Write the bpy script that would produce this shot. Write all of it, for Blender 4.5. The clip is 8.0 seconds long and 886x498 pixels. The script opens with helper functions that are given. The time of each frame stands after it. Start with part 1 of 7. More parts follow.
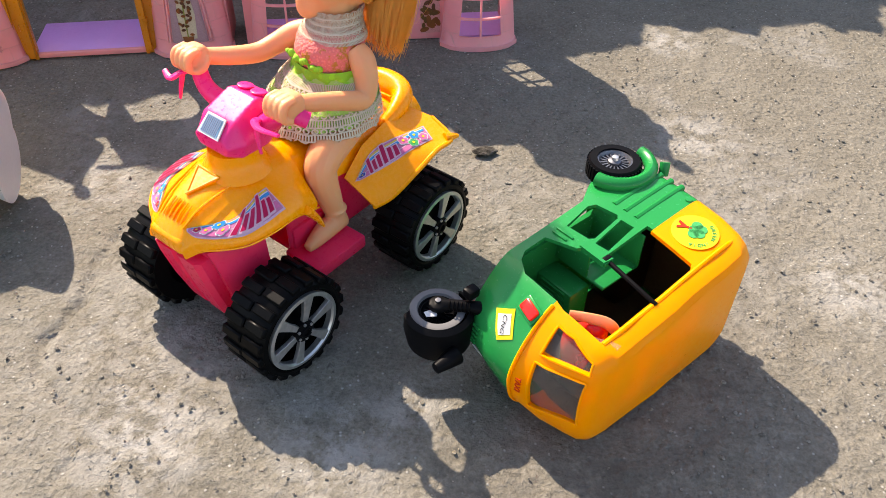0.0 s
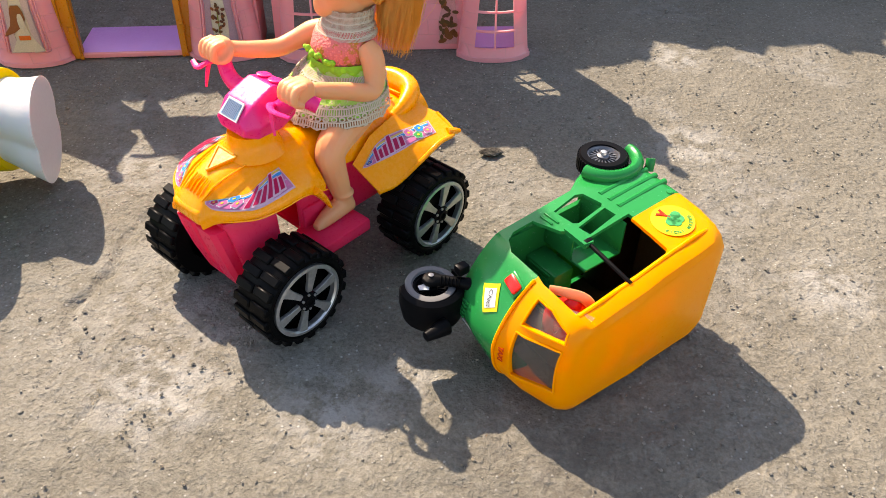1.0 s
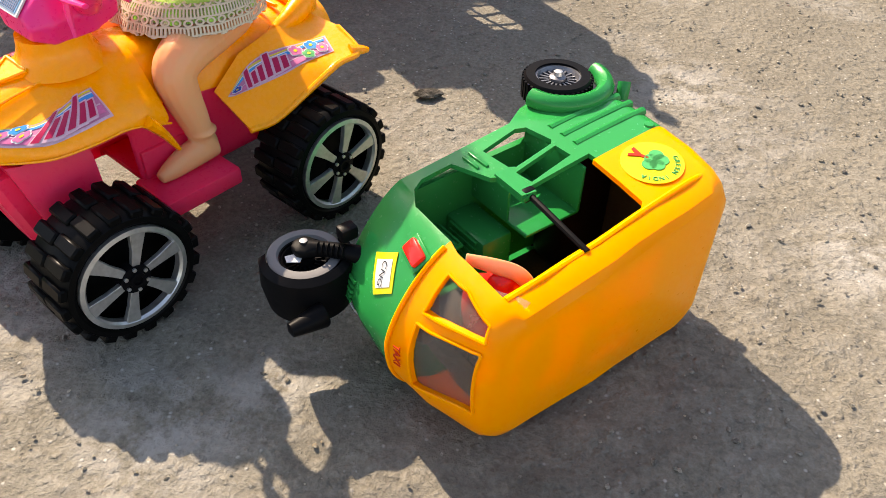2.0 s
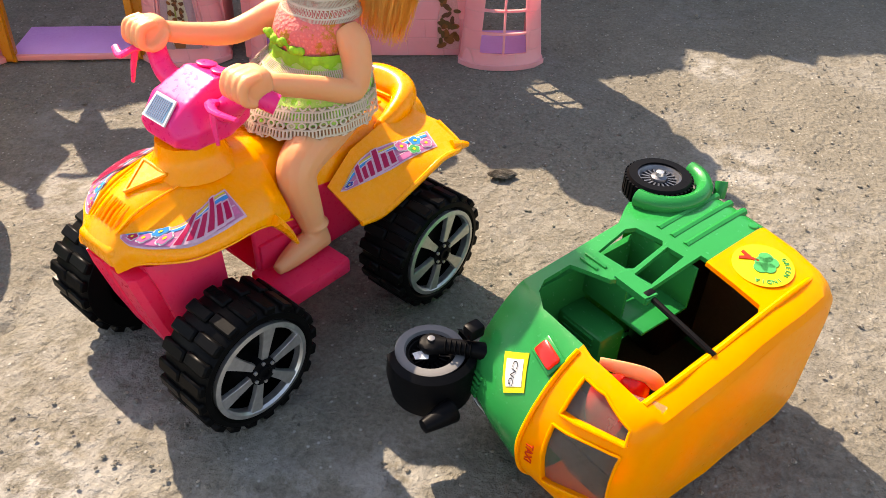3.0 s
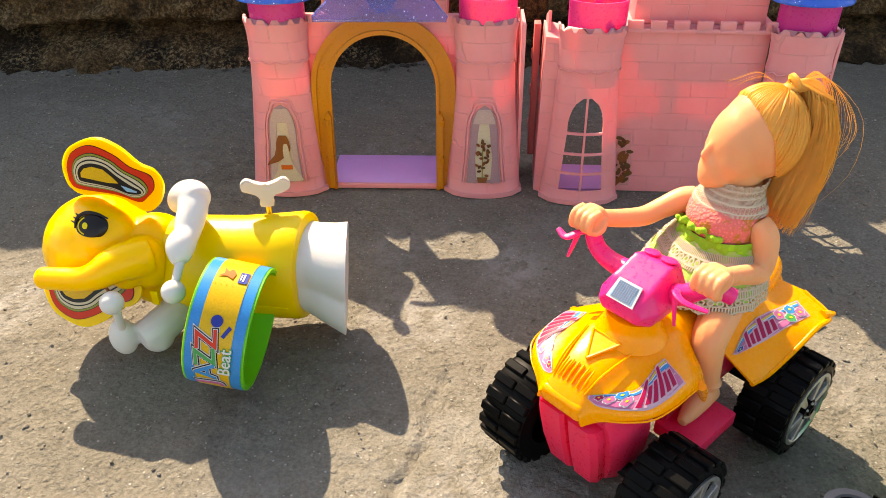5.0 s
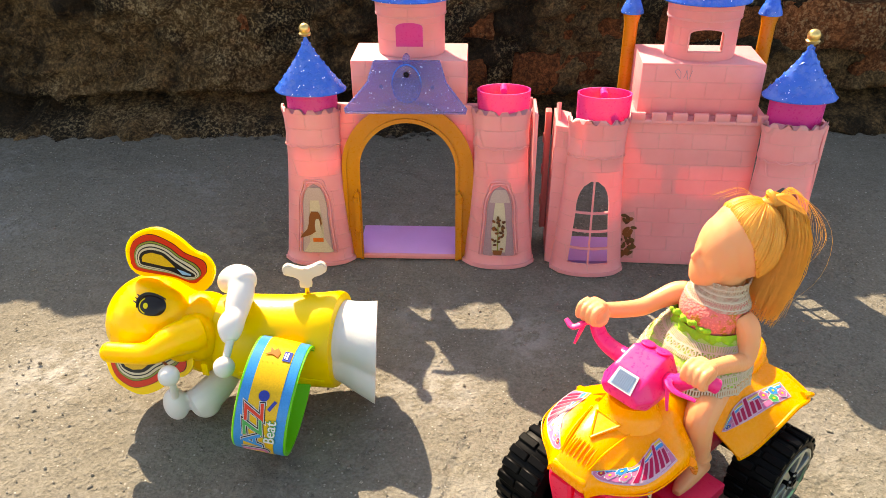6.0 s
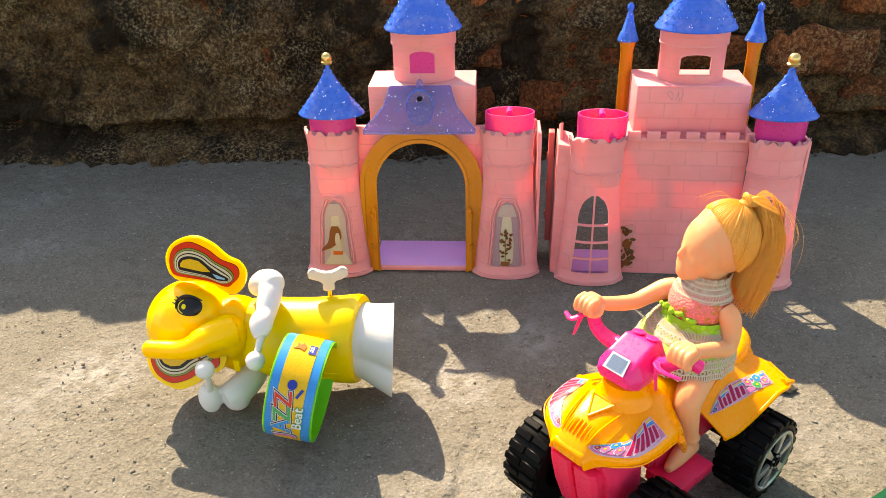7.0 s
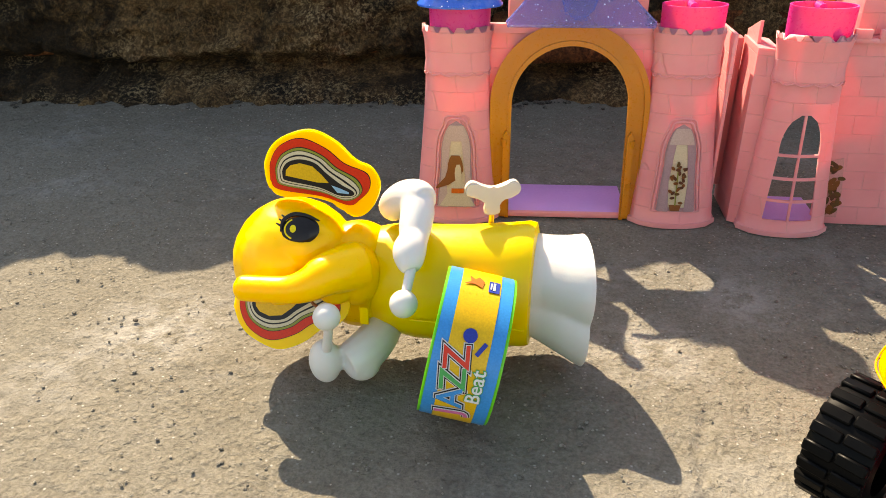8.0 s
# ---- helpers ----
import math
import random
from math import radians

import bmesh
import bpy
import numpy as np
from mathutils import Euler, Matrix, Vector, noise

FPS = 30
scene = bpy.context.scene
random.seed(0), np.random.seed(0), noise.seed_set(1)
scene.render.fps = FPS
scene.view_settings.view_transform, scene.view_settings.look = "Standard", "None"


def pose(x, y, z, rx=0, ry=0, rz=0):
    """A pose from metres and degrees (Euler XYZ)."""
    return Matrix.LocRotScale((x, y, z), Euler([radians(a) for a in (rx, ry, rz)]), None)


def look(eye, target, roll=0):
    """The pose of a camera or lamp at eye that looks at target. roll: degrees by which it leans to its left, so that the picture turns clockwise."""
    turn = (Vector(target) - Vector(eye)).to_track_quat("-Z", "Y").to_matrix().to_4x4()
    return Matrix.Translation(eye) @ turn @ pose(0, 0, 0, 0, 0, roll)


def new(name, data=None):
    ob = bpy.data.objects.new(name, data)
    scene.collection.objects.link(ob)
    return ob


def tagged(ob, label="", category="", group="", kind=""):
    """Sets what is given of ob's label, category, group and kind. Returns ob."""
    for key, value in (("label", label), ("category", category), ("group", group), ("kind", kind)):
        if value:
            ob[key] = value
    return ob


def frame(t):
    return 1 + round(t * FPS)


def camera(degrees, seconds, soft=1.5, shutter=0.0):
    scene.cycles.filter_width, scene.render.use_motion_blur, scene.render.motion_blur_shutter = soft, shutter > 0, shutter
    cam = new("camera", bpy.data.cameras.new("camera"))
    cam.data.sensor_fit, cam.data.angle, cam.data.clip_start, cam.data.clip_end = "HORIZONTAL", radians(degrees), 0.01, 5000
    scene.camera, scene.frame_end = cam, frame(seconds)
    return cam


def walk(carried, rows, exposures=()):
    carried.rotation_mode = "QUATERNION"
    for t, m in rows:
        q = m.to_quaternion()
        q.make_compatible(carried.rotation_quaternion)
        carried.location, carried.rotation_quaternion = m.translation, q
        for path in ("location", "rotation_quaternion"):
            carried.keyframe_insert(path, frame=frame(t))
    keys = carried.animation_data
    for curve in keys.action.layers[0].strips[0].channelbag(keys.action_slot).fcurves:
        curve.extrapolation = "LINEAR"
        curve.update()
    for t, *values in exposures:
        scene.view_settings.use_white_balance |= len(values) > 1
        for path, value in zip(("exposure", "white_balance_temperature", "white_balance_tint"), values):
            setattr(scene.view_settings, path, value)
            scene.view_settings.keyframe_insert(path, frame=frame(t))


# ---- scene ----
cam = camera(59.9, 8.0, 0.75)
PATH = [
    (0, (0.002, -0.492, 0.351), (-0.098, 0.974, -1.006), 0.8),
    (0.5, (0.018, -0.531, 0.367), (-0.112, 0.978, -0.939), 0.9),
    (1, (0.027, -0.533, 0.354), (-0.159, 0.971, -0.951), 0.7),
    (1.5, (0.069, -0.449, 0.272), (-0.132, 1.037, -1.052), 0.5),
    (1.7, (0.066, -0.435, 0.256), (-0.122, 1.044, -1.077), 0.8),
    (2.8, (0.037, -0.434, 0.266), (-0.128, 1.105, -1.0), 1.3),
    (3, (0.009, -0.437, 0.284), (-0.16, 1.116, -0.965), 1.6),
    (3.5, (-0.05, -0.453, 0.329), (-0.279, 1.133, -0.867), 1.2),
    (4, (-0.069, -0.474, 0.353), (-0.373, 1.132, -0.8), 0.5),
    (4.5, (-0.081, -0.48, 0.355), (-0.423, 1.136, -0.772), 0.3),
    (5, (-0.152, -0.489, 0.363), (-0.564, 1.116, -0.756), -0.5),
    (5.2, (-0.188, -0.495, 0.366), (-0.626, 1.11, -0.745), -0.8),
    (6.3, (-0.118, -0.536, 0.453), (-0.573, 1.126, -0.563), -0.5),
    (6.5, (-0.101, -0.549, 0.463), (-0.549, 1.127, -0.531), -0.6),
    (7, (-0.134, -0.577, 0.435), (-0.628, 1.099, -0.539), -1.5),
    (7.5, (-0.257, -0.528, 0.344), (-0.783, 1.133, -0.637), -1.6),
    (8, (-0.293, -0.484, 0.291), (-0.791, 1.207, -0.654), -0.5),
]
walk(cam, [(t, look(eye, target, roll)) for t, eye, target, roll in PATH], [(0, 1.40, 7500, 17), (1.5, 1.45, 8100, 17), (3, 1.51, 8300, 18), (4, 1.52, 8700, 18), (4.5, 1.39, 9000, 17), (5, 1.50, 9100, 16), (6.5, 1.66, 9000, 14), (7, 1.66, 9000, 14), (7.5, 1.46, 9000, 13), (8, 1.54, 9000, 13)])
# ---- world, sun, exposure ----
SUN_ELEV = radians(42)
world = bpy.data.worlds.new("sky")
scene.world = world
world.use_nodes = True
wn = world.node_tree
sky = wn.nodes.new("ShaderNodeTexSky")
sky.sky_type, sky.sun_disc = "NISHITA", False
sky.sun_elevation, sky.sun_rotation = SUN_ELEV, radians(-40)
wn.nodes["Background"].inputs["Strength"].default_value = 0.15
wn.links.new(sky.outputs[0], wn.nodes["Background"].inputs["Color"])
sun_data = bpy.data.lights.new("sun", "SUN")
sun_data.energy, sun_data.angle, sun_data.color = 4.2, radians(0.5), (1.0, 0.95, 0.86)
sun = new("sun", sun_data)
sun.matrix_world = look((-0.645 * 3, 0.765 * 3, math.tan(SUN_ELEV) * 3), (0, 0, 0))


# ---- materials ----
def material(name):
    m = bpy.data.materials.new(name)
    m.use_nodes = True
    return m, m.node_tree, m.node_tree.nodes["Principled BSDF"]


def node(nt, kind, **sets):
    n = nt.nodes.new(kind)
    for key, value in sets.items():
        if key in n.inputs:
            n.inputs[key].default_value = value
    return n


def coords(nt, scale=(1, 1, 1)):
    tc = nt.nodes.new("ShaderNodeTexCoord")
    mp = nt.nodes.new("ShaderNodeMapping")
    mp.inputs["Scale"].default_value = scale
    nt.links.new(tc.outputs["Object"], mp.inputs["Vector"])
    return mp.outputs[0]


def noise_tex(nt, vec, scale, detail=4.0, rough=0.55):
    n = node(nt, "ShaderNodeTexNoise", Scale=scale, Detail=detail, Roughness=rough)
    nt.links.new(vec, n.inputs["Vector"])
    return n.outputs[0]


def ramp(nt, fac, stops):
    r = nt.nodes.new("ShaderNodeValToRGB")
    while len(r.color_ramp.elements) < len(stops):
        r.color_ramp.elements.new(0.5)
    for e, (p, c) in zip(r.color_ramp.elements, stops):
        e.position = p
        e.color = (*c, 1) if len(c) == 3 else c
    nt.links.new(fac, r.inputs[0])
    return r.outputs[0]


def grey(v):
    return (v, v, v)


def mix(nt, fac, a, b, mode="MIX"):
    m = nt.nodes.new("ShaderNodeMix")
    m.data_type, m.blend_type = "RGBA", mode
    for value, socket in ((fac, m.inputs[0]), (a, m.inputs[6]), (b, m.inputs[7])):
        if isinstance(value, bpy.types.NodeSocket):
            nt.links.new(value, socket)
        elif isinstance(value, tuple):
            socket.default_value = (*value, 1)
        else:
            socket.default_value = value
    return m.outputs[2]


def bump(nt, height, strength, distance, previous=None):
    b = node(nt, "ShaderNodeBump", Strength=strength, Distance=distance)
    nt.links.new(height, b.inputs["Height"])
    if previous is not None:
        nt.links.new(previous, b.inputs["Normal"])
    return b.outputs[0]


def let_through(nt, p, colour, share):
    """Part of the light passes through a thin moulded wall."""
    tr = nt.nodes.new("ShaderNodeBsdfTranslucent")
    nt.links.new(colour, tr.inputs["Color"])
    mx = nt.nodes.new("ShaderNodeMixShader")
    mx.inputs[0].default_value = share
    nt.links.new(p.outputs[0], mx.inputs[1])
    nt.links.new(tr.outputs[0], mx.inputs[2])
    nt.links.new(mx.outputs[0], nt.nodes["Material Output"].inputs["Surface"])


def plastic(name, rgb, rough=0.38, glow=0.35, radius=0.004, dirt=0.12, specular=0.35, bleed=(1.0, 0.55, 0.4), clear=0.0):
    """Moulded toy plastic: light bleeds a little way through it; dusty, faintly uneven, with fine scuffs."""
    m, nt, p = material(name)
    v = coords(nt)
    big, fine = noise_tex(nt, v, 22), noise_tex(nt, v, 420, 3)
    shade = ramp(nt, big, [(0.3, tuple(c * (1 - dirt) for c in rgb)), (0.7, rgb)])
    dust = ramp(nt, fine, [(0.58, grey(0)), (0.8, grey(1))])
    f = nt.nodes.new("ShaderNodeMath")
    f.operation = "MULTIPLY"
    f.inputs[1].default_value = dirt * 0.8
    nt.links.new(dust, f.inputs[0])
    colour = mix(nt, f.outputs[0], shade, (0.36, 0.33, 0.29))
    nt.links.new(colour, p.inputs["Base Color"])
    nt.links.new(ramp(nt, fine, [(0.3, grey(rough * 0.8)), (0.75, grey(min(1, rough * 1.35)))]), p.inputs["Roughness"])
    p.inputs["Subsurface Weight"].default_value = glow
    p.inputs["Subsurface Radius"].default_value = bleed
    p.inputs["Subsurface Scale"].default_value = radius
    p.inputs["Specular IOR Level"].default_value = specular
    nt.links.new(bump(nt, fine, 0.12, 0.0004, bump(nt, big, 0.25, 0.001)), p.inputs["Normal"])
    if clear:
        let_through(nt, p, colour, clear)
    return m


def printed(name, rgb, rough=0.3):
    """Ink on a glossy paper sticker."""
    m, nt, p = material(name)
    v = coords(nt)
    fine = noise_tex(nt, v, 900, 2)
    nt.links.new(ramp(nt, fine, [(0.3, tuple(c * 0.65 for c in rgb)), (0.7, tuple(c * 0.78 for c in rgb))]), p.inputs["Base Color"])
    p.inputs["Roughness"].default_value = rough
    p.inputs["Specular IOR Level"].default_value = 0.25
    return m


def castle_plastic(name, rgb, tone):
    """Pink moulded plastic with brick courses pressed into it."""
    m, nt, p = material(name)
    tc = nt.nodes.new("ShaderNodeTexCoord")
    sep, com = nt.nodes.new("ShaderNodeSeparateXYZ"), nt.nodes.new("ShaderNodeCombineXYZ")
    nt.links.new(tc.outputs["Object"], sep.inputs[0])
    both = nt.nodes.new("ShaderNodeMath")
    nt.links.new(sep.outputs["X"], both.inputs[0])
    nt.links.new(sep.outputs["Y"], both.inputs[1])
    nt.links.new(both.outputs[0], com.inputs["X"])
    nt.links.new(sep.outputs["Z"], com.inputs["Y"])
    br = node(nt, "ShaderNodeTexBrick", Scale=1.0)
    br.inputs["Mortar Size"].default_value = 0.00045
    br.inputs["Mortar Smooth"].default_value = 0.6
    br.inputs["Brick Width"].default_value = 0.031
    br.inputs["Row Height"].default_value = 0.0155
    nt.links.new(com.outputs[0], br.inputs["Vector"])
    v = tc.outputs["Object"]
    big, mid, fine = noise_tex(nt, v, 18, 5), noise_tex(nt, v, 130, 5), noise_tex(nt, v, 600, 3)
    shade = ramp(nt, big, [(0.3, tone), (0.65, rgb)])
    grime = ramp(nt, mid, [(0.55, grey(0)), (0.8, grey(0.22))])
    colour = mix(nt, grime, shade, (0.52, 0.3, 0.27))
    lines = nt.nodes.new("ShaderNodeMath")
    lines.operation = "MULTIPLY"
    nt.links.new(br.outputs["Fac"], lines.inputs[0])
    nt.links.new(ramp(nt, mid, [(0.35, grey(0.1)), (0.65, grey(0.6))]), lines.inputs[1])
    colour = mix(nt, lines.outputs[0], colour, (0.62, 0.3, 0.27))
    nt.links.new(colour, p.inputs["Base Color"])
    p.inputs["Roughness"].default_value = 0.48
    p.inputs["Subsurface Weight"].default_value = 0.6
    p.inputs["Subsurface Radius"].default_value = (1.0, 0.5, 0.45)
    p.inputs["Subsurface Scale"].default_value = 0.005
    inv = nt.nodes.new("ShaderNodeMath")
    inv.operation = "SUBTRACT"
    inv.inputs[0].default_value = 1.0
    nt.links.new(br.outputs["Fac"], inv.inputs[1])
    nt.links.new(bump(nt, inv.outputs[0], 0.6, 0.0008, bump(nt, fine, 0.1, 0.0004)), p.inputs["Normal"])
    return m


def glitter_plastic(name, rgb, clear):
    """Tinted see-through plastic with silver glitter in it."""
    m, nt, p = material(name)
    v = coords(nt)
    vo = node(nt, "ShaderNodeTexVoronoi", Scale=330.0)
    nt.links.new(v, vo.inputs["Vector"])
    spark = ramp(nt, vo.outputs["Distance"], [(0.16, grey(1)), (0.24, grey(0))])
    some = ramp(nt, noise_tex(nt, v, 210, 2), [(0.54, grey(0)), (0.62, grey(1))])
    f = mix(nt, 1.0, spark, some, "MULTIPLY")
    pale = tuple(0.75 * c + 0.20 for c in rgb)
    cloud = mix(nt, ramp(nt, noise_tex(nt, v, 70, 4, 0.7), [(0.48, grey(0)), (0.72, grey(0.5))]), rgb, pale)
    nt.links.new(mix(nt, f, cloud, (0.85, 0.9, 1.0)), p.inputs["Base Color"])
    nt.links.new(ramp(nt, f, [(0, grey(clear)), (0.6, grey(0))]), p.inputs["Transmission Weight"])
    p.inputs["Subsurface Weight"].default_value = 0.3
    p.inputs["Subsurface Radius"].default_value = (0.4, 0.6, 1.0)
    p.inputs["Subsurface Scale"].default_value = 0.005
    p.inputs["Roughness"].default_value = 0.11
    p.inputs["IOR"].default_value = 1.4
    nt.links.new(bump(nt, noise_tex(nt, v, 130, 3), 0.9, 0.002), p.inputs["Normal"])
    return m


PALE, DARK_TONE = (0.92, 0.9, 0.86), (0.16, 0.14, 0.115)
# the widest pale spot, at (-0.19, -0.20), paints in sunlit brightness
SCUFFS_AND_SUNLIT = [(0.168, 0.040, 0.05, 0.55, PALE), (0.239, -0.124, 0.045, 0.6, PALE), (-0.172, -0.272, 0.05, 0.55, PALE), (-0.066, -0.273, 0.05, 0.5, PALE), (-0.028, -0.242, 0.03, 0.5, PALE), (-0.19, -0.20, 0.13, 0.3, PALE), (-0.28, -0.06, 0.05, 0.5, PALE), (0.169, 0.2, 0.04, 0.6, PALE), (-0.6, -0.12, 0.06, 0.5, PALE), (-0.22, 0.02, 0.05, 0.4, PALE), (0.06, -0.3, 0.09, 0.6, DARK_TONE), (-0.1, 0.05, 0.12, 0.5, DARK_TONE), (-0.37, -0.2, 0.08, 0.4, DARK_TONE), (-0.5, 0.1, 0.14, 0.5, DARK_TONE)]


def concrete(name):
    """Old rough cement yard: grey-beige, gritty, stained, with pale scuffs."""
    m, nt, p = material(name)
    v = coords(nt)
    wide, big, mid, fine = noise_tex(nt, v, 2.6, 5), noise_tex(nt, v, 11, 6), noise_tex(nt, v, 75, 7, 0.7), noise_tex(nt, v, 420, 4, 0.7)
    base = ramp(nt, wide, [(0.32, (0.22, 0.198, 0.158)), (0.5, (0.35, 0.318, 0.256)), (0.68, (0.47, 0.435, 0.365))])
    base = mix(nt, 0.5, base, ramp(nt, big, [(0.3, (0.23, 0.2, 0.152)), (0.52, (0.36, 0.327, 0.265)), (0.7, (0.48, 0.45, 0.39))]))
    base = mix(nt, 0.32, base, ramp(nt, mid, [(0.3, (0.2, 0.176, 0.132)), (0.5, (0.36, 0.327, 0.265)), (0.7, (0.5, 0.465, 0.39))]))
    base = mix(nt, 0.38, base, ramp(nt, fine, [(0.34, (0.13, 0.112, 0.085)), (0.5, (0.36, 0.327, 0.265)), (0.66, (0.6, 0.56, 0.48))]))
    # pale worn blotches
    blot = mix(nt, 1.0, ramp(nt, noise_tex(nt, v, 7.5, 4), [(0.53, grey(0)), (0.66, grey(0.6))]), ramp(nt, mid, [(0.4, grey(0.1)), (0.6, grey(1))]), "MULTIPLY")
    base = mix(nt, blot, base, (0.56, 0.54, 0.5))
    # grit: light and dark grains
    vo = node(nt, "ShaderNodeTexVoronoi", Scale=240.0)
    nt.links.new(v, vo.inputs["Vector"])
    grain = ramp(nt, vo.outputs["Distance"], [(0.1, grey(1)), (0.24, grey(0))])
    pick = nt.nodes.new("ShaderNodeSeparateColor")
    nt.links.new(vo.outputs["Color"], pick.inputs[0])
    base = mix(nt, mix(nt, 1.0, grain, ramp(nt, pick.outputs[0], [(0.76, grey(0)), (0.8, grey(0.95))]), "MULTIPLY"), base, (0.78, 0.75, 0.68))
    base = mix(nt, mix(nt, 1.0, grain, ramp(nt, pick.outputs[1], [(0.95, grey(0)), (0.98, grey(0.5))]), "MULTIPLY"), base, (0.07, 0.06, 0.05))
    # flaked, pitted patches
    flake = mix(nt, 1.0, ramp(nt, noise_tex(nt, v, 1.9, 4, 0.6), [(0.47, grey(0)), (0.6, grey(1))]), ramp(nt, noise_tex(nt, v, 55, 7, 0.75), [(0.43, grey(1)), (0.5, grey(0))]), "MULTIPLY")
    base = mix(nt, ramp(nt, flake, [(0, grey(0)), (1, grey(0.22))]), base, (0.2, 0.18, 0.145))
    # pale lime scuffs, dark patches, one painted sunlit zone, each at its own spot
    for x, y, size, strength, tone in SCUFFS_AND_SUNLIT:
        far = nt.nodes.new("ShaderNodeVectorMath")
        far.operation = "DISTANCE"
        far.inputs[1].default_value = (x, y, 0)
        nt.links.new(v, far.inputs[0])
        spot = ramp(nt, far.outputs["Value"], [(0.0, grey(strength)), (size, grey(0))])
        ragged = mix(nt, 1.0, spot, ramp(nt, noise_tex(nt, v, 60, 6, 0.7), [(0.42, grey(0)), (0.56, grey(1))]), "MULTIPLY")
        base = mix(nt, ragged, base, tone)
    base = mix(nt, 1.0, base, (0.485, 0.485, 0.47), "MULTIPLY")
    nt.links.new(base, p.inputs["Base Color"])
    p.inputs["Roughness"].default_value = 0.93
    p.inputs["Specular IOR Level"].default_value = 0.25
    # coarse aggregate worn proud of the cement
    stones = node(nt, "ShaderNodeTexVoronoi", Scale=150.0)
    nt.links.new(v, stones.inputs["Vector"])
    proud = ramp(nt, stones.outputs["Distance"], [(0.12, grey(1)), (0.4, grey(0))])
    n = bump(nt, mid, 0.6, 0.006)
    n = bump(nt, proud, 0.45, 0.0022, n)
    n = bump(nt, ramp(nt, flake, [(0, grey(1)), (1, grey(0))]), 0.45, 0.002, n)
    n = bump(nt, fine, 0.75, 0.0020, n)
    nt.links.new(bump(nt, grain, 0.45, 0.001, n), p.inputs["Normal"])
    return m


def old_masonry(name, low, high, soot):
    """Weathered brick or mud mortar: crumbly, blackened in patches, with pale lichen grains."""
    m, nt, p = material(name)
    tc = nt.nodes.new("ShaderNodeTexCoord")
    info = nt.nodes.new("ShaderNodeObjectInfo")
    add = nt.nodes.new("ShaderNodeVectorMath")
    add.operation = "MULTIPLY_ADD"
    nt.links.new(info.outputs["Random"], add.inputs[0])
    add.inputs[1].default_value = (3.1, 1.7, 2.3)
    nt.links.new(tc.outputs["Object"], add.inputs[2])
    v = add.outputs[0]
    big, mid, fine = noise_tex(nt, v, 9, 7, 0.65), noise_tex(nt, v, 45, 7, 0.7), noise_tex(nt, v, 210, 6, 0.8)
    middle = tuple((a + b) / 2 for a, b in zip(low, high))
    base = ramp(nt, big, [(0.35, low), (0.52, middle), (0.68, high)])
    base = mix(nt, 0.55, base, ramp(nt, mid, [(0.36, tuple(c * 0.4 for c in low)), (0.5, middle), (0.62, tuple(min(1, c * 1.35) for c in high))]))
    base = mix(nt, 0.5, base, ramp(nt, fine, [(0.4, tuple(c * 0.2 for c in low)), (0.5, middle), (0.6, tuple(min(1, c * 1.9) for c in high))]))
    black = ramp(nt, noise_tex(nt, v, 5.5, 6, 0.7), [(0.46, grey(0)), (0.54, grey(0.97 * soot))])
    base = mix(nt, black, base, (0.008, 0.0065, 0.005))
    # crusts of pale lichen: crisp grains in patches
    crust = node(nt, "ShaderNodeTexVoronoi", Scale=190.0)
    nt.links.new(v, crust.inputs["Vector"])
    spots = mix(nt, 1.0, ramp(nt, crust.outputs["Distance"], [(0.22, grey(1)), (0.4, grey(0))]), ramp(nt, noise_tex(nt, v, 60, 5, 0.7), [(0.5, grey(0)), (0.56, grey(1))]), "MULTIPLY")
    lich = mix(nt, 1.0, ramp(nt, noise_tex(nt, v, 6.5, 5, 0.65), [(0.505, grey(0)), (0.65, grey(0.82))]), mix(nt, 1.0, spots, ramp(nt, fine, [(0.52, grey(0)), (0.58, grey(1))]), "LIGHTEN"), "MULTIPLY")
    base = mix(nt, lich, base, (0.40, 0.30, 0.17))
    dull = ramp(nt, info.outputs["Random"], [(0, grey(0.6)), (1, grey(1.3))])
    base = mix(nt, 1.0, base, dull, "MULTIPLY")
    nt.links.new(base, p.inputs["Base Color"])
    p.inputs["Roughness"].default_value = 0.95
    p.inputs["Specular IOR Level"].default_value = 0.15
    nt.links.new(bump(nt, fine, 1.0, 0.004, bump(nt, mid, 1.0, 0.016)), p.inputs["Normal"])
    return m


def metal(name, rgb, rough):
    m, nt, p = material(name)
    v = coords(nt)
    nt.links.new(ramp(nt, noise_tex(nt, v, 300, 3), [(0.3, tuple(c * 0.75 for c in rgb)), (0.7, rgb)]), p.inputs["Base Color"])
    p.inputs["Metallic"].default_value = 0.85
    p.inputs["Roughness"].default_value = rough
    return m


def rubber(name, rgb=(0.012, 0.012, 0.013), rough=0.42):
    m, nt, p = material(name)
    v = coords(nt)
    fine = noise_tex(nt, v, 350, 4)
    dusty = noise_tex(nt, v, 45, 4)
    nt.links.new(mix(nt, ramp(nt, dusty, [(0.6, grey(0)), (0.9, grey(0.04))]), rgb, (0.16, 0.14, 0.12)), p.inputs["Base Color"])
    nt.links.new(ramp(nt, dusty, [(0.3, grey(rough * 0.8)), (0.7, grey(min(1, rough * 1.5)))]), p.inputs["Roughness"])
    p.inputs["Specular IOR Level"].default_value = 0.05
    nt.links.new(bump(nt, fine, 0.15, 0.0005), p.inputs["Normal"])
    return m


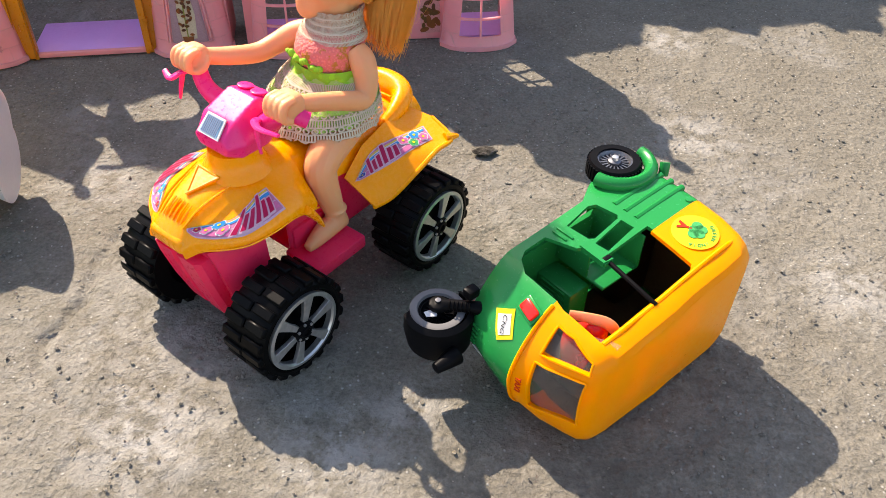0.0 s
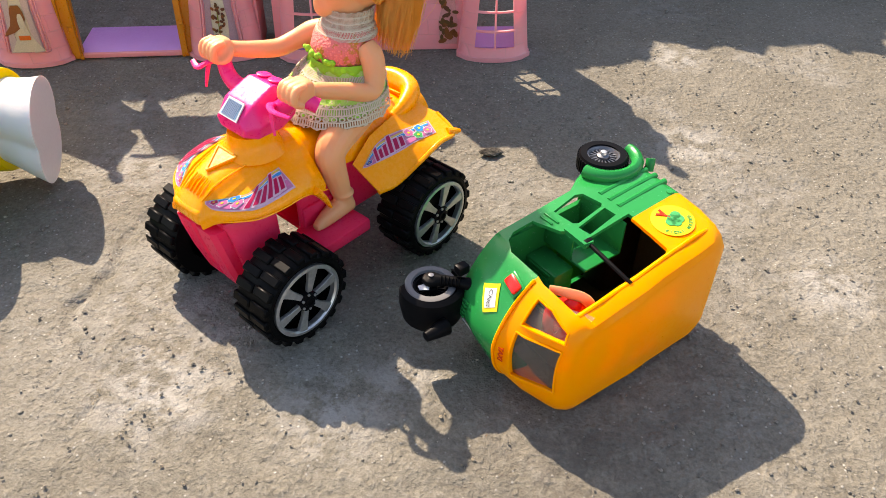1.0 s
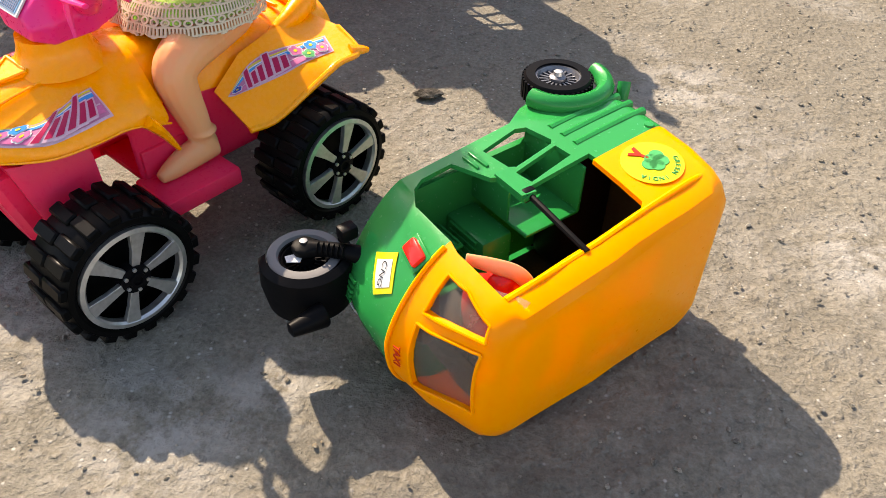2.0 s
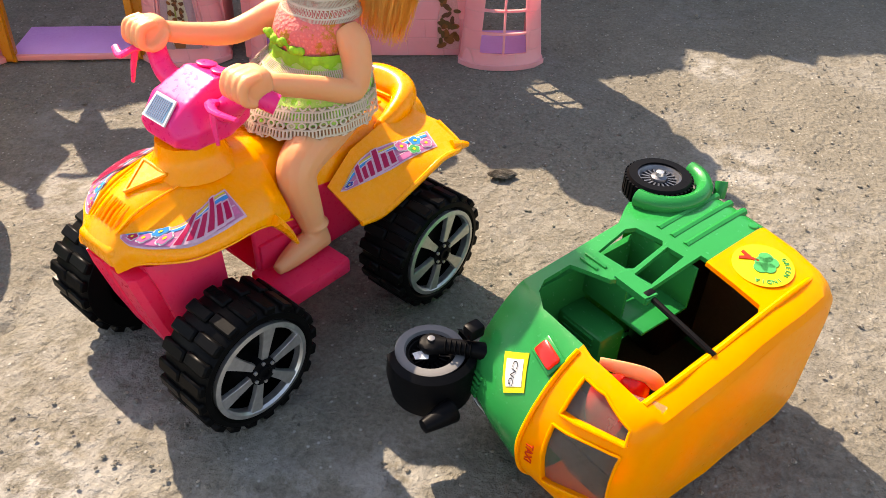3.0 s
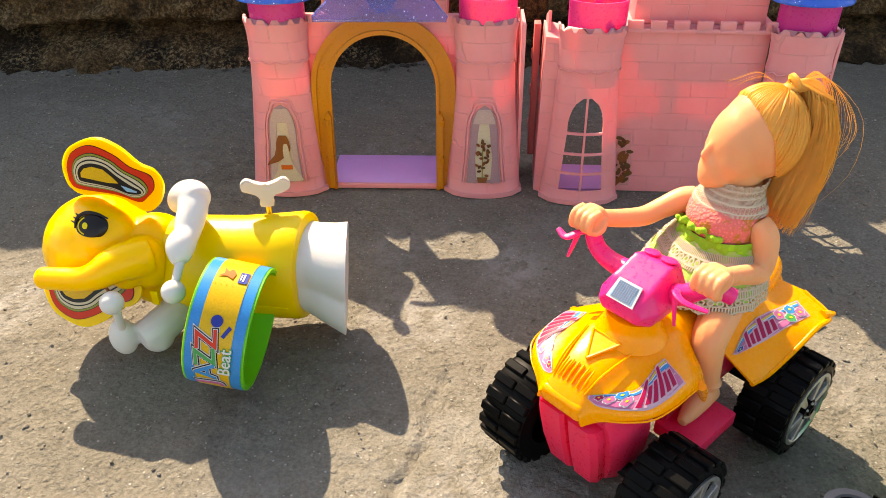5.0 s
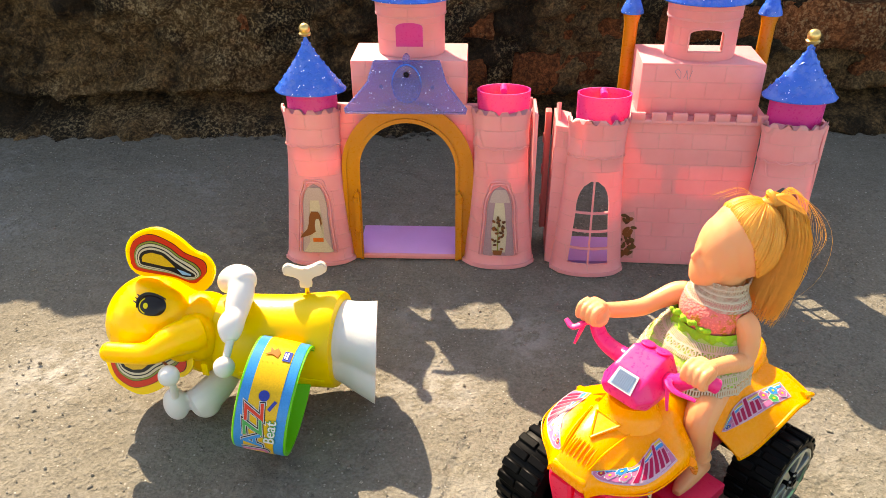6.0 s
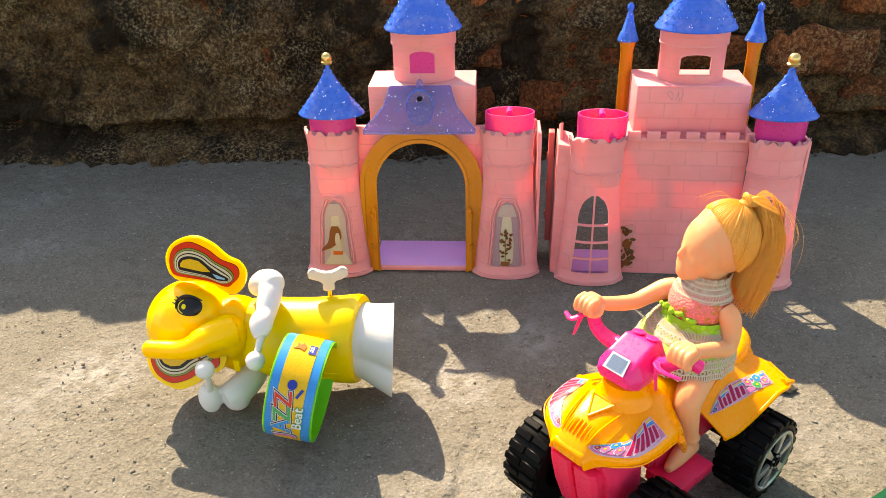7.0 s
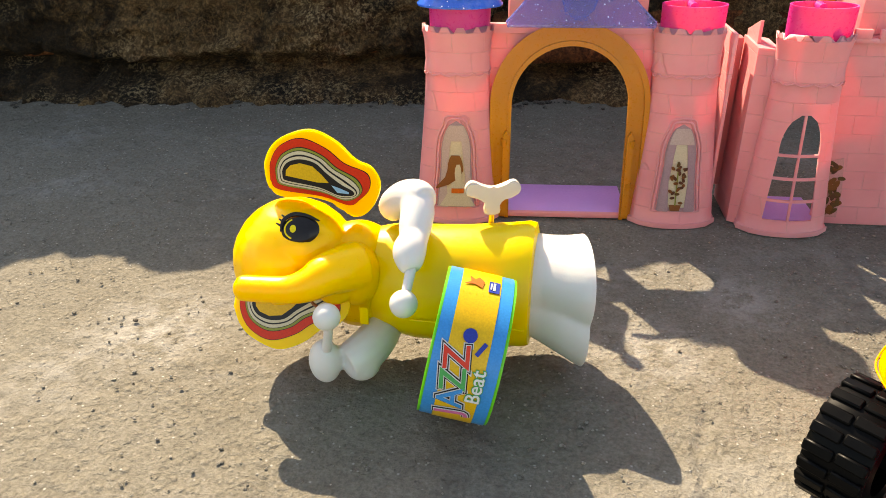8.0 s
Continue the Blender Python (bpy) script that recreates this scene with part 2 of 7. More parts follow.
def cloth(name, a, b, scale, c=None, patch=None):
    """Printed or woven doll's-dress cloth."""
    m, nt, p = material(name)
    v = coords(nt)
    vo = node(nt, "ShaderNodeTexVoronoi", Scale=scale)
    nt.links.new(v, vo.inputs["Vector"])
    pat = ramp(nt, vo.outputs["Distance"], [(0.3, a), (0.42, b)])
    if c:
        pat = mix(nt, ramp(nt, noise_tex(nt, v, patch or scale * 1.1, 6, 0.7), [(0.54, grey(0)), (0.59, grey(1))]), pat, c)
    nt.links.new(pat, p.inputs["Base Color"])
    p.inputs["Roughness"].default_value = 0.85
    wv = noise_tex(nt, v, 900, 2)
    nt.links.new(bump(nt, wv, 0.5, 0.0006, bump(nt, vo.outputs["Distance"], 0.5, 0.001)), p.inputs["Normal"])
    return m


def lace(name, thread, gap):
    """Open cream netting: fine upright bars, a thicker edge cord and round flower holes."""
    m, nt, p = material(name)
    v = coords(nt)
    sep = nt.nodes.new("ShaderNodeSeparateXYZ")
    nt.links.new(v, sep.inputs[0])

    def calc(op, a, b=None):
        n = nt.nodes.new("ShaderNodeMath")
        n.operation = op
        for socket, value in zip(n.inputs, (a, b)):
            if isinstance(value, (int, float)):
                socket.default_value = value
            elif value is not None:
                nt.links.new(value, socket)
        return n.outputs[0]

    # rows of upright bars and rows of round eyelets, between cords, round the waist
    turn = calc("ARCTAN2", sep.outputs[1], calc("ADD", sep.outputs[0], 0.044))
    wobble = calc("MULTIPLY", noise_tex(nt, v, 120, 2), 0.35)
    row = calc("ADD", calc("MULTIPLY", sep.outputs[2], 290.0), wobble)
    up = calc("SUBTRACT", calc("FRACT", row), 0.5)
    cord = calc("GREATER_THAN", calc("ABSOLUTE", up), 0.40)
    bars = calc("GREATER_THAN", calc("FRACT", calc("MULTIPLY", turn, 26.0)), 0.5)
    across = calc("SUBTRACT", calc("FRACT", calc("MULTIPLY", turn, 8.5)), 0.5)
    far = calc("SQRT", calc("ADD", calc("MULTIPLY", across, across), calc("MULTIPLY", up, up)))
    ring = calc("LESS_THAN", calc("ABSOLUTE", calc("SUBTRACT", far, 0.32)), 0.09)
    odd = calc("GREATER_THAN", calc("FRACT", calc("MULTIPLY", row, 0.5)), 0.5)
    solid = calc("MAXIMUM", cord, calc("ADD", calc("MULTIPLY", odd, ring), calc("MULTIPLY", calc("SUBTRACT", 1.0, odd), bars)))
    nt.links.new(mix(nt, solid, gap, thread), p.inputs["Base Color"])
    p.inputs["Roughness"].default_value = 0.9
    p.inputs["Specular IOR Level"].default_value = 0.15
    nt.links.new(bump(nt, solid, 0.7, 0.0008), p.inputs["Normal"])
    # the cloth beneath shows through the open net
    holes = nt.nodes.new("ShaderNodeBsdfTransparent")
    both = nt.nodes.new("ShaderNodeMixShader")
    nt.links.new(ramp(nt, solid, [(0.1, grey(0.12)), (0.6, grey(1))]), both.inputs[0])
    nt.links.new(holes.outputs[0], both.inputs[1])
    nt.links.new(p.outputs[0], both.inputs[2])
    end = next(n for n in nt.nodes if n.type == "OUTPUT_MATERIAL")
    nt.links.new(both.outputs[0], end.inputs["Surface"])
    return m


def hair_material(name, rgb):
    """Nylon strands: light shines through them."""
    m, nt, p = material(name)
    v = coords(nt, (1, 1, 1))
    st = noise_tex(nt, v, 260, 3)
    colour = ramp(nt, st, [(0.3, tuple(c * 0.9 for c in rgb)), (0.7, rgb)])
    nt.links.new(colour, p.inputs["Base Color"])
    p.inputs["Roughness"].default_value = 0.33
    p.inputs["Specular IOR Level"].default_value = 0.35
    nt.links.new(bump(nt, st, 0.35, 0.0008), p.inputs["Normal"])
    let_through(nt, p, colour, 0.58)
    return m


def tinted_pane(name, rgb):
    m, nt, p = material(name)
    p.inputs["Base Color"].default_value = (*rgb, 1)
    p.inputs["Transmission Weight"].default_value = 0.92
    p.inputs["IOR"].default_value = 1.15
    v = coords(nt)
    nt.links.new(ramp(nt, noise_tex(nt, v, 120, 4), [(0.4, grey(0.04)), (0.75, grey(0.3))]), p.inputs["Roughness"])
    return m


M_GROUND = concrete("cement_yard")
M_BRICK = old_masonry("old_brick", (0.070, 0.028, 0.013), (0.46, 0.15, 0.052), 0.5)
M_MORTAR = old_masonry("mud_mortar", (0.018, 0.011, 0.006), (0.19, 0.115, 0.052), 0.85)
M_STONE = old_masonry("pebble_stone", (0.07, 0.06, 0.048), (0.24, 0.215, 0.18), 0.0)
M_GRIT = old_masonry("pale_grit", (0.2, 0.18, 0.15), (0.34, 0.315, 0.265), 0.0)
M_PINK = castle_plastic("castle_pink", (0.79, 0.295, 0.305), (0.71, 0.235, 0.245))
M_PINK_PLAIN = plastic("castle_pink_plain", (0.79, 0.295, 0.305), 0.45, 0.6, 0.005)
M_SALMON = plastic("castle_salmon", (0.62, 0.17, 0.16), 0.42, 0.7, 0.006)
M_HOT = plastic("hot_pink", (0.66, 0.035, 0.24), 0.3, 0.6, 0.006)
M_GOLD = plastic("ochre_gold", (0.55, 0.19, 0.009), 0.3, 0.25)
M_LILAC = plastic("lilac", (0.58, 0.29, 0.66), 0.4, 0.4)
M_BLUE = glitter_plastic("blue_glitter", (0.022, 0.17, 0.80), 0.3)
M_VIOLET = glitter_plastic("violet_glitter", (0.40, 0.37, 0.80), 0.8)
M_GILT = metal("gilt_ball", (0.8, 0.55, 0.2), 0.3)
M_ORANGE = plastic("quad_orange", (1.0, 0.315, 0.001), 0.26, 0.3, 0.003, 0.0, 0.3, (1.0, 0.45, 0.04))
M_QPINK = plastic("quad_pink", (1.0, 0.04, 0.125), 0.3, 0.5, 0.004, 0.0, 0.2, (1.0, 0.12, 0.22), 0.3)
M_HPINK = plastic("handlebar_pink", (0.85, 0.022, 0.19), 0.3, 0.4, 0.005, 0.02)
M_TYRE = rubber("black_tyre", (0.003, 0.003, 0.003), 0.3)
M_BLACK = rubber("black_plastic", (0.004, 0.004, 0.0045), 0.38)
M_SIDEWALL = rubber("worn_sunlit_sidewall", (0.16, 0.155, 0.15), 0.6)
M_SILVER = metal("silver_paint", (0.58, 0.58, 0.57), 0.4)
M_GREY_RIM = metal("grey_rim", (0.16, 0.165, 0.18), 0.4)
M_GREEN = plastic("rickshaw_green", (0.002, 0.205, 0.045), 0.22, 0.12, 0.004, 0.0, 0.22)
M_YELLOW = plastic("rickshaw_yellow", (1.0, 0.28, 0.0), 0.34, 0.5, 0.003, 0.02, 0.15, (1.0, 0.7, 0.1))
M_RED = plastic("red_plastic", (0.75, 0.02, 0.015), 0.2, 0.3)
M_SKIN = plastic("doll_vinyl", (0.76, 0.33, 0.15), 0.42, 0.55, 0.007, 0.03, 0.3)
M_HAIR = hair_material("blond_nylon", (1.0, 0.63, 0.15))
M_BODICE = cloth("coral_glitter_cloth", (0.78, 0.20, 0.16), (0.70, 0.15, 0.13), 620, (0.46, 0.17, 0.012), 95)
M_LACE = lace("cream_lace", (0.56, 0.46, 0.34), (0.33, 0.25, 0.15))
M_GREENCLOTH = cloth("lime_cloth", (0.22, 0.60, 0.03), (0.34, 0.56, 0.10), 260, (0.56, 0.47, 0.28))
M_LIME = cloth("lime_bow", (0.26, 0.62, 0.02), (0.22, 0.5, 0.02), 260)
M_EYELLOW = plastic("elephant_yellow", (0.93, 0.53, 0.0), 0.33, 0.6, 0.010, 0.02, 0.3, (1.0, 0.6, 0.1))
M_EDYELLOW = plastic("elephant_body_yellow", (0.80, 0.54, 0.0), 0.36, 0.3, 0.005, 0.03)
M_WHITE = plastic("white_plastic", (0.62, 0.605, 0.575), 0.35, 0.35, 0.005, 0.06)
M_KEY = plastic("ivory_key", (0.54, 0.51, 0.45), 0.4, 0.25)
M_LIMEGREEN = plastic("drum_green", (0.08, 0.5, 0.015), 0.35, 0.45, 0.005)
M_BRASS = metal("brass_rod", (0.7, 0.5, 0.16), 0.35)
I_BLUE, I_YELLOW, I_WHITE = printed("ink_blue", (0.01, 0.3, 0.72)), printed("ink_yellow", (0.86, 0.5, 0.02)), printed("ink_white", (0.8, 0.8, 0.78))
I_RED, I_GREEN, I_BLACK = printed("ink_red", (0.8, 0.035, 0.008)), printed("ink_green", (0.05, 0.42, 0.12)), printed("ink_black", (0.015, 0.012, 0.012))
I_PINK, I_PALEPINK = printed("ink_pink", (0.75, 0.18, 0.38)), printed("ink_pale_pink", (0.8, 0.5, 0.6))
I_ORANGE, I_LEMON, I_CREAM = printed("ink_orange", (0.8, 0.16, 0.02)), printed("ink_lemon", (0.9, 0.72, 0.02)), printed("ink_cream", (0.72, 0.62, 0.42))
I_BROWN, I_SKY, I_GREYBLUE = printed("ink_brown", (0.3, 0.1, 0.03)), printed("ink_sky", (0.3, 0.55, 0.75)), printed("ink_grey_blue", (0.3, 0.32, 0.42))
I_DKOLIVE, I_UMBER, I_WALLPINK = printed("ink_dark_olive", (0.17, 0.085, 0.03)), printed("ink_umber", (0.16, 0.06, 0.03)), printed("ink_wall_pink", (0.84, 0.36, 0.34))
I_PALE, I_LILACGREY = printed("ink_pale_grey", (0.62, 0.46, 0.40)), printed("ink_lilac_grey", (0.46, 0.29, 0.31))
I_MAUVE, I_CRIMSON = printed("ink_mauve", (0.62, 0.20, 0.36)), printed("ink_crimson", (0.50, 0.008, 0.075))
I_DKBLUE, I_OLIVE = printed("ink_dark_blue", (0.02, 0.05, 0.35)), printed("ink_olive", (0.3, 0.32, 0.05))
M_PANE = tinted_pane("smoked_pane", (0.62, 0.55, 0.48))
# near-black that stands for the deep shade inside the rickshaw's cabin
M_INNER = plastic("dark_shaded_interior", (0.02, 0.028, 0.02), 0.5, 0.0)


# ---- mesh helpers ----
def part(name, bm, mat, parent=None, label="", smooth=38):
    """Links a bmesh as one mesh object under a thing or a part."""
    me = bpy.data.meshes.new(name)
    bmesh.ops.recalc_face_normals(bm, faces=bm.faces)
    bm.to_mesh(me)
    bm.free()
    for m in mat if isinstance(mat, (list, tuple)) else [mat]:
        me.materials.append(m)
    me.polygons.foreach_set("use_smooth", [True] * len(me.polygons))
    me.set_sharp_from_angle(angle=radians(smooth))
    ob = new(name, me)
    ob.parent = parent
    if label:
        ob["label"] = label
    return ob


def thing(name, m, label, category, group=""):
    ob = new(name)
    ob.empty_display_size = 0.02
    ob.matrix_world = m
    return tagged(ob, label, category, group)


def join(*bms):
    """Puts several bmeshes into the first one."""
    out = bms[0]
    for b in bms[1:]:
        me = bpy.data.meshes.new("join")
        b.to_mesh(me)
        b.free()
        out.from_mesh(me)
        bpy.data.meshes.remove(me)
    return out


def moved(bm, m):
    bmesh.ops.transform(bm, matrix=m, verts=bm.verts)
    return bm


def inked(bm, index):
    for f in bm.faces:
        f.material_index = index
    return bm


def loft(rings, cap=True, ring_closed=True):
    bm = bmesh.new()
    rows = [[bm.verts.new(p) for p in r] for r in rings]
    n = len(rows[0])
    for a, b in zip(rows, rows[1:]):
        for i in range(n if ring_closed else n - 1):
            j = (i + 1) % n
            bm.faces.new((a[i], a[j], b[j], b[i]))
    if cap:
        bm.faces.new(rows[0][::-1])
        bm.faces.new(rows[-1])
    return bm


def revolve(profile, n=32, squash=1.0, closed_profile=False):
    """Turns (radius, z) pairs round z; squash flattens it along y."""
    bm = bmesh.new()
    rows = []
    for r, z in profile:
        if r < 1e-6:
            rows.append([bm.verts.new((0, 0, z))])
        else:
            rows.append([bm.verts.new((r * math.cos(2 * math.pi * i / n), squash * r * math.sin(2 * math.pi * i / n), z)) for i in range(n)])
    pairs = list(zip(rows, rows[1:]))
    if closed_profile:
        pairs.append((rows[-1], rows[0]))
    for a, b in pairs:
        for i in range(n):
            j = (i + 1) % n
            if len(a) == 1 and len(b) == 1:
                break
            if len(a) == 1:
                bm.faces.new((a[0], b[j], b[i]))
            elif len(b) == 1:
                bm.faces.new((a[i], a[j], b[0]))
            else:
                bm.faces.new((a[i], a[j], b[j], b[i]))
    return bm


def spline(points, steps=6):
    """Catmull-Rom through the points."""
    pts = [Vector(p) for p in points]
    ext = [pts[0] * 2 - pts[1], *pts, pts[-1] * 2 - pts[-2]]
    out = []
    for i in range(1, len(ext) - 2):
        a, b, c, d = ext[i - 1:i + 3]
        for k in range(steps):
            t = k / steps
            out.append(0.5 * (2 * b + (c - a) * t + (2 * a - 5 * b + 4 * c - d) * t * t + (3 * b - a - 3 * c + d) * t ** 3))
    out.append(pts[-1])
    return out


def tube(points, radii, n=12, steps=5, flat=1.0, smooth_path=True):
    """A round rod along the points; radii at the points."""
    if not isinstance(radii, (list, tuple)):
        radii = [radii] * len(points)
    if smooth_path and len(points) > 2:
        path = spline(points, steps)
        rad = [v.x for v in spline([(r, 0, 0) for r in radii], steps)]
    else:
        path, rad = [Vector(p) for p in points], radii
    rings, up = [], None
    for i, p in enumerate(path):
        d = (path[min(i + 1, len(path) - 1)] - path[max(i - 1, 0)]).normalized()
        if up is None:
            up = Vector((0, 0, 1)) if abs(d.z) < 0.9 else Vector((1, 0, 0))
        side = d.cross(up).normalized()
        up = side.cross(d).normalized()
        rings.append([p + rad[i] * (math.cos(2 * math.pi * k / n) * side + flat * math.sin(2 * math.pi * k / n) * up) for k in range(n)])
    return loft(rings)


def strands(paths):
    """Many thin three-sided threads in one bmesh; paths: (points, thickest radius)."""
    bm = bmesh.new()
    for pts, r in paths:
        rows = []
        n = len(pts)
        for i, p in enumerate(pts):
            ahead = (pts[min(i + 1, n - 1)] - pts[max(i - 1, 0)]).normalized()
            u = ahead.orthogonal().normalized()
            w = ahead.cross(u)
            k = r * (1.0 if i < n * 0.6 else 1.0 - 0.75 * (i - n * 0.6) / (n * 0.4))
            rows.append([bm.verts.new(p + (u * math.cos(2.094 * j) + w * math.sin(2.094 * j)) * k) for j in range(3)])
        for a, b in zip(rows, rows[1:]):
            for j in range(3):
                bm.faces.new((a[j], a[(j + 1) % 3], b[(j + 1) % 3], b[j]))
    return bm


def ellipsoid(c, r, m=None, u=20, v=14):
    bm = bmesh.new()
    bmesh.ops.create_uvsphere(bm, u_segments=u, v_segments=v, radius=1)
    moved(bm, Matrix.Diagonal((*r, 1)) if not isinstance(r, float) else Matrix.Diagonal((r, r, r, 1)))
    if m is not None:
        moved(bm, m)
    return moved(bm, Matrix.Translation(c))


def box(c, s, bevel=0.0, segs=2):
    bm = bmesh.new()
    bmesh.ops.create_cube(bm, size=1)
    moved(bm, Matrix.Translation(c) @ Matrix.Diagonal((*s, 1)))
    if bevel:
        bmesh.ops.bevel(bm, geom=bm.edges[:], offset=bevel, segments=segs, affect="EDGES", profile=0.5)
    return bm


def prism(outline, depth, bevel=0.0):
    """An outline in x, y raised by depth along z."""
    bm = bmesh.new()
    low = [bm.verts.new((x, y, 0)) for x, y in outline]
    top = [bm.verts.new((x, y, depth)) for x, y in outline]
    n = len(low)
    bm.faces.new(low[::-1])
    cap = bm.faces.new(top)
    for i in range(n):
        j = (i + 1) % n
        bm.faces.new((low[i], low[j], top[j], top[i]))
    if bevel:
        bmesh.ops.bevel(bm, geom=list(cap.edges), offset=bevel, segments=2, affect="EDGES")
    return bm


def prism_from(corners, depth):
    """A solid below a flat polygon given by its corners in space."""
    bm = bmesh.new()
    top = [bm.verts.new(p) for p in corners]
    low = [bm.verts.new((x, y, z - depth)) for x, y, z in corners]
    bm.faces.new(top)
    bm.faces.new(low[::-1])
    for i in range(len(top)):
        j = (i + 1) % len(top)
        bm.faces.new((top[i], low[i], low[j], top[j]))
    return bm


def disc(r, depth, n=28, sx=1.0, sy=1.0):
    return prism([(sx * r * math.cos(2 * math.pi * i / n), sy * r * math.sin(2 * math.pi * i / n)) for i in range(n)], depth)


def evaluated(bm, *makers):
    """The bmesh after modifiers, which the makers add to a passing object."""
    me = bpy.data.meshes.new("passing")
    bm.to_mesh(me)
    bm.free()
    ob = new("passing", me)
    for make in makers:
        make(ob)
    dg = bpy.context.evaluated_depsgraph_get()
    dg.update()
    done = bpy.data.meshes.new_from_object(ob.evaluated_get(dg))
    out = bmesh.new()
    out.from_mesh(done)
    bpy.data.objects.remove(ob)
    bpy.data.meshes.remove(done)
    bpy.data.meshes.remove(me)
    return out


def cut(bm, *cutters):
    """Cuts the cutters out of bm."""
    bmesh.ops.recalc_face_normals(bm, faces=bm.faces)
    for c in cutters:
        bmesh.ops.recalc_face_normals(c, faces=c.faces)
        me = bpy.data.meshes.new("cutter")
        c.to_mesh(me)
        c.free()
        tool = new("cutter", me)

        def make(ob, tool=tool):
            mod = ob.modifiers.new("cut", "BOOLEAN")
            mod.object, mod.operation, mod.solver = tool, "DIFFERENCE", "EXACT"

        bm = evaluated(bm, make)
        bpy.data.objects.remove(tool)
        bpy.data.meshes.remove(me)
    return bm


def blend(bms, voxel=0.0012, rounds=4):
    """Melts closed shapes into one skin."""
    def make(ob):
        mod = ob.modifiers.new("melt", "REMESH")
        mod.mode, mod.voxel_size = "VOXEL", voxel

    bm = evaluated(join(*bms), make)
    for _ in range(rounds):
        bmesh.ops.smooth_vert(bm, verts=bm.verts, factor=0.5, use_axis_x=True, use_axis_y=True, use_axis_z=True)
    return bm


def shell(bm, thickness):
    def make(ob):
        mod = ob.modifiers.new("shell", "SOLIDIFY")
        mod.thickness, mod.offset = thickness, -1.0

    bmesh.ops.recalc_face_normals(bm, faces=bm.faces)
    return evaluated(bm, make)


def lettering(text, size, depth=0.0003, shear=0.0, bold=0.0):
    """Raised letters, middle at the origin, in x, y."""
    cu = bpy.data.curves.new("letters", "FONT")
    cu.body, cu.size, cu.extrude, cu.shear, cu.offset = text, size, depth, shear, bold
    cu.align_x, cu.align_y = "CENTER", "CENTER"
    cu.resolution_u = 3
    ob = new("letters", cu)
    dg = bpy.context.evaluated_depsgraph_get()
    dg.update()
    me = bpy.data.meshes.new_from_object(ob.evaluated_get(dg))
    bm = bmesh.new()
    bm.from_mesh(me)
    bpy.data.objects.remove(ob)
    bpy.data.curves.remove(cu)
    bpy.data.meshes.remove(me)
    return bm


def facing(o, right, up):
    """The pose that lays a flat thing made in x, y at o, with its x and y along right and up."""
    x = Vector(right).normalized()
    z = x.cross(Vector(up)).normalized()
    y = z.cross(x)
    return Matrix(((x.x, y.x, z.x, o[0]), (x.y, y.y, z.y, o[1]), (x.z, y.z, z.z, o[2]), (0, 0, 0, 1)))


def lerp_table(table, z):
    for (z0, *a), (z1, *b) in zip(table, table[1:]):
        if z <= z1:
            t = max(0.0, (z - z0) / (z1 - z0)) if z1 > z0 else 0
            out = [p + (q - p) * t for p, q in zip(a, b)]
            return out[0] if len(out) == 1 else out
    return table[-1][1] if len(table[-1]) == 2 else list(table[-1][1:])


# ---- ground ----
def steps_out(lo, hi, fine, far):
    xs = list(np.arange(lo, hi + fine / 2, fine))
    s, x = fine, xs[-1]
    while x < far:
        s *= 1.5
        x += s
        xs.append(x)
    s, x = fine, xs[0]
    while x > -far:
        s *= 1.5
        x -= s
        xs.insert(0, x)
    return xs


CRACK = [(-0.247, -0.12), (-0.249, -0.145), (-0.247, -0.17), (-0.248, -0.193), (-0.2545, -0.212), (-0.247, -0.235), (-0.228, -0.251), (-0.2086, -0.266), (-0.2034, -0.285), (-0.2077, -0.302), (-0.2095, -0.33)]


def build_ground():
    xs, ys = steps_out(-1.05, 0.55, 0.0034, 60), steps_out(-0.42, 0.42, 0.0034, 60)
    fine_crack = spline([Vector((x, y, 0)) for x, y in CRACK], 6)
    verts = []
    for y in ys:
        for x in xs:
            near = 1.0 if -1.2 < x < 0.7 and -0.6 < y < 0.6 else 0.0
            h = 0.0
            if near:
                h = 0.0012 * noise.noise((x * 9, y * 9, 0)) + 0.0009 * noise.noise((x * 45, y * 45, 3)) + 0.0008 * noise.noise((x * 120, y * 120, 7)) + 0.0005 * noise.noise((x * 260, y * 260, 9))
                if -0.28 < x < -0.18 and -0.36 < y < -0.1:
                    wob = 0.004 * noise.noise((x * 70, y * 70, 2))
                    d = min((p.x + wob - x) ** 2 + (p.y - y) ** 2 for p in fine_crack) ** 0.5
                    h -= 0.0048 * max(0.0, 1 - d / (0.0034 + 0.003 * noise.noise((x * 30, y * 30, 5)))) * max(0.0, 0.85 + 0.7 * noise.noise((x * 25, y * 25, 8)))
            verts.append((x, y, h - 0.0012))
    n = len(xs)
    faces = [(j * n + i, j * n + i + 1, (j + 1) * n + i + 1, (j + 1) * n + i) for j in range(len(ys) - 1) for i in range(n - 1)]
    me = bpy.data.meshes.new("ground")
    me.from_pydata(verts, [], faces)
    me.materials.append(M_GROUND)
    me.polygons.foreach_set("use_smooth", [True] * len(me.polygons))
    tagged(new("ground", me), "rough grey-beige cement yard with grit, stains and a crack", "ground", kind="structure")


def pebble(r, seed):
    bm = bmesh.new()
    bmesh.ops.create_icosphere(bm, subdivisions=2 if r > 0.003 else 1, radius=r)
    for v in bm.verts:
        k = 1 + 0.35 * noise.noise(v.co / r * 1.1 + Vector((seed * 3.7, seed, 0)))
        v.co = Vector((v.co.x * k * 1.3, v.co.y * k, v.co.z * k * 0.55))
    return bm


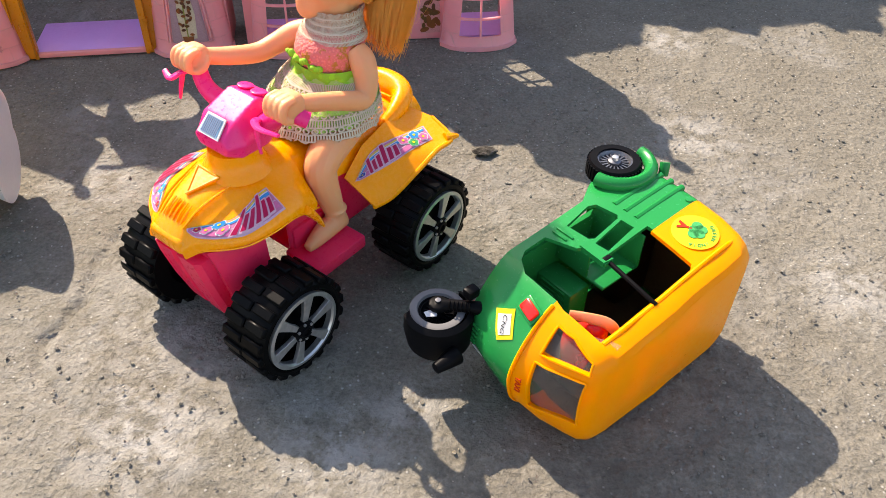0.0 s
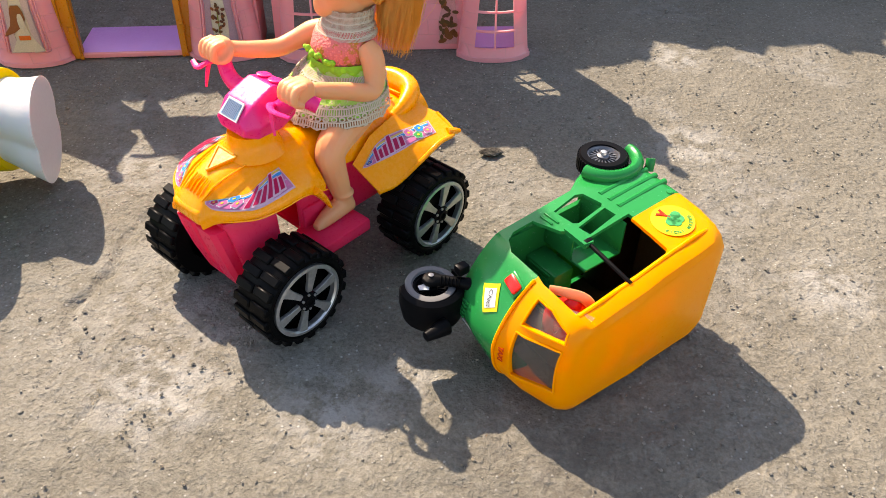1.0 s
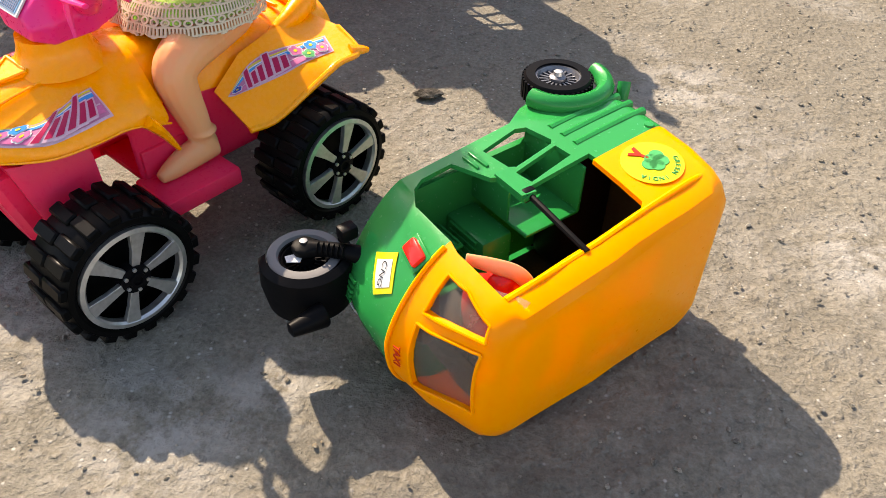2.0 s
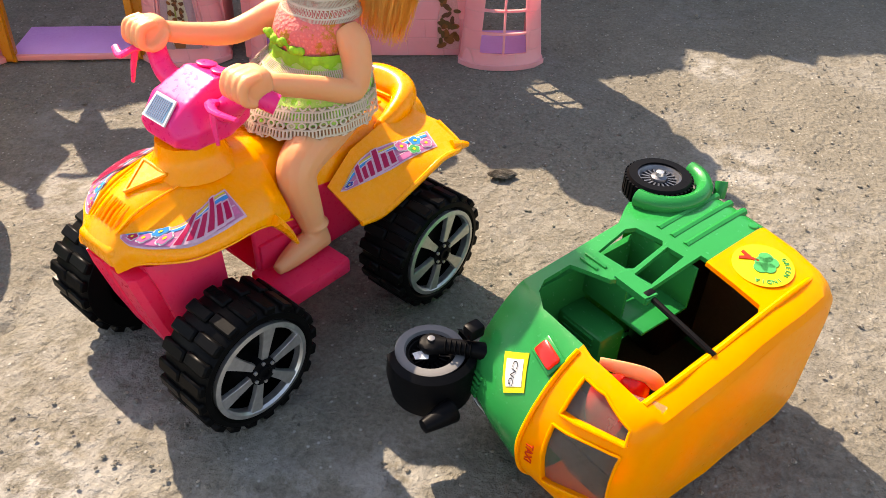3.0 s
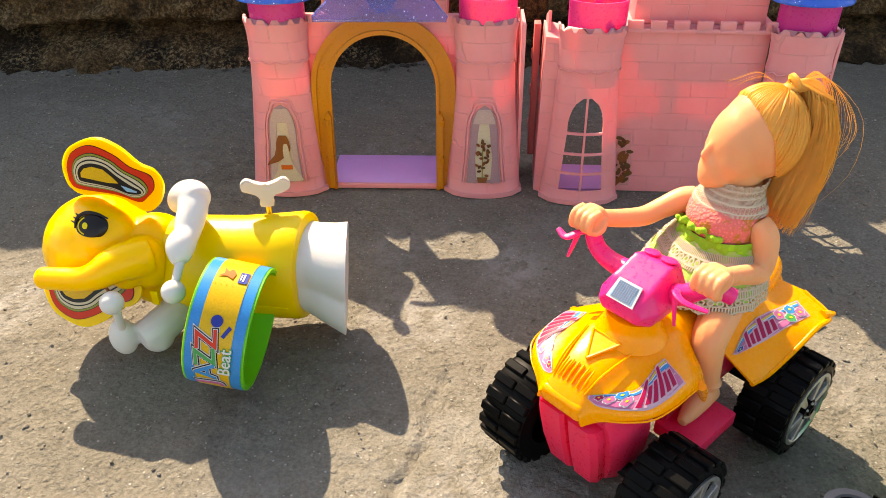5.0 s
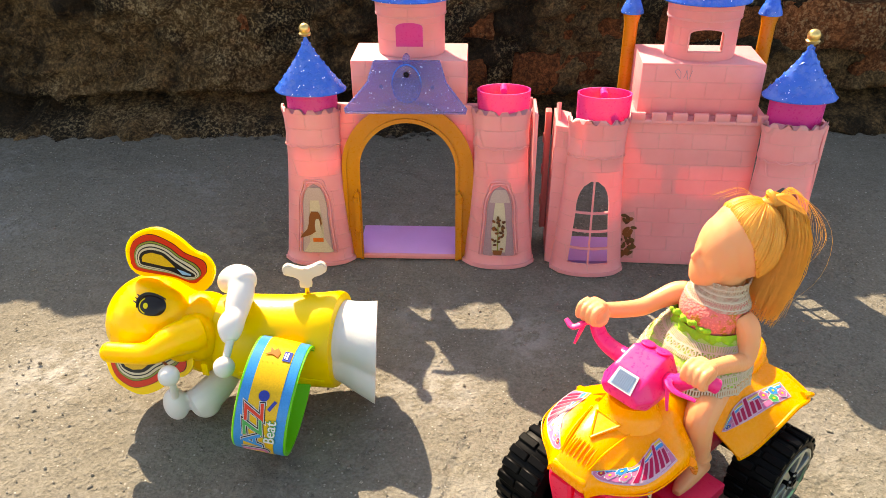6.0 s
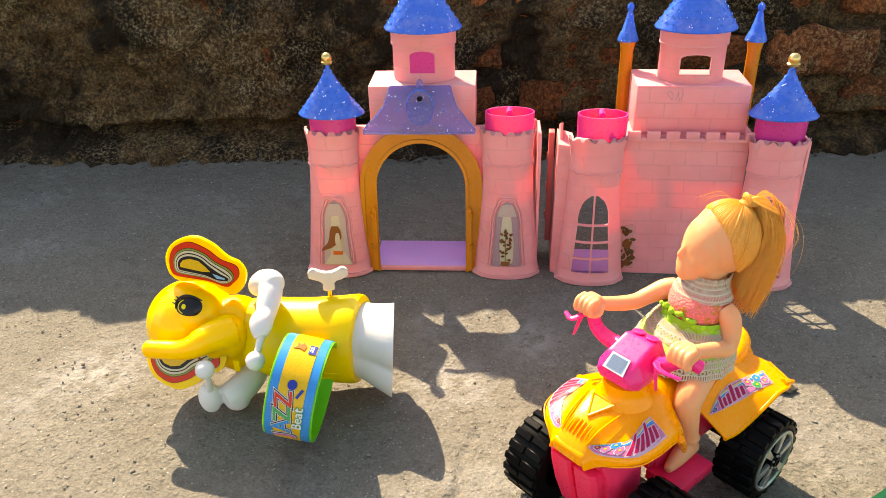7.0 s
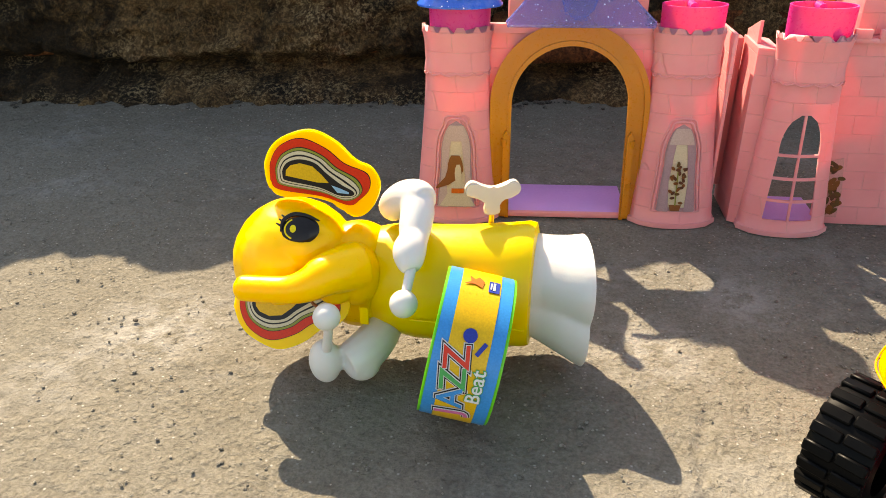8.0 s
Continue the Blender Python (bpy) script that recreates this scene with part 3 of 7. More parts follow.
def build_grit():
    rnd = random.Random(4)
    ball = bmesh.new()
    bmesh.ops.create_icosphere(ball, subdivisions=1, radius=1)
    shape = [v.co.copy() for v in ball.verts]
    tris = [[v.index for v in f.verts] for f in ball.faces]
    ball.free()
    verts, faces = [], []
    for i in range(7500):
        x, y = rnd.uniform(-0.95, 0.45), rnd.uniform(-0.4, 0.4)
        if noise.noise((x * 7, y * 7, 4)) < rnd.uniform(-0.6, 0.3):
            continue
        r = rnd.choice((0.0004, 0.0005, 0.0006, 0.0007, 0.0008, 0.001, 0.0013))
        turn, wide = rnd.uniform(0, 6.3), rnd.uniform(0.9, 1.6)
        k0 = len(verts)
        for c in shape:
            f = r * rnd.uniform(0.75, 1.2)
            px, py = c.x * f * wide, c.y * f
            verts.append((x + px * math.cos(turn) - py * math.sin(turn), y + px * math.sin(turn) + py * math.cos(turn), c.z * f * 0.6 - 0.0002))
        faces += [[k0 + j for j in t] for t in tris]
    me = bpy.data.meshes.new("grit")
    me.from_pydata(verts, [], faces)
    me.materials.append(M_GRIT)
    tagged(new("grit", me), "loose sand grains and crumbs scattered on cement", "grit", kind="stuff")
    for i, (x, y, r, turn) in enumerate(((0.0, 0.0, 0.0052, 20), (0.42, 0.2, 0.005, 70), (-0.62, -0.12, 0.0018, 10), (0.09, -0.03, 0.0025, 40), (0.33, 0.02, 0.003, 0), (-0.86, -0.06, 0.004, 60))):
        ob = part("pebble", moved(pebble(r, i * 5 + 1), pose(0, 0, 0.45 * r, 0, 0, turn)), M_STONE)
        ob.location = (x, y, 0)
        ob.scale = (1.5, 1.0, 0.75) if i == 0 else (1, 1, 1)
        tagged(ob, "small grey-brown stone chip lying on cement", "pebble", "stone chips")


# ---- old wall behind ----
WALL_YAW = 14.5
WALL = pose(-1.015, 0.306, 0, 0, 0, WALL_YAW)
WALL_TOP = [(-2.0, 0.45), (-0.08, 0.454), (-0.025, 0.435), (0.003, 0.422), (0.018, 0.411), (0.031, 0.406), (0.035, 0.436), (0.074, 0.434), (0.1, 0.441), (0.37, 0.443), (0.47, 0.436), (0.8, 0.43), (0.9, 0.405), (0.93, 0.37), (0.938, 0.381), (0.961, 0.397), (1.008, 0.408), (1.036, 0.398), (1.078, 0.407), (1.092, 0.424), (1.126, 0.422), (1.19, 0.376), (1.205, 0.393), (1.3, 0.42), (3.0, 0.45)]


def build_wall():
    rnd = random.Random(9)
    root = new("wall_north")
    root.matrix_world = WALL
    tagged(root, "old sooty brick wall with mud mortar and lichen", "wall", kind="structure")
    us = [-2.0 + 0.05 * i for i in range(32)] + [-0.4 + 0.0055 * i for i in range(382)] + [1.71 + 0.05 * i for i in range(26)]
    rings = []
    for u in us:
        top = lerp_table(WALL_TOP, u)
        ring = []
        nz = 78
        for k in range(nz + 1):
            z = -0.02 + (top + 0.02) * k / nz
            d = 0.022 * noise.noise((u * 9, z * 14, 1)) + 0.018 * noise.noise((u * 30, z * 40, 4)) + 0.010 * noise.noise((u * 80, z * 90, 8)) + 0.005 * noise.noise((u * 190, z * 200, 11))
            # dark hollow between the lowest course and the footing
            gap = 0.045 * max(0.0, 1 - abs(z - 0.034 - 0.014 * noise.noise((u * 6, 3, 7))) / 0.020)
            foot = 0.034 * max(0.0, 1 - max(z, 0.0) / (0.026 + 0.014 * noise.noise((u * 12, 5, 2)))) ** 1.5
            ring.append((u, 0.012 + d + gap - foot, z + 0.005 * noise.noise((u * 40, z * 60, 9))))
        ring += [(u, 0.2, top + 0.004), (u, 0.2, -0.02)]
        rings.append(ring)
    part("mortar_core", loft(rings), M_MORTAR, root, "crumbling brown mud mortar", 80)
    meshes = []
    for s in range(10):
        bm = bmesh.new()
        bmesh.ops.create_cube(bm, size=1)
        bmesh.ops.subdivide_edges(bm, edges=bm.edges[:], cuts=4, use_grid_fill=True)
        for v in bm.verts:
            p = v.co.copy()
            # worn, rounded brick
            q = Vector([math.copysign(min(abs(c), 0.5) ** 1.0, c) for c in p])
            e = sum(1 for c in q if abs(c) > 0.49)
            f = 1 - 0.05 * max(0, e - 1)
            v.co = Vector((0.145 * q.x * f, 0.07 * q.y * f, 0.060 * q.z * f))
            d = noise.noise_vector(v.co * 38 + Vector((s * 7, 0, 0))) * 0.006 + noise.noise_vector(v.co * 14 + Vector((0, s * 5, 0))) * 0.008
            v.co += d
        me = bpy.data.meshes.new("brick")
        bm.to_mesh(me)
        bm.free()
        me.materials.append(M_BRICK)
        me.polygons.foreach_set("use_smooth", [True] * len(me.polygons))
        meshes.append(me)
    course = 0
    z = 0.072
    while z < 0.36:
        u = -0.35 + (0.08 if course % 2 else 0.0)
        while u < 1.75:
            ob = new("brick", rnd.choice(meshes))
            ob.parent = root
            w = rnd.uniform(0.8, 1.12)
            ob.matrix_basis = pose(u + 0.0725 * w, 0.040 + rnd.uniform(-0.010, 0.022) + (0.022 if u < 0.5 else 0.0), z + rnd.uniform(-0.004, 0.004), rnd.uniform(-4, 4), rnd.uniform(-2, 2), rnd.choice((0, 180)) + rnd.uniform(-6, 6)) @ Matrix.Diagonal((w, 1, rnd.uniform(0.82, 1.15), 1))
            u += 0.145 * w + rnd.uniform(0.014, 0.03)
        z += 0.074
        course += 1


def build_rubble():
    """Dirt and brick crumbs fallen along the wall's foot."""
    rnd = random.Random(21)
    bm = bmesh.new()
    for i in range(420):
        u = rnd.uniform(-0.5, 1.7)
        d = rnd.random() ** 3 * 0.03
        r = rnd.choice((0.0012, 0.0016, 0.002, 0.003, 0.0045)) * (0.9 - 14 * d)
        p = WALL @ Vector((u, -0.016 - d, 0.0))
        join(bm, moved(pebble(max(r, 0.0008), i), Matrix.Translation(p) @ pose(0, 0, 0, 0, 0, rnd.uniform(0, 360))))
    tagged(part("rubble", bm, M_STONE), "dark crumbs of mortar and dirt along the wall's foot", "rubble", kind="stuff")


build_ground()
build_grit()
build_rubble()
build_wall()


# ---- toy castle: two hinged halves ----
LEAN_BACK = 0.12
TOWER = [(0.0, 0.0362), (0.004, 0.0362), (0.005, 0.0350), (0.03, 0.0326), (0.06, 0.0300), (0.09, 0.0277), (0.112, 0.0264), (0.121, 0.0262), (0.124, 0.0272), (0.132, 0.0262), (0.146, 0.0270), (0.157, 0.0290)]
FLAT = 0.54


def tower_a(z):
    return lerp_table(TOWER, z)


def on_tower(u0, lean, du, z, off=0.0):
    """A point on the tower's bowed front, off metres proud of it."""
    a = tower_a(z)
    b = a * FLAT
    s = math.sqrt(max(0.0, 1 - (du / a) ** 2))
    return Vector((u0 + du * (1 + off / a), lean * z - b * s - off * (0.35 + 0.65 * s), z))


def tower_shell(u0, lean, cutters=()):
    rings = []
    zs = sorted({z for z, _ in TOWER} | {0.015, 0.045, 0.075, 0.1, 0.128, 0.14, 0.151})
    n = 40
    for z in zs:
        a = tower_a(z)
        ring = []
        for side, (aa, bb) in enumerate(((a, a * FLAT), (a - 0.002, a * FLAT - 0.002))):
            arc = []
            for i in range(n + 1):
                th = math.pi * (1.06 - 1.12 * i / n)
                top = 0.0
                if z == zs[-1]:
                    top = 0.0022 * (1 if math.sin(th * 14) > 0 else -1)
                arc.append((u0 + aa * math.cos(th), lean * z - bb * math.sin(th), z + top))
            ring += arc if side == 0 else arc[::-1]
        rings.append(ring)
    bm = loft(rings)
    return cut(bm, *cutters) if cutters else bm


def tower_patch(u0, lean, zs, half, off, thick=0.0004, mid=lambda z: 0.0):
    """A thin sheet that lies on the tower's front between mid-half and mid+half."""
    n = 8
    rings = []
    for z in zs:
        h, m = half(z), mid(z)
        out = [on_tower(u0, lean, m + h * (2 * i / n - 1), z, off + thick) for i in range(n + 1)]
        inn = [on_tower(u0, lean, m + h * (2 * i / n - 1), z, off) for i in range(n + 1)]
        rings.append(out + inn[::-1])
    return loft(rings)


def arch_half(z, low=0.014, high=0.086, base=0.0155, spring=0.055):
    """Half-width of the pointed window at height z."""
    if z < spring:
        return base * (1 - 0.22 * (z - low) / (spring - low))
    t = min(1.0, (z - spring) / (high - spring))
    return base * 0.78 * math.sqrt(max(0.0, 1 - t ** 2.1)) + 0.0003


def arch_loop(u0, lean, off, grow=0.0, low=0.014, high=0.086, base=0.0155, spring=0.055):
    zs = [low + (high - low) * (1 - (1 - i / 16) ** 1.6) for i in range(17)]
    left = [on_tower(u0, lean, -arch_half(z, low, high, base, spring) - grow * (1 if i < 16 else 0), z + (grow if i > 13 else 0), off) for i, z in enumerate(zs)]
    right = [on_tower(u0, lean, arch_half(z, low, high, base, spring) + grow * (1 if i < 16 else 0), z + (grow if i > 13 else 0), off) for i, z in enumerate(zs)]
    return left + right[::-1][1:]


def closed_tube(loop, r, n=8):
    return tube(loop + [loop[0]], r, n, smooth_path=False)


def picture_window(tower, u0, lean, plant):
    """Moulded arched frame with a printed curtain picture inside."""
    part("window_frame", join(closed_tube(arch_loop(u0, lean, 0.0004, 0.0022), 0.0011), closed_tube(arch_loop(u0, lean, 0.0003, 0.0046), 0.0008)), M_PINK_PLAIN, tower)
    zs = [0.0145 + 0.0715 * i / 20 for i in range(21)]
    st = part("picture", tower_patch(u0, lean, zs, arch_half, 0.0002), I_LILACGREY, tower, "printed window picture with curtains")
    part("backing", tower_patch(u0, lean, zs[1:-2], lambda z: arch_half(z) * 0.62, 0.0008, 0.0002), I_CREAM, st)
    for s in (-1, 1):
        part("curtain", tower_patch(u0, lean, zs[:-1], lambda z: arch_half(z) * (0.16 + 0.16 * abs(z - 0.04) / 0.04), 0.0012, 0.0003, lambda z, s=s: s * arch_half(z) * (0.72 - 0.1 * abs(z - 0.04) / 0.04)), I_LILACGREY if plant else I_PALE, st)
    part("valance", tower_patch(u0, lean, [0.07, 0.073, 0.076, 0.08, 0.083], lambda z: arch_half(z) * 0.85, 0.0016, 0.0003), I_PALE, st)
    if plant:
        part("flower_pot", tower_patch(u0, lean, [0.0155, 0.018, 0.0205], lambda z: 0.0035 + 0.25 * (z - 0.0155), 0.0016, 0.0003, lambda z: -0.001), I_BROWN, st)
        part("stem", tower_patch(u0, lean, [0.02, 0.035, 0.05], lambda z: 0.0005, 0.0016, 0.0003, lambda z: -0.001), I_OLIVE, st)
        rnd = random.Random(3)
        for k in range(30):
            z, du = rnd.uniform(0.022, 0.055), rnd.uniform(-0.006, 0.0045)
            p = on_tower(u0, lean, du, z, 0.0021)
            part("leaf", moved(disc(0.0016, 0.0003, 8, 1.3, 0.8), facing(p, (math.cos(k), 0, math.sin(k)), (-math.sin(k), 0, math.cos(k)))), (I_DKOLIVE, I_UMBER, I_BROWN, I_BROWN, I_UMBER)[k % 5], st)
    else:
        part("gown_shape", tower_patch(u0, lean, [0.0155, 0.020, 0.026, 0.032, 0.037, 0.042], lambda z: 0.0035 + 5.2 * max(0.0, 0.042 - z) ** 1.7, 0.0016, 0.0003, lambda z: 0.0014), I_CREAM, st)
        part("hair_shape", tower_patch(u0, lean, [0.0300, 0.034, 0.040, 0.046, 0.052, 0.056, 0.0585], lambda z: max(0.0006, 0.0062 * math.sqrt(max(0.0, 1 - ((z - 0.0455) / 0.0150) ** 2))), 0.0019, 0.0003, lambda z: -0.0004 - 9 * max(0.0, 0.044 - z) ** 1.5), I_BROWN, st)
        part("pale_shape", tower_patch(u0, lean, [0.0350, 0.039, 0.044, 0.048, 0.051], lambda z: max(0.0006, 0.0026 * math.sqrt(max(0.0, 1 - ((z - 0.0435) / 0.0085) ** 2))), 0.0023, 0.0003, lambda z: 0.0018), I_CREAM, st)
        part("sash_shape", tower_patch(u0, lean, [0.0270, 0.029, 0.031], lambda z: 0.0048, 0.0023, 0.0003, lambda z: 0.0016), I_ORANGE, st)


def lattice_cutters(u0, lean):
    """Eight pane-shaped cutters that leave a lattice of glazing bars."""
    lo, hi, base, spring = 0.013, 0.1, 0.0195, 0.07

    def half(z):
        return arch_half(z, lo, hi, base, spring)

    cutters = []
    rows = [(lo, 0.0285), (0.0305, 0.047), (0.049, 0.066), (0.068, hi - 0.0006)]
    for z0, z1 in rows:
        for s in (-1, 1):
            zs = [z0 + (z1 - z0) * i / 6 for i in range(7)]
            outer = [(s * max(half(z), 0.0014), z) for z in zs]
            loop = [(s * 0.0009, z0)] + outer + [(s * 0.0009, z1)]
            bm = prism([(x, z) for x, z in loop], 0.05)
            cutters.append(moved(bm, Matrix.Translation((u0, 0.006, 0)) @ pose(0, 0, 0, 90, 0, 0)))
    return cutters


def cup(parent, u, v, a, z0, z1, pin=True):
    """Hot-pink crown ring on a tower, open above."""
    t = 0.0014
    a, v = a * 0.94, v + 0.0006
    c = part("crown_cup", moved(revolve([(a * 0.97, z0), (a, z1), (a - t, z1), (a * 0.97 - t, z0 + 0.004), (0, z0 + 0.004), (0, z0)], 48, 0.62), Matrix.Translation((u, v, 0))), M_HOT, parent, "glossy hot-pink crown cup")
    if pin:
        part("pin", moved(join(tube([(0, 0.001, z1 - 0.003), (0, a * 0.56, z1 - 0.003)], 0.0034, 16), box((0, a * 0.3, z1 - 0.010), (0.0016, a * 0.5, 0.012))), Matrix.Translation((u, v, 0))), M_HOT, c)
    return c


def scale_roof(parent, u, v, profile, squash, ball):
    """Blue glitter cone with rows of moulded scales; ball: radius of the gilt knob."""
    roof = part("spire_roof", moved(revolve(profile, 48, squash), Matrix.Translation((u, v, 0))), M_BLUE, parent, "blue glitter see-through roof")
    z0, z1 = profile[0][1], profile[-2][1]
    rows = []
    tab = sorted((z, r) for r, z in profile if r > 0)
    seen = []
    for z, r in tab:
        if not seen or z > seen[-1][0] + 1e-5:
            seen.append((z, r))
    k = 0
    for z in np.arange(z0 + 0.006, z1 - 0.004, 0.0062):
        a = lerp_table(seen, float(z))
        count = max(6, int(a * 2 * math.pi / 0.009))
        n = count * 6
        pts = [(u + (a + 0.0003) * math.cos(2 * math.pi * (i / n + 0.5 * (k % 2) / count)), v + squash * (a + 0.0003) * math.sin(2 * math.pi * (i / n + 0.5 * (k % 2) / count)), float(z) - 0.0022 * abs(math.sin(math.pi * i / 6))) for i in range(n)]
        rows.append(tube(pts + [pts[0]], 0.0009, 5, smooth_path=False))
        k += 1
    if rows:
        part("scale_rim", join(*rows), M_BLUE, roof)
    if ball:
        tip = profile[-1][1]
        part("knob", moved(join(ellipsoid((0, 0, tip + ball * 0.75), ball), revolve([(0, tip - 0.002), (ball * 0.95, tip - 0.002), (ball * 1.1, tip), (ball * 0.6, tip + ball * 0.35), (0, tip + ball * 0.4)], 20)), Matrix.Translation((u, v, 0))), M_GILT, roof, "scuffed gilt ball knob")


def cone_profile(a, z0, z1, belly=1.35):
    """A bell-mouthed cone from the eaves at z0 to the tip at z1."""
    out = [(a * 0.86, z0 + 0.0016), (a, z0), (a * 1.01, z0 + 0.0015)]
    for i in range(1, 13):
        t = i / 12
        out.append((a * max(0.05, (1 - t) ** belly), z0 + 0.0015 + (z1 - z0) * t))
    out.append((0, z1 + 0.0016))
    return out


def keep_block(parent, u0, u1, v0, v1, z0, z1):
    t = 0.002
    bm = box(((u0 + u1) / 2, (v0 + v1) / 2, (z0 + z1) / 2), (u1 - u0, v1 - v0, z1 - z0), 0.0012)
    inner = box(((u0 + u1) / 2, (v0 + v1) / 2 + 0.01, (z0 + z1) / 2 - 0.003), (u1 - u0 - 2 * t, v1 - v0 + 0.016, z1 - z0 - t + 0.001))
    return part("keep_block", cut(bm, inner), M_PINK, parent)


def turret(parent, u, v, a, z0, z1, squash, window, filled):
    t = 0.002
    prof = [(a * 0.93, z0), (a * 0.95, z0 + 0.004), (a * 0.95, z1 - 0.016), (a * 0.99, z1 - 0.014), (a, z1), (a - t, z1), (a * 0.95 - t, z1 - 0.016), (a * 0.93 - t, z0)]
    bm = moved(revolve(prof, 56, squash, True), Matrix.Translation((u, v, 0)))
    w, lo, hi = window
    pts = [(-w, lo), (w, lo)] + [(w * math.cos(math.pi * i / 10), hi - 0.35 * w + 0.35 * w * math.sin(math.pi * i / 10)) for i in range(11)]
    cutter = moved(prism(pts, 0.1), Matrix.Translation((u, v + 0.05, 0)) @ pose(0, 0, 0, 90, 0, 0))
    tools = [cutter]
    if not filled:
        tools.append(box((u, v + a * squash, (z0 + hi) / 2 - 0.001), (2 * w + 0.016, a * squash * 1.2, hi - z0 + 0.002)))
    tw = part("turret", cut(bm, *tools), M_PINK, parent)
    if filled:
        part("shutter", moved(prism(pts, 0.001), Matrix.Translation((u, v - a * squash * 0.9, 0)) @ pose(0, 0, 0, 90, 0, 0)), M_HOT, tw, "magenta window panel")
    else:
        rim = [Vector((u + x * 1.06, v - squash * math.sqrt(max(0, (a * 0.95) ** 2 - x * x)) - 0.0004, z)) for x, z in pts]
        part("window_rim", closed_tube(rim, 0.0008, 6), M_PINK_PLAIN, tw)
    part("ledge", moved(revolve([(a * 0.95, z1 - 0.016), (a * 1.0, z1 - 0.0155), (a * 1.0, z1 - 0.014), (a * 0.95, z1 - 0.0135)], 48, squash, True), Matrix.Translation((u, v, 0))), M_PINK_PLAIN, tw)
    return tw


def sloped_wall(pts, lean, thick, v0):
    """A flat outline in u, z as a sheet that leans back."""
    bm = prism(pts, thick)
    moved(bm, pose(0, 0, 0, 90, 0, 0))
    for v in bm.verts:
        v.co.y += lean * v.co.z + v0 + thick
    return bm


def build_castle_left():
    root = thing("toy_castle", pose(-0.3633, 0.1226, 0, 0, 0, 12.3), "pink plastic toy castle half with an ochre arched gateway", "toy castle", "castle halves")
    L = LEAN_BACK
    # gate wall with its arch
    outline = [(-0.068, 0.0), (-0.068, 0.157), (0.068, 0.157), (0.068, 0.0), (0.0545, 0.0)]
    arch = [(0.0545 * math.cos(math.pi * i / 24), 0.098 + 0.054 * math.sin(math.pi * i / 24)) for i in range(25)]
    wall = sloped_wall(outline + arch + [(-0.0545, 0.0)], L, 0.0024, 0.004)
    part("gate_wall", wall, M_PINK, root)
    part("wall_coping", sloped_wall([(-0.068, 0.152), (-0.068, 0.159), (0.07, 0.159), (0.07, 0.152)], L, 0.006, 0.001), M_PINK_PLAIN, root)
    # ochre arch
    def arch_band(inner, outer, thick, v0, low):
        pts = [(outer * math.cos(math.pi * i / 30), 0.0975 + (outer) * math.sin(math.pi * i / 30)) for i in range(31)]
        pin = [(inner * math.cos(math.pi * i / 30), 0.0965 + (inner) * math.sin(math.pi * i / 30)) for i in range(31)]
        return sloped_wall([(outer, low)] + pts + [(-outer, low), (-inner, low)] + pin[::-1] + [(inner, low)], L, thick, v0)
    ga = part("gate_arch", arch_band(0.0478, 0.0635, 0.005, -0.0035, 0.0), M_GOLD, root, "ochre-gold arch frame")
    part("arch_rim", arch_band(0.0605, 0.0648, 0.0015, -0.0052, 0.0), M_GOLD, ga)
    part("inner_rim", arch_band(0.0472, 0.0502, 0.0015, -0.0052, 0.0), M_GOLD, ga)
    for s in (-1, 1):
        part("hinge_post", sloped_wall([(s * 0.0485, 0.004), (s * 0.0535, 0.004), (s * 0.0535, 0.072), (s * 0.051, 0.076), (s * 0.0485, 0.072)][::s], L, 0.006, -0.0085), M_GOLD, ga)
        for z in (0.03, 0.066):
            part("hinge_knuckle", moved(revolve([(0, -0.003), (0.0032, -0.003), (0.0032, 0.003), (0, 0.003)], 12), Matrix.Translation((s * 0.052, -0.006 + L * z, z))), M_GOLD, ga)
    part("gate_floor", box((0, 0.028, 0.003), (0.108, 0.058, 0.004), 0.0008), M_LILAC, root, "lilac gateway floor")
    part("gate_step", box((0, -0.0015, 0.0025), (0.1, 0.004, 0.005), 0.001), M_PINK_PLAIN, root)
    # towers
    for u0, plant in ((-0.092, False), (0.091, True)):
        tw = part("tower", tower_shell(u0, L), M_PINK, root)
        picture_window(tw, u0, L, plant)
        part("foot_rim", tower_patch(u0, L, [0.0, 0.002, 0.004], lambda z: 0.0352, 0.0, 0.0014), M_PINK_PLAIN, tw)
        waves = [on_tower(u0, L, 0.0258 * math.sin(math.pi * (i / 48 - 0.5)), 0.1235 - 0.0022 * abs(math.sin(math.pi * i / 8)), 0.0006) for i in range(49)]
        part("scallop_band", tube(waves, 0.0007, 6, smooth_path=False), M_PINK_PLAIN, tw)
    v = L * 0.16
    cup(root, -0.0905, v, 0.0262, 0.142, 0.177, False)
    scale_roof(root, -0.0905, v, cone_profile(0.0338, 0.174, 0.226, 1.3), 0.64, 0.0052)
    cup(root, 0.0925, v, 0.0268, 0.142, 0.1755)
    # keep and turret
    keep_block(root, -0.0515, 0.0575, 0.022, 0.078, 0.15, 0.2015)
    turret(root, 0.004, 0.052, 0.0335, 0.2, 0.2535, 0.74, (0.0125, 0.2125, 0.2345), True)
    scale_roof(root, 0.004, 0.052, cone_profile(0.0392, 0.2525, 0.322, 1.25), 0.76, 0.0)
    # violet crest over the arch
    pts = [(-0.028, 0.2035), (-0.034, 0.186), (-0.044, 0.176), (-0.0535, 0.1675), (-0.053, 0.1648), (0.0575, 0.1648), (0.058, 0.1675), (0.0485, 0.176), (0.0385, 0.186), (0.0325, 0.2035)]
    bm = prism(pts, 0.0022, 0.0004)
    moved(bm, pose(0, 0, 0, 90, 0, 0))
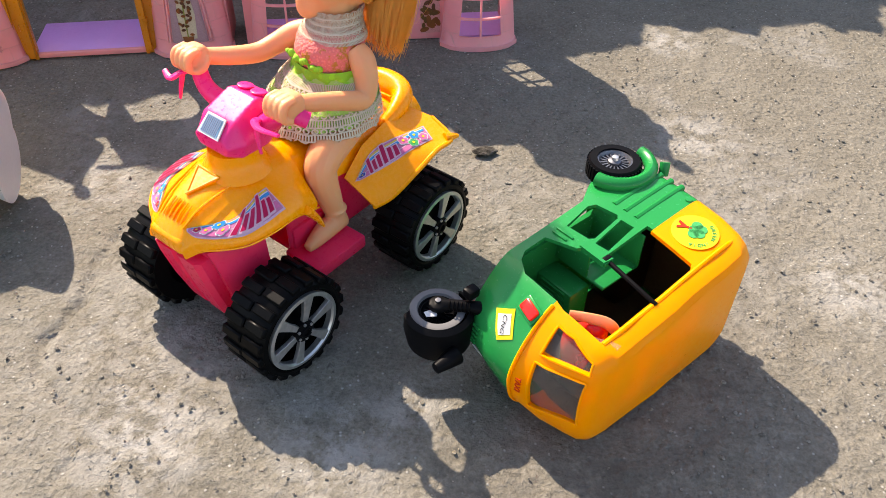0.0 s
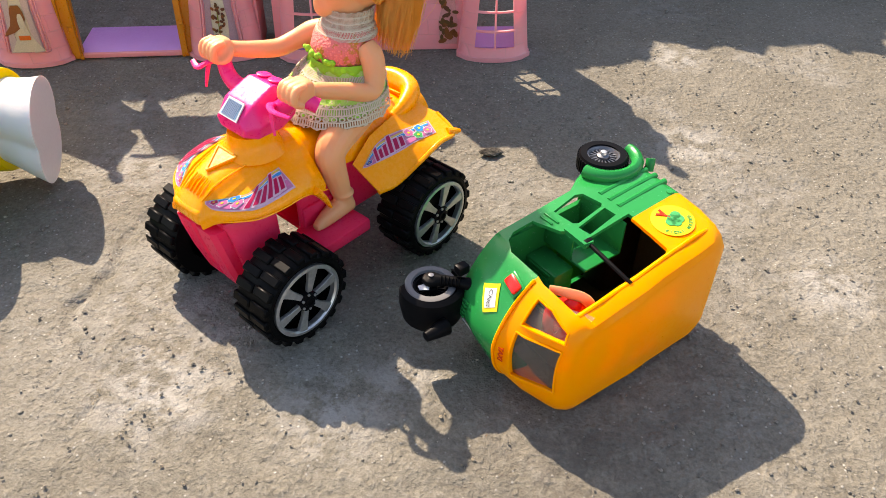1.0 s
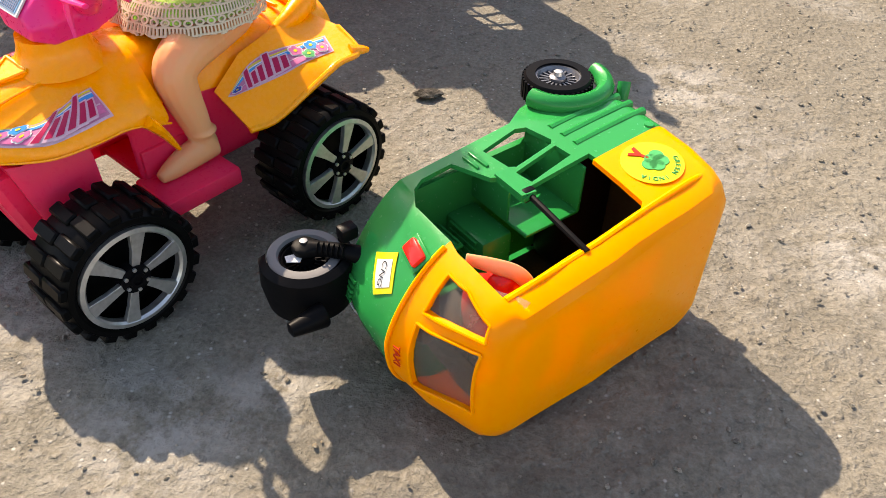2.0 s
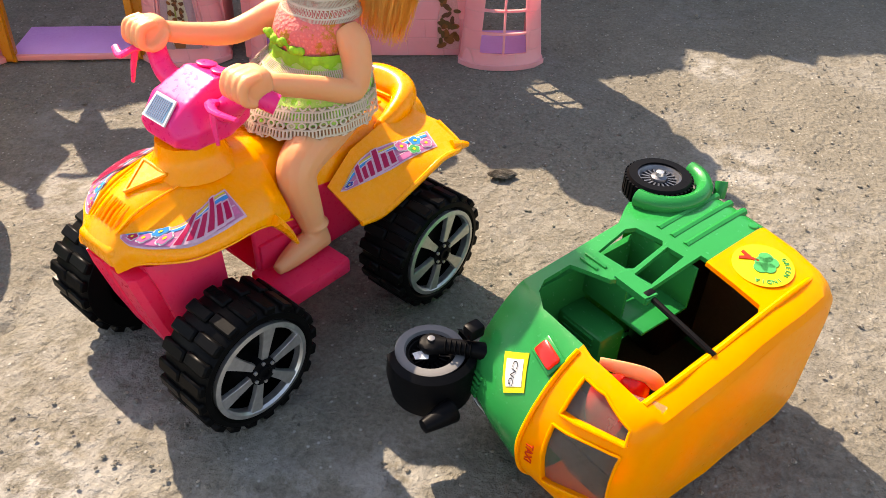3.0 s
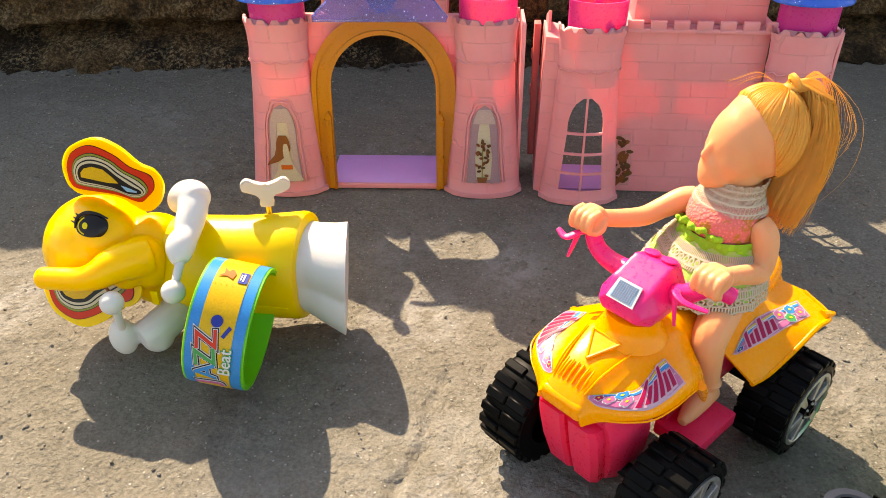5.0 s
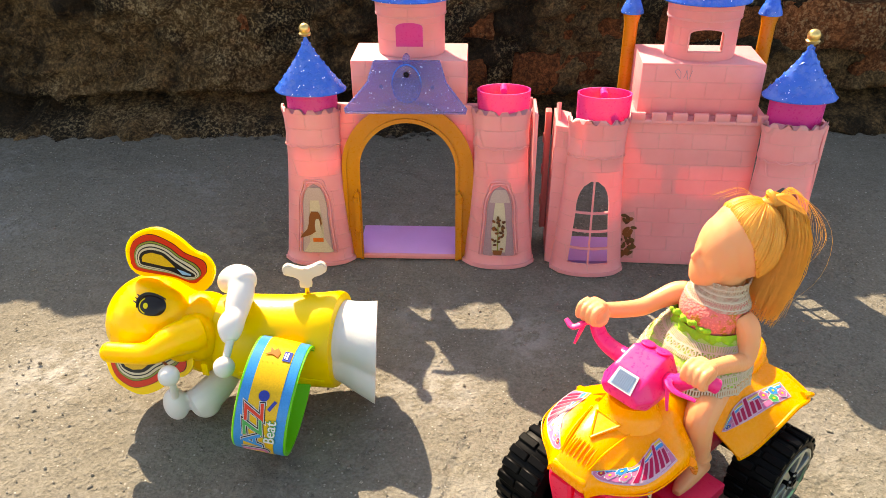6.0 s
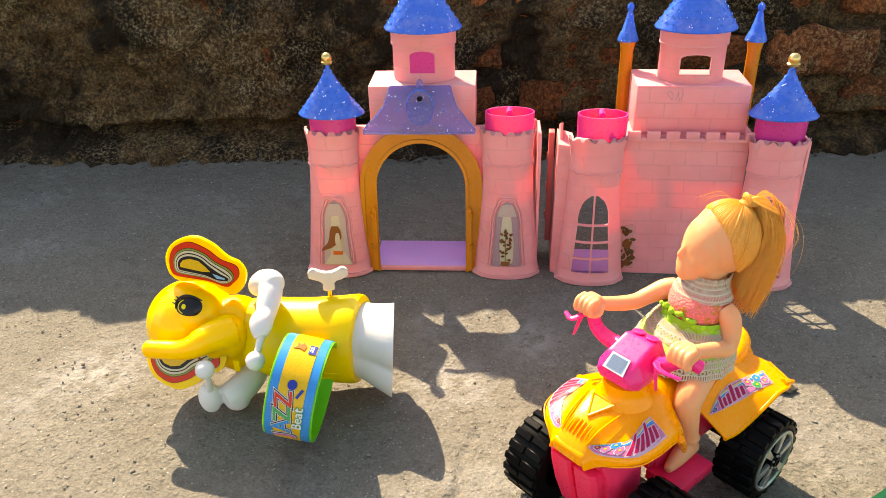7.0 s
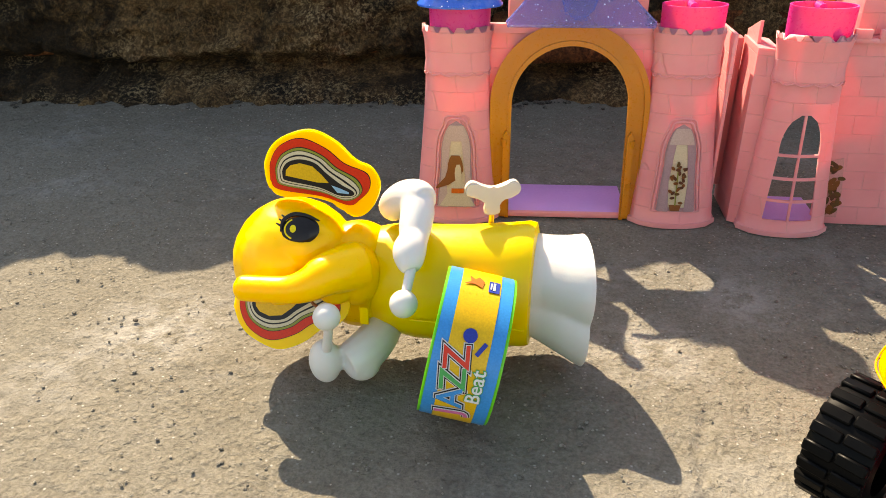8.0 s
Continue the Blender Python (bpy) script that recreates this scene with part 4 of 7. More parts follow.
    for w in bm.verts:
        w.co.y += 0.018 - 5.5 * max(0.0, 0.2035 - w.co.z) ** 1.6
    cr = part("crest_panel", bm, M_VIOLET, root, "violet glitter crest panel")
    edge = [Vector((x, 0.0145 - 5.5 * max(0.0, 0.2035 - z) ** 1.6, z)) for x, z in pts]
    part("crest_rim", closed_tube(edge, 0.0009, 6), M_VIOLET, cr)
    badge = [(0.0022 + 0.0135 * math.cos(2 * math.pi * i / 28), 0.184 + 0.0185 * math.sin(2 * math.pi * i / 28)) for i in range(28)]
    bm = moved(prism(badge, 0.003, 0.0008), pose(0, 0.0105, 0, 90, 0, 0))
    cb = part("crest_badge", bm, M_VIOLET, cr)
    part("badge_rim", closed_tube([Vector((x, 0.0072, z)) for x, z in badge], 0.0007, 6), M_BLUE, cb)
    part("crest_finial", moved(disc(0.0036, 0.003, 16, 1.0, 1.6), pose(0.0022, 0.0135, 0.2055, 90, 0, 0)), M_VIOLET, cr)
    for x, z, r in ((0.0022, 0.193, 0.0026), (-0.0215, 0.181, 0.0019), (0.026, 0.181, 0.0019)):
        part("screw", moved(revolve([(0, 0.0), (r, 0.0), (r, 0.0016), (r * 0.6, 0.0022), (r * 0.35, 0.001), (0, 0.001)], 14), pose(x, 0.0085, z, 90, 0, 0)), M_BLACK if r > 0.002 else M_VIOLET, cr)
    # side returns
    part("side_wall", box((0.1235, 0.026, 0.078), (0.003, 0.044, 0.156), 0.0006), M_PINK, root)
    part("back_fin", box((0.1165, 0.046, 0.079), (0.010, 0.003, 0.158), 0.0006), M_PINK, root)


def build_castle_right():
    root = thing("toy_castle", pose(-0.188, 0.1496, 0, 0, 0, 10.0), "pink plastic toy castle half with lattice tower windows", "toy castle", "castle halves")
    L = 0.06
    for u0 in (0.0025, 0.177):
        tw = part("tower", tower_shell(u0, L, lattice_cutters(u0, L)), M_PINK, root, "tower with a lattice window")
        part("foot_rim", tower_patch(u0, L, [0.0, 0.002, 0.004], lambda z: 0.0352, 0.0, 0.0014), M_PINK_PLAIN, tw)
        waves = [on_tower(u0, L, 0.0258 * math.sin(math.pi * (i / 48 - 0.5)), 0.1235 - 0.0022 * abs(math.sin(math.pi * i / 8)), 0.0006) for i in range(49)]
        part("scallop_band", tube(waves, 0.0007, 6, smooth_path=False), M_PINK_PLAIN, tw)
        part("tower_floor", box((u0, 0.024, 0.0045), (0.062, 0.048, 0.004)), M_LILAC, root, "lilac floor inside the tower")
    # curtain wall with battlements
    u = 0.032
    bm = sloped_wall([(0.03, 0.0), (0.03, 0.154), (0.152, 0.154), (0.152, 0.0)], 0.05, 0.0024, 0.01)
    cw = part("curtain_wall", bm, M_PINK, root)
    while u < 0.148:
        part("merlon", box((u + 0.0065, 0.0145, 0.157), (0.013, 0.0036, 0.0075), 0.0005), M_PINK_PLAIN, cw)
        part("merlon_base", box((u + 0.0095, 0.0162, 0.152), (0.019, 0.007, 0.0035), 0.0004), M_PINK_PLAIN, cw)
        u += 0.019
    part("wall_walk", box((0.092, 0.04, 0.153), (0.13, 0.045, 0.002)), M_PINK_PLAIN, root)
    keep_block(root, 0.0385, 0.148, 0.026, 0.084, 0.154, 0.2035)
    turret(root, 0.093, 0.055, 0.0335, 0.2025, 0.2545, 0.74, (0.0145, 0.212, 0.233), False)
    scale_roof(root, 0.093, 0.055, cone_profile(0.0392, 0.2535, 0.326, 1.25), 0.76, 0.0)
    part("pen_scribble", join(*[tube([(x0, 0.0256, z0), (x1, 0.0256, z1), (x2, 0.0256, z2)], 0.0002, 5) for x0, z0, x1, z1, x2, z2 in ((0.068, 0.196, 0.0705, 0.1985, 0.0735, 0.195), (0.0735, 0.195, 0.0735, 0.1895, 0.068, 0.196), (0.0765, 0.19, 0.078, 0.194, 0.0785, 0.1975), (0.0785, 0.1975, 0.0795, 0.192, 0.0805, 0.1885), (0.0815, 0.1895, 0.0825, 0.193, 0.0835, 0.197))]), I_GREYBLUE, root, "child's pen scribble")
    # slim ochre pinnacles
    for u in (0.0335, 0.1615):
        pl = part("pinnacle", moved(revolve([(0, 0.1), (0.0062, 0.1), (0.0066, 0.222), (0.0082, 0.23), (0.0082, 0.234), (0, 0.234)], 24), Matrix.Translation((u, 0.09, 0))), M_GOLD, root, "ochre pinnacle shaft")
        part("spirelet", moved(revolve([(0, 0.232), (0.0108, 0.232), (0.0104, 0.2345), (0.0078, 0.241), (0.0072, 0.2415), (0.0055, 0.249), (0.005, 0.2495), (0.0033, 0.258), (0.0022, 0.261), (0.0036, 0.264), (0.0034, 0.267), (0.0012, 0.2695), (0, 0.2697)], 24), Matrix.Translation((u, 0.09, 0))), M_BLUE, pl, "blue glitter pinnacle tip")
    v = L * 0.16 + 0.006
    cup(root, 0.0065, v, 0.0264, 0.142, 0.178)
    cup(root, 0.178, v, 0.0262, 0.142, 0.182, False)
    scale_roof(root, 0.178, v, cone_profile(0.0325, 0.1785, 0.2275, 1.3), 0.64, 0.0056)
    # side return with hinge plate
    flank = []
    for z in (0.0, 0.02, 0.05, 0.08, 0.11, 0.145):
        edge = 0.0025 - tower_a(z) + 0.0045
        flank.append([(-0.0385 + 0.02 * z, 0.007 + 0.06 * z, z), (edge, 0.002 + 0.06 * z, z), (edge, 0.050, z), (-0.0385 + 0.02 * z, 0.062, z)])
    part("side_wall", loft(flank), M_PINK, root)
    part("side_fin", prism_from([(-0.0335, 0.030, 0.163), (-0.0335, 0.062, 0.150), (-0.0310, 0.062, 0.150), (-0.0310, 0.030, 0.163)], 0.02), M_PINK_PLAIN, root)
    part("hinge_plate", join(box((-0.0412, 0.056, 0.080), (0.0060, 0.012, 0.130), 0.0008), *[box((-0.0440, 0.058, z), (0.003, 0.006, 0.010), 0.001) for z in (0.045, 0.080, 0.115)]), M_SALMON, root)
    part("side_wall", box((0.2045, 0.026, 0.078), (0.003, 0.044, 0.156), 0.0006), M_PINK, root)
    # printed flower stickers on the wall
    rnd = random.Random(8)
    for u0 in (0.0415, 0.133):
        st = part("flower_sticker", sloped_wall([(u0 - 0.009, 0.006), (u0 - 0.010, 0.03), (u0 - 0.004, 0.056), (u0 + 0.005, 0.058), (u0 + 0.009, 0.03), (u0 + 0.009, 0.006)][::-1], 0.05, 0.0003, 0.0092), I_WALLPINK, root, "printed climbing-flower sticker")
        for k in range(34):
            z, du = rnd.uniform(0.009, 0.054), rnd.uniform(-0.0078, 0.007)
            part("flower" if k % 4 == 0 else "leaf", moved(disc(0.0024 if k % 4 else 0.0033, 0.0002, 8, 1.4, 0.75), facing((u0 + du, 0.0086 + 0.05 * z - 0.00003 * (k % 5), z), (math.cos(k), 0.05 * math.sin(k), math.sin(k)), (-math.sin(k), 0.05 * math.cos(k), math.cos(k)))), (I_BROWN, I_DKOLIVE, I_UMBER, I_DKOLIVE)[k % 4], st)


build_castle_left()
build_castle_right()


# ---- toy quad bike; x ahead, y to its left, z up ----
QUAD = Matrix(((-0.559, 0.829, 0, -0.1161), (-0.829, -0.559, 0, -0.1344), (0, 0, 1, 0), (0, 0, 0, 1)))
WHEEL_R = 0.0318


def wheel_parts():
    """Chunky tyre and six-spoke rim about the y axis, outer face towards +y; the outer face lies at y = 0."""
    w = 0.0295
    prof = [(0.0245, -0.001), (0.0262, 0.0004), (0.0285, 0.0), (0.0303, -0.003), (0.0303, -w + 0.003), (0.0285, -w), (0.018, -w), (0.018, -w + 0.004), (0.0245, -w + 0.004)]
    tyre = moved(revolve(prof, 48, 1.0, True), pose(0, 0, 0, -90, 0, 0))
    lugs = []
    n = 20
    for i in range(n):
        a = 360 * i / n
        lugs.append(moved(box((0, -0.0072, 0.0300), (0.0058, 0.0142, 0.0040), 0.0008, 1), pose(0, 0, 0, 0, a, 0)))
        lugs.append(moved(box((0, -0.0222, 0.0300), (0.0058, 0.0142, 0.0040), 0.0008, 1), pose(0, 0, 0, 0, a + 40 / n, 0)))
    grooves = join(*lugs)
    rim_out = revolve([(0.0212, -0.0035), (0.0238, -0.0035), (0.0242, 0.0008), (0.0222, 0.0012), (0.0212, 0.0)], 48, 1.0, True)
    hub = revolve([(0, -0.004), (0.0068, -0.004), (0.0066, 0.0012), (0.0036, 0.0016), (0.0034, 0.0028), (0.0022, 0.0028), (0.0022, 0.0016), (0, 0.0016)], 24)
    spokes = []
    for i in range(6):
        sp = prism([(0.005, -0.0017), (0.0135, -0.0021), (0.0222, -0.0036), (0.0222, 0.0036), (0.0135, 0.0021), (0.005, 0.0017)], 0.0026, 0.0004)
        spokes.append(moved(sp, pose(0, 0, -0.0018, 0, 0, 60 * i + 12)))
    rim = moved(join(rim_out, *spokes), pose(0, 0, 0, -90, 0, 0))
    hubm = moved(hub, pose(0, 0, 0, -90, 0, 0))
    nuts = moved(join(*[moved(revolve([(0, 0), (0.0009, 0), (0.0009, 0.0022), (0, 0.0024)], 8), pose(0.0052 * math.cos(i * 1.047 + 0.5), 0.0052 * math.sin(i * 1.047 + 0.5), 0)) for i in range(6)]), pose(0, 0, 0, -90, 0, 0))
    back = moved(revolve([(0, -0.016), (0.0245, -0.016), (0.0245, -0.013), (0, -0.012)], 32), pose(0, 0, 0, -90, 0, 0))
    return tyre, grooves, rim, hubm, nuts, back


def add_wheel(root, m, label):
    tyre, lugs, rim, hub, nuts, back = wheel_parts()
    ty = part("wheel", moved(tyre, m), M_TYRE, root, label)
    part("tread", moved(lugs, m), M_TYRE, ty)
    part("wheel_back", moved(back, m), M_TYRE, ty)
    ri = part("rim", moved(rim, m), M_SILVER, ty, "silver six-spoke rim")
    part("hub", moved(hub, m), M_BLACK, ri)
    part("wheel_nut", moved(nuts, m), M_SILVER, ri)


def mirrored_rings(sections):
    """Sections: (x, half-profile of (y, z) from the middle down to the outer edge); closed underneath by the thickness."""
    rings = []
    for x, prof in sections:
        left = [(x, y, z) for y, z in prof]
        right = [(x, -y, z) for y, z in prof[1:]][::-1]
        rings.append(right + left)
    return rings


def skin(sections, thick, level=2):
    bm = loft(mirrored_rings(sections), cap=False, ring_closed=False)
    bmesh.ops.recalc_face_normals(bm, faces=bm.faces)
    if sum(f.normal.z for f in bm.faces) < 0:
        bmesh.ops.reverse_faces(bm, faces=bm.faces)

    def make(ob):
        s = ob.modifiers.new("round", "SUBSURF")
        s.levels = s.render_levels = level
        t = ob.modifiers.new("shell", "SOLIDIFY")
        t.thickness, t.offset = thick, -1.0

    return evaluated(bm, make)


def lay(target, lower, upper, d, off, bm, slant=0.0, wave=0.0):
    """Lays a flat mark on a part, between two edge curves in x, y; its x runs along them, its y across, both from 0 to 1."""
    from mathutils.bvhtree import BVHTree
    bm0 = bmesh.new()
    bm0.from_mesh(target.data)
    tree = BVHTree.FromBMesh(bm0)
    bm0.free()
    d = Vector(d).normalized()
    e0, e1 = [spline([Vector((x, y, 0)) for x, y in e], 12) for e in (lower, upper)]

    def along(e, k):
        f = min(max(k, 0.0), 1.0) * (len(e) - 1)
        i = min(int(f), len(e) - 2)
        return e[i].lerp(e[i + 1], f - i)

    for v in bm.verts:
        k, t = v.co.x, v.co.y + wave * math.sin(9 * v.co.x)
        k += slant * (t - 0.5)
        p = along(e0, k).lerp(along(e1, k), min(max(t, 0.0), 1.0))
        place = tree.ray_cast(Vector((p.x, p.y, 0.085)) - d * 0.05, d, 0.1)[0]
        v.co = (place if place is not None else Vector((p.x, p.y, 0.08))) - d * off
    return bm


def patch(x0, x1, y0, y1, nu=16, nv=3):
    bm = bmesh.new()
    g = [[bm.verts.new((x0 + (x1 - x0) * i / nu, y0 + (y1 - y0) * j / nv, 0)) for i in range(nu + 1)] for j in range(nv + 1)]
    for a, b in zip(g, g[1:]):
        for i in range(nu):
            bm.faces.new((a[i], a[i + 1], b[i + 1], b[i]))
    return bm


def dot(x, y, r, n=12):
    """Round spot on a sticker about five times as long as it is wide."""
    bm = bmesh.new()
    hub = bm.verts.new((x, y, 0))
    rim = [bm.verts.new((x + 0.21 * r * math.cos(2 * math.pi * i / n), y + r * math.sin(2 * math.pi * i / n), 0)) for i in range(n)]
    for i in range(n):
        bm.faces.new((hub, rim[i], rim[(i + 1) % n]))
    return bm


def script_sticker(target, parent, lower, upper, d, letters, flowers):
    """Mauve swoosh sticker with rainbow bands, flowers and script lettering as plain slanted bars."""
    def mark(name, off, bm, ink, owner, label="", slant=0.0, wave=0.0):
        return part(name, lay(target, lower, upper, d, off, bm, slant, wave), ink, owner, label)

    st = mark("sticker", 0.0004, patch(0, 1, 0, 1, 24, 5), I_PALEPINK, parent, "mauve swoosh sticker with script lettering as plain bars")
    mark("sticker_field", 0.0006, patch(0.02, 0.985, 0.06, 0.94, 24, 5), I_MAUVE, st)
    for lo, hi, ink in ((0.10, 0.34, I_PINK), (0.36, 0.40, I_PALEPINK), (0.66, 0.78, I_BLUE), (0.78, 0.82, I_WHITE), (0.84, 0.89, I_LEMON)):
        mark("sticker_band", 0.0008, patch(0.05, 0.97, lo, hi, 22, 2), ink, st, wave=0.05)
    s = letters[0]
    width = letters[1] - letters[0]
    for w, lo, hi in ((0.13, 0.04, 0.90), (0.13, 0.10, 0.62), (0.13, 0.08, 0.66), (0.13, 0.10, 0.94), (0.13, 0.12, 0.66), (0.13, 0.14, 0.62)):
        a, b = s, s + w * width
        mark("printed_bar", 0.0011, patch(a - 0.010, b + 0.010, lo - 0.06, hi + 0.06, 6, 4), I_PALEPINK, st, slant=0.07)
        mark("printed_bar", 0.0014, patch(a + 0.004, b - 0.004, lo, hi, 6, 4), I_CRIMSON, st, slant=0.07)
        s = b + 0.014
    for f, t, ink in flowers:
        petals = [dot(f + 0.21 * 0.14 * math.cos(1.257 * i), t + 0.14 * math.sin(1.257 * i), 0.11) for i in range(5)]
        mark("printed_flower", 0.0011, join(*[dot(f + 0.21 * 0.14 * math.cos(1.257 * i), t + 0.14 * math.sin(1.257 * i), 0.15) for i in range(5)]), I_WHITE, st)
        mark("printed_flower", 0.0013, join(*petals), ink, st)
        mark("flower_eye", 0.0015, dot(f, t, 0.07), I_LEMON, st)


def build_quad():
    root = thing("toy_quad_bike", QUAD, "orange and pink plastic toy quad bike with black tyres", "toy vehicle")
    # front cowling with fenders
    front = skin([
        (0.0835, [(0, 0.0800), (0.0095, 0.0795), (0.0125, 0.0780), (0.0140, 0.0760), (0.0145, 0.0740), (0.0147, 0.0705)]),
        (0.0805, [(0, 0.0842), (0.0100, 0.0835), (0.0130, 0.0815), (0.0145, 0.0795), (0.0155, 0.0775), (0.0158, 0.0718)]),
        (0.0765, [(0, 0.0882), (0.0105, 0.0872), (0.0135, 0.0848), (0.0165, 0.0834), (0.0205, 0.0822), (0.0215, 0.0758)]),
        (0.0705, [(0, 0.0930), (0.0110, 0.0916), (0.0145, 0.0876), (0.0210, 0.0855), (0.0300, 0.0835), (0.0312, 0.0782)]),
        (0.0600, [(0, 0.0980), (0.0122, 0.0964), (0.0168, 0.0905), (0.0270, 0.0875), (0.0385, 0.0846), (0.0400, 0.0792)]),
        (0.0450, [(0, 0.1022), (0.0145, 0.0998), (0.0195, 0.0938), (0.0300, 0.0902), (0.0415, 0.0865), (0.0430, 0.0798)]),
        (0.0300, [(0, 0.1045), (0.0165, 0.1018), (0.0218, 0.0962), (0.0305, 0.0918), (0.0415, 0.0870), (0.0430, 0.0798)]),
        (0.0180, [(0, 0.1045), (0.0178, 0.1018), (0.0230, 0.0958), (0.0310, 0.0900), (0.0400, 0.0832), (0.0415, 0.0758)]),
        (0.0080, [(0, 0.1035), (0.0180, 0.0998), (0.0240, 0.0915), (0.0300, 0.0838), (0.0365, 0.0762), (0.0380, 0.0708)]),
    ], 0.0018)
    fr = part("front_cowling", front, M_ORANGE, root, "glossy orange front cowling", 60)
    fr.location = (0, -0.003, 0)
    part("nose_block", box((0.0796, 0, 0.0768), (0.0085, 0.0275, 0.0110), 0.0035, 3), M_ORANGE, fr)
    for k in range(6):
        y = -0.0080 + 0.0032 * k
        part("grille_rib", tube([(0.0675, y, 0.0946), (0.0725, y, 0.0918), (0.0770, y, 0.0878)], [0.0004, 0.0007, 0.0004], 8), M_ORANGE, fr)
    # raised intake: a sloping triangle with sharp rims
    tri = [(0.0645, 0.0, 0.0966), (0.0485, -0.0088, 0.1018), (0.0485, 0.0088, 0.1018)]
    part("hood_scoop", prism_from(tri, 0.005), M_ORANGE, fr)
    part("scoop_rim", join(*[tube([Vector(p), (Vector(p) + Vector(q)) / 2, Vector(q)], 0.0008, 6) for p, q in ((tri[0], tri[1]), (tri[0], tri[2]), (tri[1], tri[2]))]), M_ORANGE, fr)
    for s in (-1, 1):
        part("hood_crease", tube([(0.0775, s * 0.0105, 0.0868), (0.066, s * 0.0125, 0.0940), (0.045, s * 0.0152, 0.0990)], [0.0004, 0.0008, 0.0004], 8), M_ORANGE, fr)
        part("fender_edge", tube([(0.0800, s * 0.0160, 0.0722), (0.0762, s * 0.0217, 0.0760), (0.0702, s * 0.0313, 0.0782), (0.060, s * 0.0400, 0.0792), (0.045, s * 0.0430, 0.0798), (0.030, s * 0.0430, 0.0798), (0.018, s * 0.0415, 0.0758), (0.008, s * 0.0380, 0.0708)], 0.0005, 8), M_ORANGE, fr)
        part("fender_stay", tube([(0.021, s * 0.0412, 0.0790), (0.0145, s * 0.0408, 0.070), (0.0085, s * 0.0400, 0.0585)], [0.0048, 0.0036, 0.0016], 8, flat=0.6), M_ORANGE, fr)
    # tank and seat
    seat = skin([
        (0.012, [(0, 0.103), (0.014, 0.101), (0.021, 0.09), (0.024, 0.075)]),
        (-0.004, [(0, 0.101), (0.013, 0.099), (0.021, 0.089), (0.024, 0.074)]),
        (-0.022, [(0, 0.094), (0.013, 0.092), (0.021, 0.084), (0.025, 0.072)]),
        (-0.045, [(0, 0.090), (0.014, 0.089), (0.022, 0.082), (0.027, 0.070)]),
        (-0.068, [(0, 0.090), (0.015, 0.089), (0.023, 0.083), (0.028, 0.072)]),
        (-0.088, [(0, 0.091), (0.015, 0.090), (0.022, 0.084), (0.027, 0.074)]),
        (-0.100, [(0, 0.088), (0.013, 0.087), (0.019, 0.081), (0.023, 0.074)]),
    ], 0.0018)
    se = part("seat", seat, M_ORANGE, root, "glossy orange tank and saddle", 60)
    rim_path = [(-0.060, -0.021, 0.083), (-0.074, -0.021, 0.0875), (-0.087, -0.0165, 0.0915), (-0.0925, -0.007, 0.0935), (-0.0925, 0.007, 0.0935), (-0.087, 0.0165, 0.0915), (-0.074, 0.021, 0.0875), (-0.060, 0.021, 0.083)]
    part("backrest", blend([tube(rim_path, [0.003, 0.0055, 0.0068, 0.007, 0.007, 0.0068, 0.0055, 0.003], 14, 5), box((-0.090, 0, 0.085), (0.012, 0.036, 0.022), 0.003)], 0.0012, 8), M_ORANGE, se, "", 60)
    part("saddle_rib", join(*[box((-0.066 - 0.0075 * k, 0, 0.0915), (0.002, 0.024, 0.002), 0.0006) for k in range(3)]), M_ORANGE, se)
    # rear fenders
    for s in (-1, 1):
        pts = [(-0.020, 0.028, 0.072), (-0.0225, 0.0485, 0.0595), (-0.036, 0.051, 0.0600), (-0.054, 0.0545, 0.069), (-0.072, 0.0570, 0.0775), (-0.0855, 0.0570, 0.0790), (-0.090, 0.038, 0.084), (-0.087, 0.022, 0.086), (-0.060, 0.024, 0.088), (-0.038, 0.026, 0.084)]
        bm = bmesh.new()
        vs = [bm.verts.new((x, s * y, z)) for x, y, z in pts]
        mid = bm.verts.new((-0.055, s * 0.041, 0.0775))
        for i in range(len(vs)):
            bm.faces.new((vs[i], vs[(i + 1) % len(vs)], mid))
        bmesh.ops.subdivide_edges(bm, edges=bm.edges[:], cuts=2, use_grid_fill=True)
        for _ in range(3):
            bmesh.ops.smooth_vert(bm, verts=[v for v in bm.verts if not v.is_boundary], factor=0.5, use_axis_x=True, use_axis_y=True, use_axis_z=True)
        bmesh.ops.recalc_face_normals(bm, faces=bm.faces)
        if sum(f.normal.z for f in bm.faces) < 0:
            bmesh.ops.reverse_faces(bm, faces=bm.faces)
        rf = part("rear_fender", shell(bm, 0.002), M_ORANGE, root, "", 60)
        part("fender_edge", tube([(x, s * y, z - 0.001) for x, y, z in pts[1:7]], 0.0016, 8), M_ORANGE, rf)
        part("fender_tip", tube([(-0.082, s * 0.0545, 0.0790), (-0.0875, s * 0.0565, 0.0780), (-0.0915, s * 0.0575, 0.0768)], [0.003, 0.0024, 0.0014], 8), M_ORANGE, rf)
        lower = [(-0.0255, 0.0400), (-0.0400, 0.0440), (-0.0600, 0.0480), (-0.0760, 0.0520)]
        upper = [(-0.0230, 0.0385), (-0.0400, 0.0325), (-0.0600, 0.0345), (-0.0800, 0.0400)]
        script_sticker(rf, rf, [(x, s * y) for x, y in lower], [(x, s * y) for x, y in upper], (0, -s * 0.3, -0.95), (0.2, 0.62), ((0.08, 0.45, I_DKBLUE), (0.70, 0.66, I_PINK), (0.77, 0.3, I_GREEN), (0.84, 0.68, I_BLUE), (0.91, 0.36, I_PINK)))
